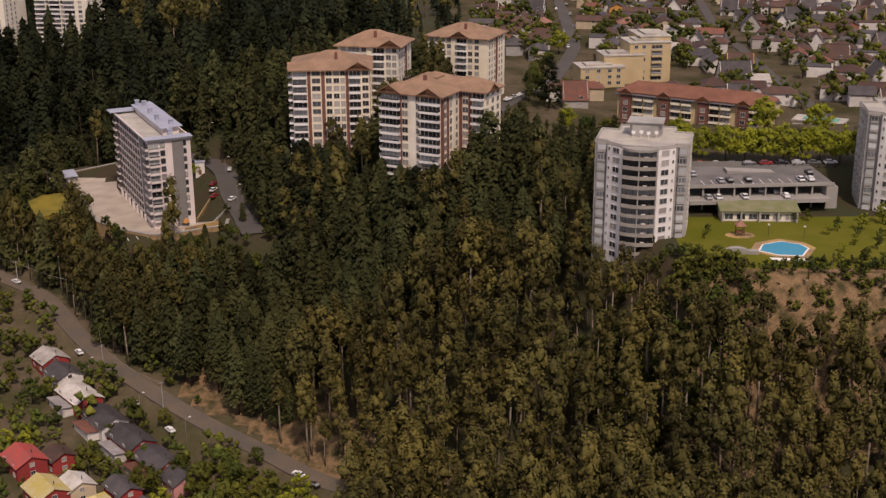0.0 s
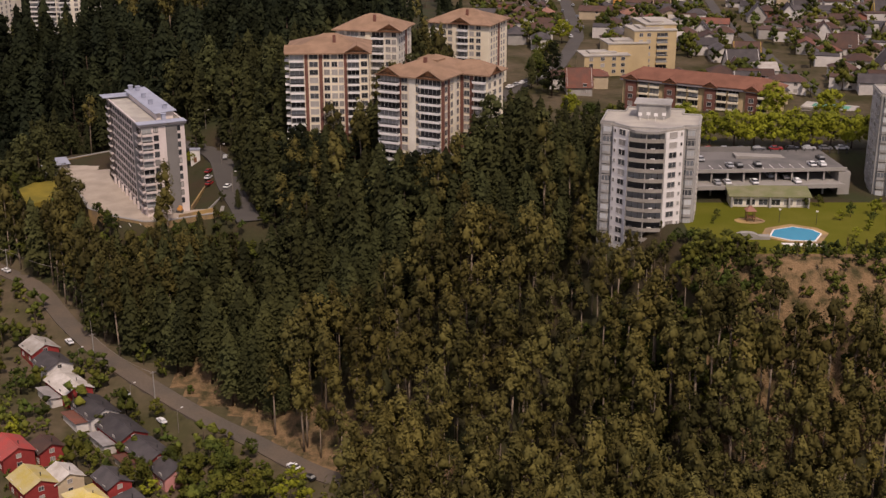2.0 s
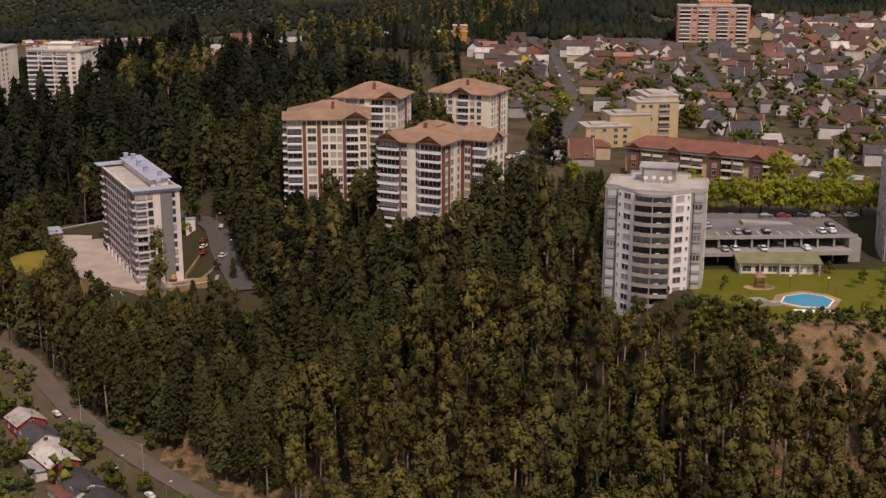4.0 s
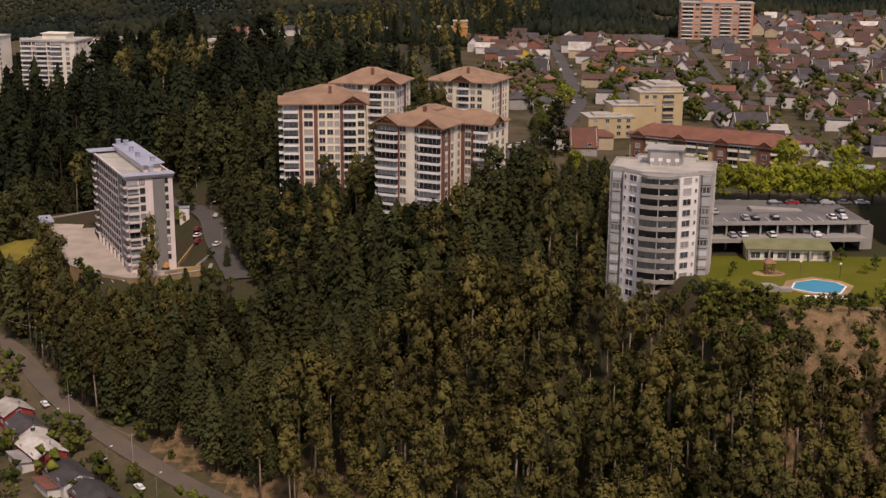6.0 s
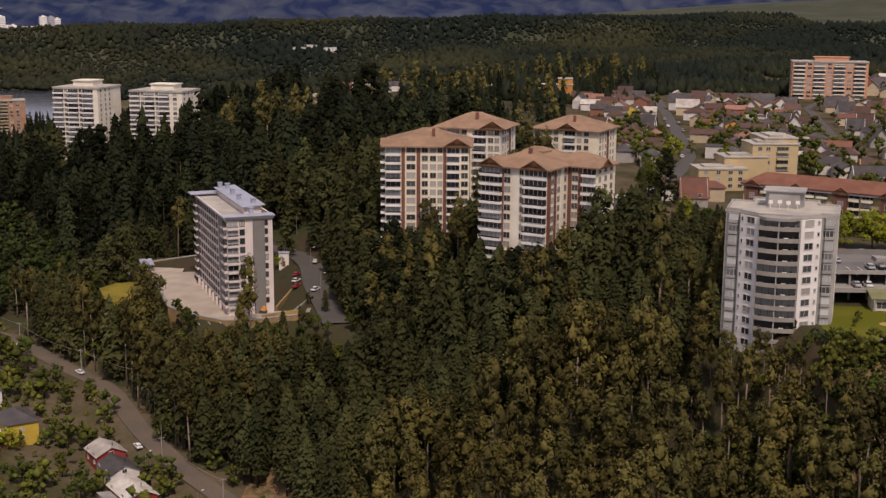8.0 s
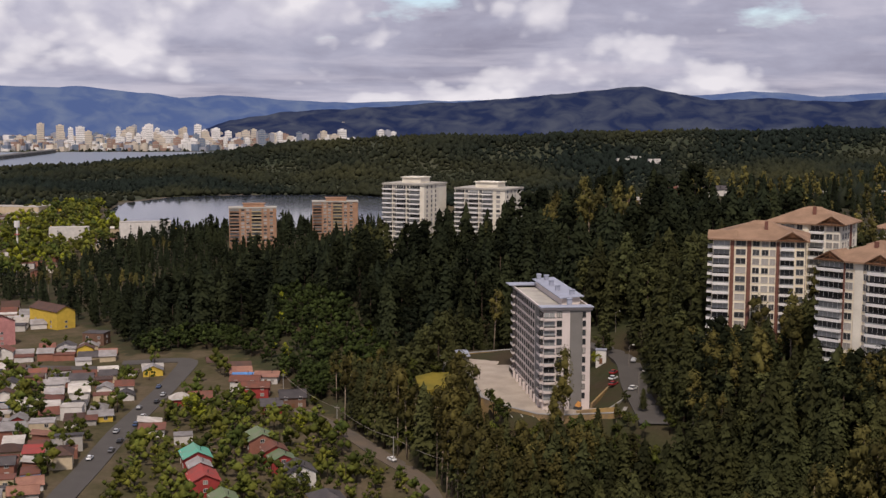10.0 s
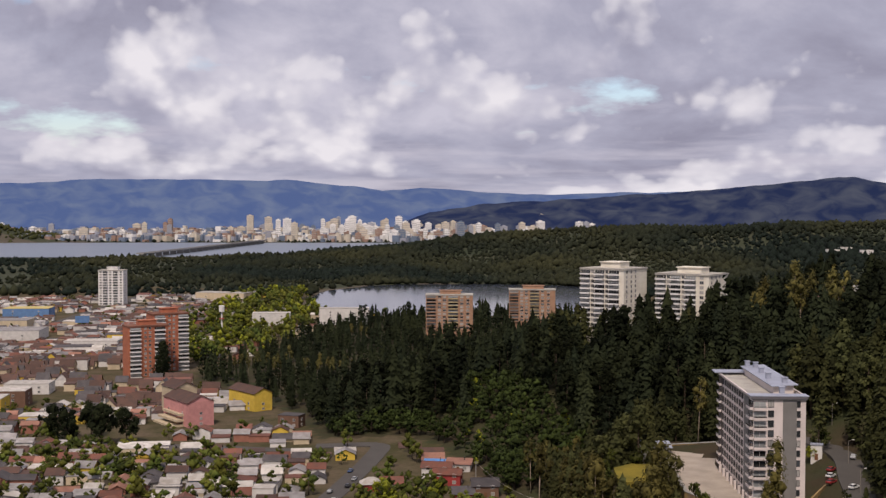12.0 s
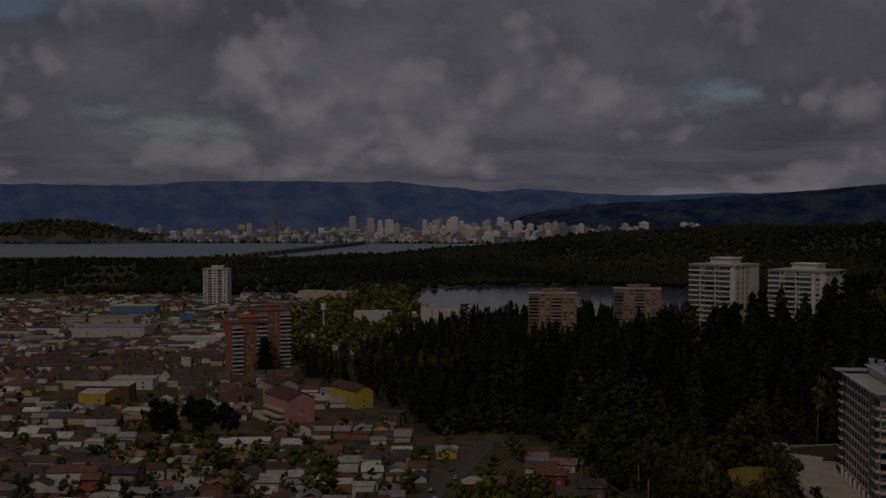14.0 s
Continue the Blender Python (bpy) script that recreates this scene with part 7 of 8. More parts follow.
for k in range(8):
    a0, a1 = math.pi * k / 8, math.pi * (k + 1) / 8
    sh.hexa([(-3.6 * math.cos(a0), -0.9, 0), (-3.6 * math.cos(a1), -0.9, 0), (-3.6 * math.cos(a1), 0.9, 0), (-3.6 * math.cos(a0), 0.9, 0), (-3.6 * math.cos(a0), -0.9, 0.1 + 1.7 * math.sin(a0)), (-3.6 * math.cos(a1), -0.9, 0.1 + 1.7 * math.sin(a1)), (-3.6 * math.cos(a1), 0.9, 0.1 + 1.7 * math.sin(a1)), (-3.6 * math.cos(a0), 0.9, 0.1 + 1.7 * math.sin(a0))])
part("arch", sh, M["concrete"], arch)
part("deck", Shape().box(3.2, 6.0, -1.0, 1.0, -0.3, 0.9), M["concrete"], arch)
for x, y in ((91.0, 331.0), (100.5, 329)):
    lamp = thing("lamp_post", pose(x, y, 50), "slim white lamp post on the lawn", "lamp post", "lawn lamps")
    part("pole", Shape().tube((0, 0, 0), (0, 0, 3.6), 0.07, 0.05), M["dark_metal"], lamp)
    part("head", Shape().box(-0.25, 0.25, -0.25, 0.25, 3.6, 3.9), M["white_paint"], lamp)

# ---- other landmarks of the suburb ----
lb = thing("long_building", pose(65.5, 458.5, land(90, 445) - 2.4, 0, 0, -30) @ Matrix.Diagonal((0.9, 1, 1, 1)), "long cream and brick apartment block with salmon tiled roof", "apartment building")
part("wall", Shape().box(0, 62, 0, 13, -4, 13.6), M["beige"], lb)
cols = []
for k in range(4):
    cols += [("stripe", 1.5 + k * 16.5, 6.0 + k * 16.5, "brick", 0.9), ("balc", 7.0 + k * 16.2, 10.8 + k * 16.2, 1.1, "cream", "cream"), ("balc", 11.6 + k * 16.2, 15.6 + k * 16.2, 1.1, "cream", "cream")]
facade(lb, (0, 0), (62, 0), 5, 2.7, 0.0, [c for c in cols if c[0] == "balc" and c[2] < 62] + [c for c in cols if c[0] == "stripe"])
for k in range(4):
    for f in range(4):
        part("window", window_mesh(1.8, 1.5), None, lb, at=wall_frame((0, 0), (62, 0), 3.75 + k * 16.5, f * 2.7 + 0.95, 0.95))
    gable(lb, (0, 0), (62, 0), 3.75 + k * 16.5, 5.0, 13.4, "salmon_tile", 1.6, 5.0)
part("roof", hip_roof(0, 62, 0, 13, 13.7, 3.2, 1.0, 0.3), M["salmon_tile"], lb, "salmon tiled hipped roof")
part("skirt_roof", Shape().slab((-0.8, -1.4, 12.6), (62.8, -1.4, 12.6), (62.8, 1.0, 14.3), (-0.8, 1.0, 14.3), -0.2), M["slate"], lb, "dark skirt roof")
bb = thing("stepped_block", pose(60, 541, land(80, 548), 0, 0, 8), "beige stepped apartment block with pale flat roofs", "apartment building")
for u0, u1, v0, v1, h in ((0, 20, -2, 12, 8.5), (12, 30, 4, 18, 12.5), (24, 43, 6, 22, 17.5), (30, 44, 10, 30, 19.5)):
    part("wall", Shape().box(u0, u1, v0, v1, -4, h), M["beige"], bb)
    part("roof", Shape().box(u0 - 0.3, u1 + 0.3, v0 - 0.3, v1 + 0.3, h, h + 0.5).box(u0 + 3, u1 - 5, v0 + 3, v1 - 4, h + 0.5, h + 1.3), M["membrane"], bb, "pale patched flat roof")
facade(bb, (24, 6), (43, 6), 6, 2.8, 0.3, [("balc", 10, 15, 1.0, "beige", "beige"), ("win", 3, 1.6, 1.4), ("win", 6.5, 1.6, 1.4)])
facade(bb, (0, -2), (20, -2), 3, 2.7, 0.3, [("win", 3, 1.6, 1.4), ("win", 8, 1.6, 1.4), ("win", 13, 1.6, 1.4), ("win", 17, 1.6, 1.4)])
ph = thing("bath_house", pose(138, 452, land(140, 455), 0, 0, -28), "low building with a green covered pool on its roof", "building")
part("wall", Shape().box(-8, 10, 0, 9, -2, 4.2), M["pale_cream"], ph)
part("roof", Shape().box(-8.5, 10.5, -0.5, 9.5, 4.2, 4.7), M["membrane"], ph)
part("pool_cover", Shape().box(-5, 8, 2, 7, 4.7, 4.85), ROOFS["teal"], ph, "green pool water")
for k in range(3):
    part("window", window_mesh(2.2, 1.6), None, ph, at=wall_frame((-8, 0), (10, 0), 3 + k * 5.5, 0.9, 0.02))
for x, y, w, h, wl in ((-50, 930, 26, 10, "orange"), (6, 930, 22, 11, "orange"), (12, 934, 10, 15, "orange")):
    o = thing("hillside_block", pose(x, y, land(x, y)), "orange flat-roofed block rising out of the pines", "building", "orange blocks in the pines")
    part("wall", Shape().box(-w / 2, w / 2, -6, 6, -3, h), WALLS[wl], o)
    part("roof", Shape().box(-w / 2 - 0.4, w / 2 + 0.4, -6.4, 6.4, h, h + 0.5), M["membrane"], o)
    facade(o, (-w / 2, -6), (w / 2, -6), int(h / 3), 3.0, 0.2, [("win", 3 + 4 * q, 2.0, 1.5) for q in range(int(w / 4) - 1)])

# houses along the knoll, a tall pine grove behind them
rrng = np.random.default_rng(61)
for k in range(16):
    q = k / 15
    x, y = -228 + 128 * q + rrng.uniform(-2, 2), 838 + 24 * q + rrng.uniform(-6, 6)
    white = k in (9, 10, 13)
    style, roof = ("flat", "pale") if white else (str(rrng.choice(["gable", "hip", "steep"])), str(rrng.choice(["brown", "rust", "dark"])))
    house("ridge_house", x, y, float(rrng.choice([-10, 80, 5])), style, float(rrng.uniform(9, 13)), 8.5, 4.6, "white" if white else str(rrng.choice(["brick", "cream", "white"])), roof, "white flat-roofed house on the ridge" if white else f"ridge house with {roof} roof among pines", "houses on the ridge", detail=1, storeys=2)
grove = [(-234 + 66 * rrng.uniform(), 858 + 34 * rrng.uniform()) for _ in range(85)]
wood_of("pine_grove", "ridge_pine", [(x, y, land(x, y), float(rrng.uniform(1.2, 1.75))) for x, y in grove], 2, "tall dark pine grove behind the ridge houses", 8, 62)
for x, y in ((-400, 2040), (-385, 2060), (-352, 2052)):
    house("hilltop_house", x, y, 20, "flat", 20.0, 12.0, 9.0, "white", "pale", "white flat-roofed house on the wooded hill", "houses on the far hill", detail=1, storeys=3)

# ---- red terrace beside the valley road ----
ROW = [(-132, 383, "pale", "red", 9), (-125, 373.5, "dark", "white", 10), (-116.3, 360.5, "pale", "red", 14), (-104.8, 347, "dark", "white", 13.5), (-94, 336, "dark", "red", 14), (-84, 325, "dark", "red", 13.5), (-76, 317, "dark", "pink", 9)]
for x, y, rf, wl, w in ROW:
    house("terrace_house", x, y, -50, "gable", float(w) + 0.6, 9.0, 3.9, wl, rf, f"{wl} terrace house with {'pale sheet' if rf == 'pale' else 'dark grey'} roof by the road", "red terrace", storeys=2, z=land(x, y) + 0.3)
    if w > 12:
        px, py = x - 6.3 * math.cos(radians(40)), y - 6.3 * math.sin(radians(40))
        house("porch", px, py, 130, "shed", float(w) * 0.7, 3.6, 2.4, "white", "rust" if int(w) % 2 else "zinc", "lean-to porch behind a terrace house", "terrace porches", z=land(x, y) + 0.2, detail=0)
for x, y, rf, wl, w, d, st, t in ((-90, 308, "dark", "red", 9.5, 7, "gable", -50), (-84, 300, "dark", "red", 6, 6, "shed", -50), (-121, 320, "red", "red", 11, 9, "gable", -50), (-112, 323, "brown", "red", 7, 7, "gable", -50), (-110, 304, "mustard", "red", 11, 9, "gable", -50), (-103, 308, "pale", "cream", 8, 8, "gable", -50), (-94, 297, "mustard", "red", 10, 8, "hip", -50),
                                   (-216, 402, "teal", "red", 11, 9, "gable", -52), (-210, 394, "zinc", "red", 7, 7, "gable", -52), (-204, 386, "red", "red", 12, 9, "gable", -52), (-191, 376, "green", "brown", 9, 8, "gable", -52), (-185, 370, "dark", "red", 9, 8, "shed", -52), (-175, 363, "pale", "orange", 9, 8, "gable", -52),
                                   (-206, 428, "green", "brick", 11, 9, "gable", -52), (-196, 419, "rust", "red", 8, 8, "gable", -52), (-190, 413, "green", "red", 8, 8, "gable", -52), (-181, 408, "dark", "white", 10, 9, "gable", -52),
                                   (-222, 486, "dark", "brown", 10, 9, "gable", 30), (-226, 476, "dark", "red", 8, 8, "shed", 30), (-258, 512, "blue", "red", 9, 6, "shed", 20), (-249, 516, "salmon", "white", 10, 7, "shed", 20), (-252, 503, "rust", "white", 12, 7, "gable", 20), (-243, 495, "rust", "red", 11, 7, "gable", 20)):
    house("hill_foot_house", x, y, t, st, float(w), float(d), 4.6 if st != "shed" else 3.0, wl, rf, f"{wl} house with {rf} roof below the wooded hill", "houses at the hill foot", storeys=2 if st != "shed" else 1)
yh = house("yellow_house", -163, 391, -52, "hip", 13.0, 10.0, 6.0, "yellow", "dark", "yellow two-storey house with dark hipped roof and terrace", "", storeys=2)
part("terrace", Shape().box(-9, 7, -9.5, -5, -2.5, 0.6).box(-9, 7, -9.7, -9.5, 0.6, 1.4), M["brick"], yh, "brick garden terrace")
part("balcony", Shape().box(-7, 1, -7.0, -5, 2.6, 2.85).box(-7, 1, -7.1, -6.95, 2.85, 3.7), M["white_paint"], yh)

# ---- landmarks of the town ----
pk = house("terraced_flats", -426, 556, -26, "gable", 30.0, 14.0, 12.5, "pink", "brown", "pink terraced flats with brown gabled roof", "", storeys=3)
for k in range(3):
    part("terrace_step", Shape().box(-12.8, 10, -6.5 - 2.4 * (3 - k), -6.5, -2 if k == 0 else k * 2.7 - 0.2, k * 2.7 + 0.9), WALLS["cream"], pk, "cream planter terrace")
house("terraced_flats", -444, 570, -26, "gable", 18.0, 12.0, 16.0, "cream", "brown", "cream terraced flats with brown gabled roof", "", storeys=4)
house("yellow_flats", -425, 606, -22, "gable", 27.0, 11.0, 10.0, "yellow", "brown", "yellow flats with brown skylit gabled roof", "", storeys=2)
house("slope_house", -369, 566, 10, "flat", 11.0, 8.0, 6.0, "brown", "dark", "dark timber house on posts at the wood's edge", "", storeys=2)
for x, y, w, d, h, wl, rf, t in ((-640, 1030, 46, 14, 15, "white", "pale", 32), (-690, 985, 34, 14, 12, "white", "pale", 32), (-552, 548, 30, 16, 9, "brown", "pale", 33), (-530, 522, 14, 18, 10, "yellow", "pale", 33), (-575, 590, 26, 16, 6, "white", "pale", 33), (-815, 790, 60, 34, 8, "white", "zinc", 33), (-880, 850, 40, 26, 8, "cream", "zinc", 33), (-950, 940, 44, 26, 9, "blue", "mustard", 33), (-700, 770, 40, 18, 7, "white", "pale", 33), (-900, 1180, 60, 22, 11, "cream", "pale", 12)):
    house("flat_hall", x, y, t, "flat", float(w), float(d), float(h), wl, rf, f"{wl} flat-roofed hall in the town", "town halls and shops", z=max(0.0, land(x, y)), detail=2, storeys=int(h // 2.8))
sign = thing("blue_billboard", pose(-800, 860, 0, 0, 0, 40), "blank blue billboard on a pole", "billboard")
part("panel", Shape().box(-6, 6, -0.3, 0.3, 8, 14), WALLS["blue"], sign)
part("pole", Shape().tube((0, 0, 0), (0, 0, 8), 0.4, 0.4), M["dark_metal"], sign)
mast = thing("telecom_mast", pose(-657, 872, 0), "white and red telecom mast with antenna drum", "mast")
part("pole", Shape().tube((0, 0, 0), (0, 0, 26), 0.9, 0.5, 8), M["white_paint"], mast)
part("drum", Shape().tube((0, 0, 23), (0, 0, 28), 2.2, 2.2, 10), M["white_paint"], mast)
part("platform", Shape().tube((0, 0, 17), (0, 0, 17.6), 2.2, 2.2, 10), ROOFS["red"], mast)

# ---- poles and wires ----
POLES = [(-232, 498), (-190, 458), (-159, 436), (-124, 412), (-112, 375), (-88, 353)]


def utility_pole(x, y):
    r = thing("utility_pole", pose(x, y, land(x, y), 0, 0, 40), "grey concrete utility pole with crossarm", "utility pole", "poles along the valley road")
    part("pole", cached("upole", lambda: Shape().tube((0, 0, -1), (0, 0, 9.5), 0.2, 0.13, 8).mesh("pole", M["concrete"])), None, r)
    part("crossarm", cached("uarm", lambda: Shape().box(-1.0, 1.0, -0.08, 0.08, 8.9, 9.1).mesh("crossarm", M["wood_pole"])), None, r)
    return (x, y, land(x, y) + 9.0)


tops = [utility_pole(*p) for p in POLES]
for a, b in zip(tops, tops[1:]):
    c = bpy.data.curves.new("wire", "CURVE")
    c.dimensions, c.bevel_depth, c.bevel_resolution = "3D", 0.06, 1
    sp = c.splines.new("POLY")
    sp.points.add(12)
    for k in range(13):
        q = k / 12
        sp.points[k].co = (a[0] * (1 - q) + b[0] * q, a[1] * (1 - q) + b[1] * q, a[2] * (1 - q) + b[2] * q - 1.6 * 4 * q * (1 - q), 1)
    c.materials.append(M["wood_pole"])
    tagged(new("power_line", c), "sagging power line between road poles", "cable", "power lines")
for x, y in ((-95, 352), (-78, 338), (-116, 372), (-96, 500), (-85, 470), (-76, 440)):
    sl = thing("street_lamp", pose(x, y, land(x, y), 0, 0, 40), "thin grey street lamp beside the road", "street lamp", "street lamps")
    part("pole", cached("lpole", lambda: Shape().tube((0, 0, -1), (0, 0, 7.5), 0.1, 0.07, 6).mesh("pole", M["wood_pole"])), None, sl)
    part("arm", cached("larm", lambda: Shape().tube((0, 0, 7.4), (1.4, 0, 7.8), 0.05, 0.05, 5).mesh("arm", M["wood_pole"])), None, sl)
    part("lamp_head", cached("lhead", lambda: Shape().box(1.2, 1.9, -0.15, 0.15, 7.7, 7.9).mesh("lamp_head", M["white_paint"])), None, sl)

# ---- single trees and bushes ----
trng = np.random.default_rng(41)
for k, (x, y, s) in enumerate(((77, 397, 1.15), (84, 392, 1.0), (91, 389, 1.1), (97, 388, 1.2), (103, 387.5, 1.1), (109, 387, 1.2), (115, 387, 1.05), (121, 388, 1.1), (127, 386, 1.15), (133, 388, 1.0), (79, 404, 1.0))):
    plant("bright_tree", x, y, land(x, y) - 0.8, s * 1.25, k * 1.3, k % 5, "street trees behind the parking deck")
for k, (x, y, s) in enumerate(((112, 424, 1.5), (60, 440, 1.2), (52, 447, 1.1), (46, 455, 1.2), (39, 520, 1.9), (47, 575, 1.2), (80, 600, 1.1), (84, 630, 1.1), (82, 660, 1.2), (58, 620, 1.3), (57, 665, 1.2), (59, 700, 1.1), (130, 420, 1.3), (150, 425, 1.4), (-96, 487, 0.8), (-98, 478, 0.6), (-91, 525, 0.7))):
    plant("broadleaf" if k % 3 else "bright_tree", x, y, land(x, y), s, k * 1.7, k % 5, "trees on the plateau")
for k, (u, v, crest, kind) in enumerate(((3.5, -12.5, 47, "eucalypt"), (1.0, -14, 36, "eucalypt"), (-20.5, 17, 37, "eucalypt"), (-23, 23, 40, "eucalypt"), (-26, 15, 34, "eucalypt"), (-22, 30, 33, "eucalypt"), (14, -14, 29, "pine"), (8, -17, 28, "pine"), (20, -13, 30, "eucalypt"), (30, -7, 33, "pine"))):
    x, y = shelf(u, v)
    z = land(x, y)
    plant(kind, x, y, z, (crest - z) / KINDS[kind][1], k * 2.1, k % 7, "trees before the slab tower")
for k in range(16):
    x, y = -268 + k * 5.2 + trng.uniform(-1.5, 1.5), 650 + trng.uniform(-6, 4)
    plant("pine", x, y, land(x, y), (float(trng.uniform(55, 62)) - land(x, y)) / 18, k * 1.7, k % 7, "conifers before the white blocks", 2)
for k in range(44):
    x = -58 + k * 1.6 + trng.uniform(-1, 1)
    y = 419 if x < -27 else 396 - (x + 27) * 0.45
    y = y - 3.5 + trng.uniform(-4, 2)
    if x > 3:
        x, y = 4 + (x - 3) * 0.7 + trng.uniform(-2, 2), 386 + (x - 3) * 2.6
    kind = ("pine", "eucalypt", "cypress", "pine")[k % 4]
    crest = float(trng.uniform(50.5, 57.5)) - (6 if -28 < x < -22 else 0)
    plant(kind, x, y, land(x, y), max(0.4, (crest - land(x, y)) / KINDS[kind][1]), k * 2.1, k % 6, "conifers and gums at the towers' foot")
for k, (x, y, s, kind) in enumerate(((43, 497, 1.0, "cypress"), (36, 512, 0.75, "pine"), (-13, 443, 0.6, "pine"), (-17, 448, 0.7, "pine"), (-8, 490, 0.9, "pine"), (-2, 500, 0.8, "cypress"))):
    plant(kind, x, y, land(x, y), s, k * 1.9, k % 6, "trees between the towers")
for k, (x, y, s) in enumerate(((108, 333, 0.3), (112, 336, 0.45), (116, 331, 0.35), (119, 337, 0.5), (122, 328, 0.4), (126, 334, 0.45), (113, 324, 0.3), (118, 320, 0.42), (124, 318, 0.35), (108, 318, 0.3), (104, 310, 0.28), (112, 311, 0.4), (129, 324, 0.5), (102, 345, 0.35), (106, 346, 0.4), (127, 343, 0.6), (75, 336, 0.3), (73, 330, 0.25))):
    plant("broadleaf" if k % 3 else "bright_tree", x, y, 49.8, s * 1.2, k * 1.7, k % 6, "garden shrubs on the lawn", 2)
for k, (x, y) in enumerate(((40, 333), (38, 341), (41, 349), (36, 327), (43, 325), (35, 352), (40, 358), (46, 362))):
    plant("cypress" if k % 2 else "eucalypt", x, y, land(x, y), 0.42 + 0.06 * (k % 4), k * 1.7, k % 6, "trees beside the faceted tower")
green = []
for _ in range(2600):
    x, y = trng.uniform(-340, -190), trng.uniform(495, 655)
    deep = on_grid(foot_d, x, y)
    if deep > 1 and (line_distance(x, y, GULLY) < 19 or (deep < 19 and x < -200)):
        green.append((x, y, land(x, y), float(trng.uniform(0.6, 1.25))))
wood_of("gully_trees", "gully_tree", green[:160], 2, "fresh green trees filling the gully under the pines", 6, 46)
wood_of("foot_trees", "gully_tree", green[160:400], 1, "fresh green trees along the foot of the pine ridge", 6, 67)
wood_of("gully_bright_trees", "bright_tree", [(x, y, z, q * 0.6) for x, y, z, q in green[400:418]], 2, "yellow-green trees along the foot of the pines", 5, 66)
for k, (x, y, q) in enumerate(((-450, 490, 2.3), (-438, 484, 2.0), (-424, 492, 2.5), (-416, 500, 2.1), (-441, 503, 2.2))):
    plant("dark_tree", x, y, land(x, y), q, k * 1.9, k % 5, "dark trees in the town")
for k, (x, y, q) in enumerate(((-541, 668, 1.15), (-535, 660, 1.0), (-548, 676, 1.1))):
    plant("cypress", x, y, land(x, y), q, k * 1.9, k % 6, "dark trees before the orange towers")
bush = []
for _ in range(2600):
    x, y = trng.uniform(-260, -30), trng.uniform(285, 500)
    g = on_grid(foot_d, x, y)
    if g > -3 or street_gap(x, y, ROADS[:1] + [TOWN_STREET]) < 6:
        continue
    if any(math.hypot(x - o.matrix_basis.translation.x, y - o.matrix_basis.translation.y) < 7.5 for o in scene.collection.objects if o.parent is None and o.name.split(".")[0] in ("terrace_house", "hill_foot_house", "yellow_house", "porch")):
        continue
    if noise.noise((x * 0.04, y * 0.04, 9)) < -0.12:
        continue
    bush.append((x, y))
    if len(bush) > 330:
        break
for k, (x, y) in enumerate(bush[:110]):
    s = float(trng.uniform(0.35, 0.95)) * (1.0 if k % 9 else 1.5)
    plant("broadleaf" if k % 4 else "bright_tree", x, y, land(x, y) - 0.6, s, k * 1.1, k % 6, "garden trees below the hill", 2)
for k, (x, y, s) in enumerate(((-64, 320, 1.5), (-58, 314, 1.3), (-70, 312, 1.5), (-76, 320, 1.2), (-52, 307, 1.3), (-85, 312, 1.3), (-60, 302, 1.6))):
    plant("broadleaf", x, y, land(x, y), s, k * 2.3, k % 6, "olive trees at the road end")
hx, hy, hrng = jittered(-530, -28, 275, 680, 5.4, 52)
thicket = [(x, y) for x, y in zip(hx, hy) if on_grid(foot_d, x, y) < -2 and street_gap(x, y, ROADS[:1]) > 6 and street_gap(x - 3, y + 5, [TOWN_STREET, AVENUE]) > 10 and noise.noise((x * 0.03, y * 0.03, 7)) > (-0.3 if x > -250 else -0.08) and math.degrees(math.atan2(-x, y)) < 45]
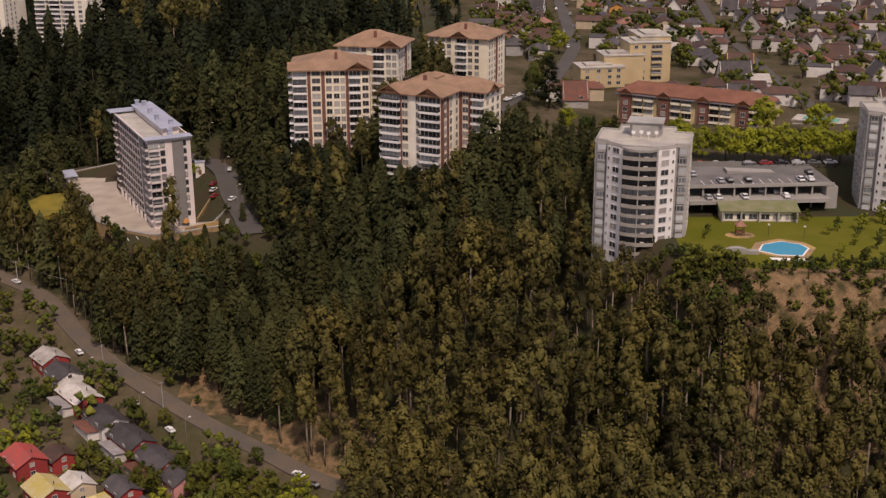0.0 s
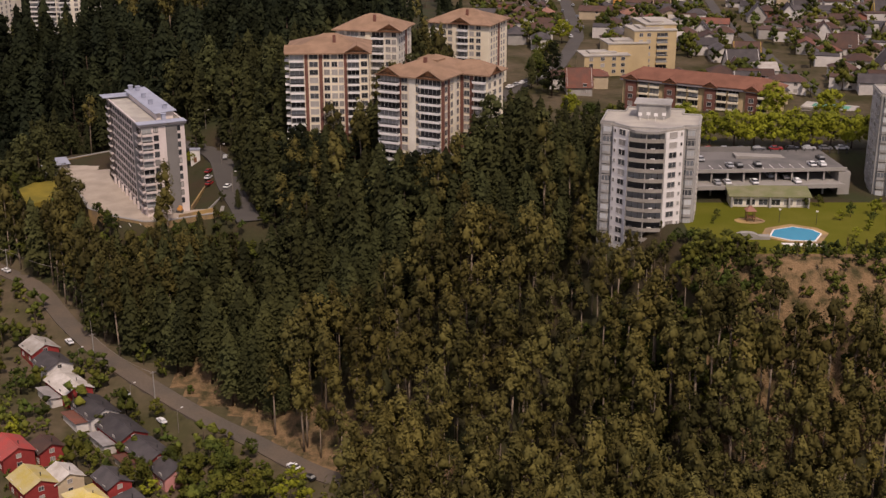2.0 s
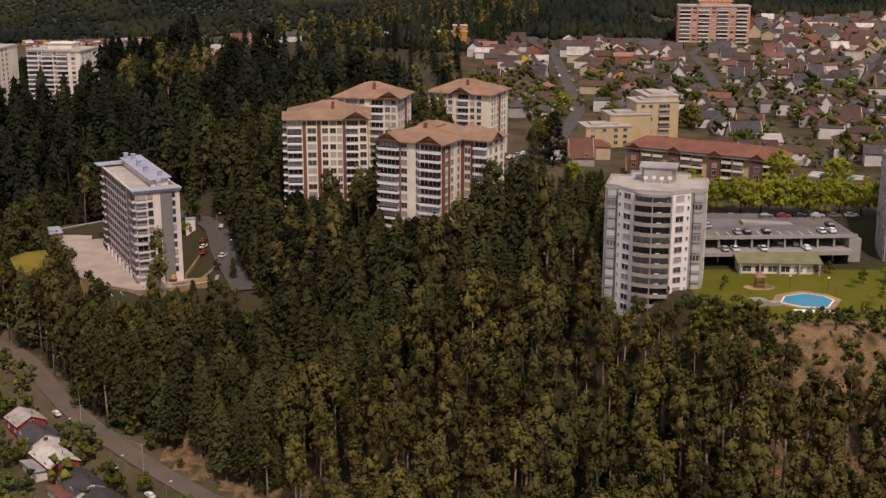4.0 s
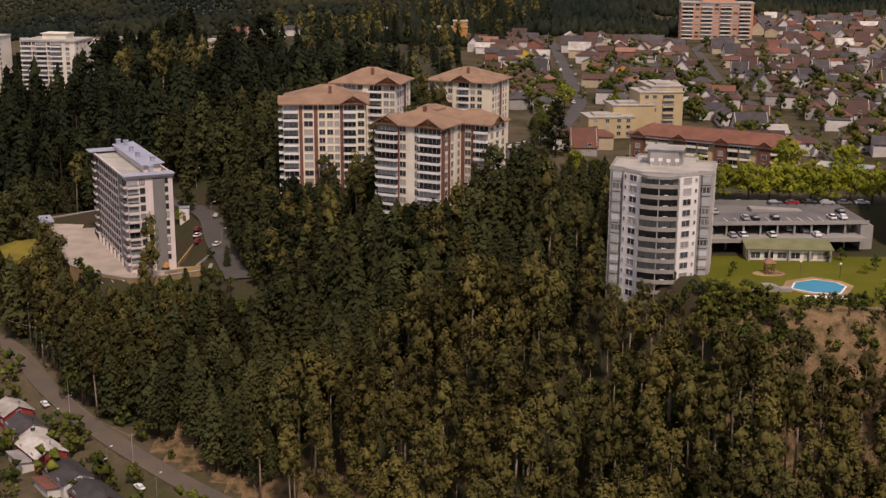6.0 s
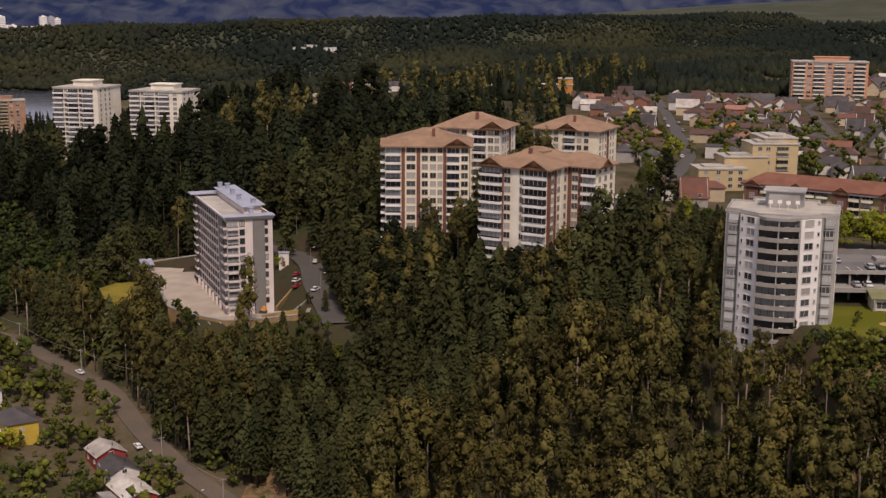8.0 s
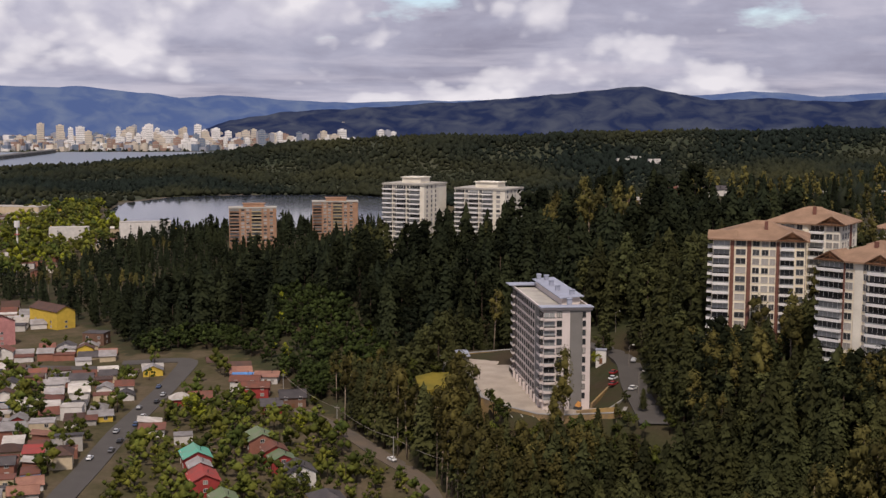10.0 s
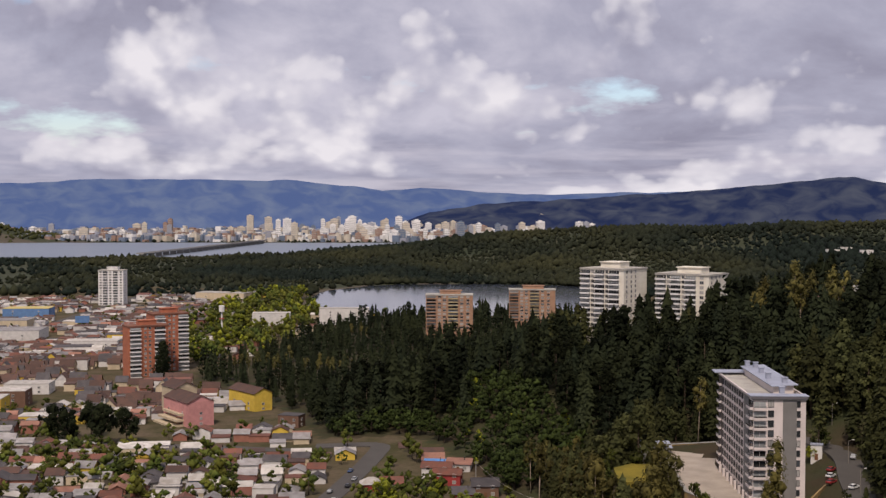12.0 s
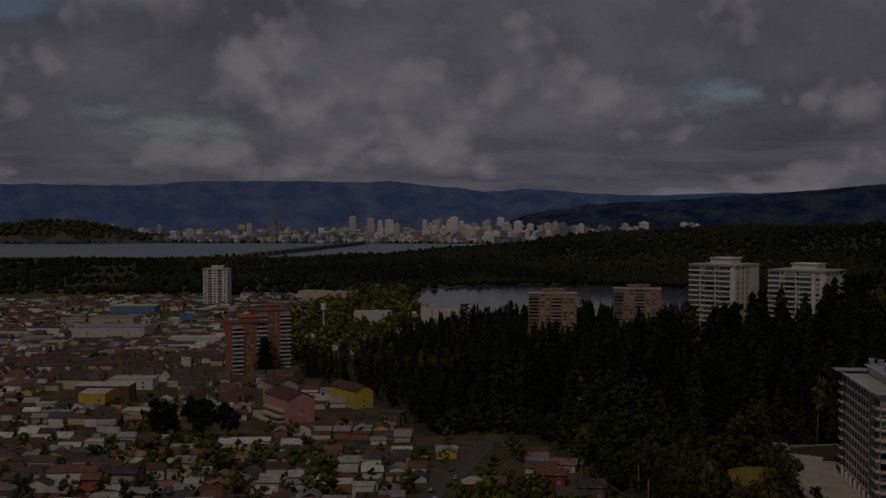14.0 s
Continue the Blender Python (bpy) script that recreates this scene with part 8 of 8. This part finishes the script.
taken = [o.matrix_basis.translation for o in scene.collection.objects if o.parent is None and o.get("category", "") in ("house", "shed", "hall", "porch", "car") or o.name.split(".")[0] in ("terrace_house", "hill_foot_house", "yellow_house", "porch", "gabled_house", "hipped_house", "sheet_roof_house", "flat_house", "lean_to")]
taken = np.array([(q.x, q.y) for q in taken])
thicket = [p for p in thicket if np.min(np.hypot(taken[:, 0] - p[0], taken[:, 1] - p[1])) > 6.3]
for nm, d, sel, big in (("garden_thicket", 1, [p for p in thicket if p[0] > -165 and p[1] < 400], 0.95), ("town_thicket", 1, [p for p in thicket if p[0] <= -165 or p[1] >= 400], 1.05)):
    wood_of(nm, "broadleaf", [(x, y, land(x, y) - 0.5, float(trng.uniform(0.25, big) * trng.choice([0.8, 1.0, 1.35]))) for x, y in sel[:760]], d, "dense garden bushes and trees between the hillside houses", 6, 48)
shrubs = []
for _ in range(3600):
    x, y = trng.uniform(40, 175), trng.uniform(272, 312)
    if on_grid(foot_d, x, y) < 14 or (66 < x < 108 and y > 309.5) or (45 < x < 72 and y > 322):
        continue
    shrubs.append((x, y, land(x, y) - 0.4, float(trng.uniform(0.14, 0.5))))
wood_of("slope_shrubs", "broadleaf", shrubs[:720], 1, "low scrub bushes on the bare slope below the lawn", 6, 44)
hedge = [(x, 306 + trng.uniform(-2.5, 2.5), land(x, 306) - 0.3, float(trng.uniform(0.16, 0.32))) for x in np.arange(62, 120, 1.6)] + [(44 + q * 26, 320.5 - q * 4 + trng.uniform(-2, 2), land(44 + q * 26, 320) - 0.3, float(trng.uniform(0.22, 0.5))) for q in np.linspace(0, 1, 40)]
wood_of("lawn_hedge", "broadleaf", hedge, 2, "trimmed green hedge along the lawn's edge", 6, 45)
brush = []
for _ in range(420):
    x, y = trng.uniform(38, 78), trng.uniform(284, 319)
    if y < 318 - 0.25 * (x - 40):
        brush.append((x, y, land(x, y) - 0.4, float(trng.uniform(0.25, 0.75))))
wood_of("bank_brush", "broadleaf", brush, 1, "dense green brush on the slope below the faceted tower", 6, 63)
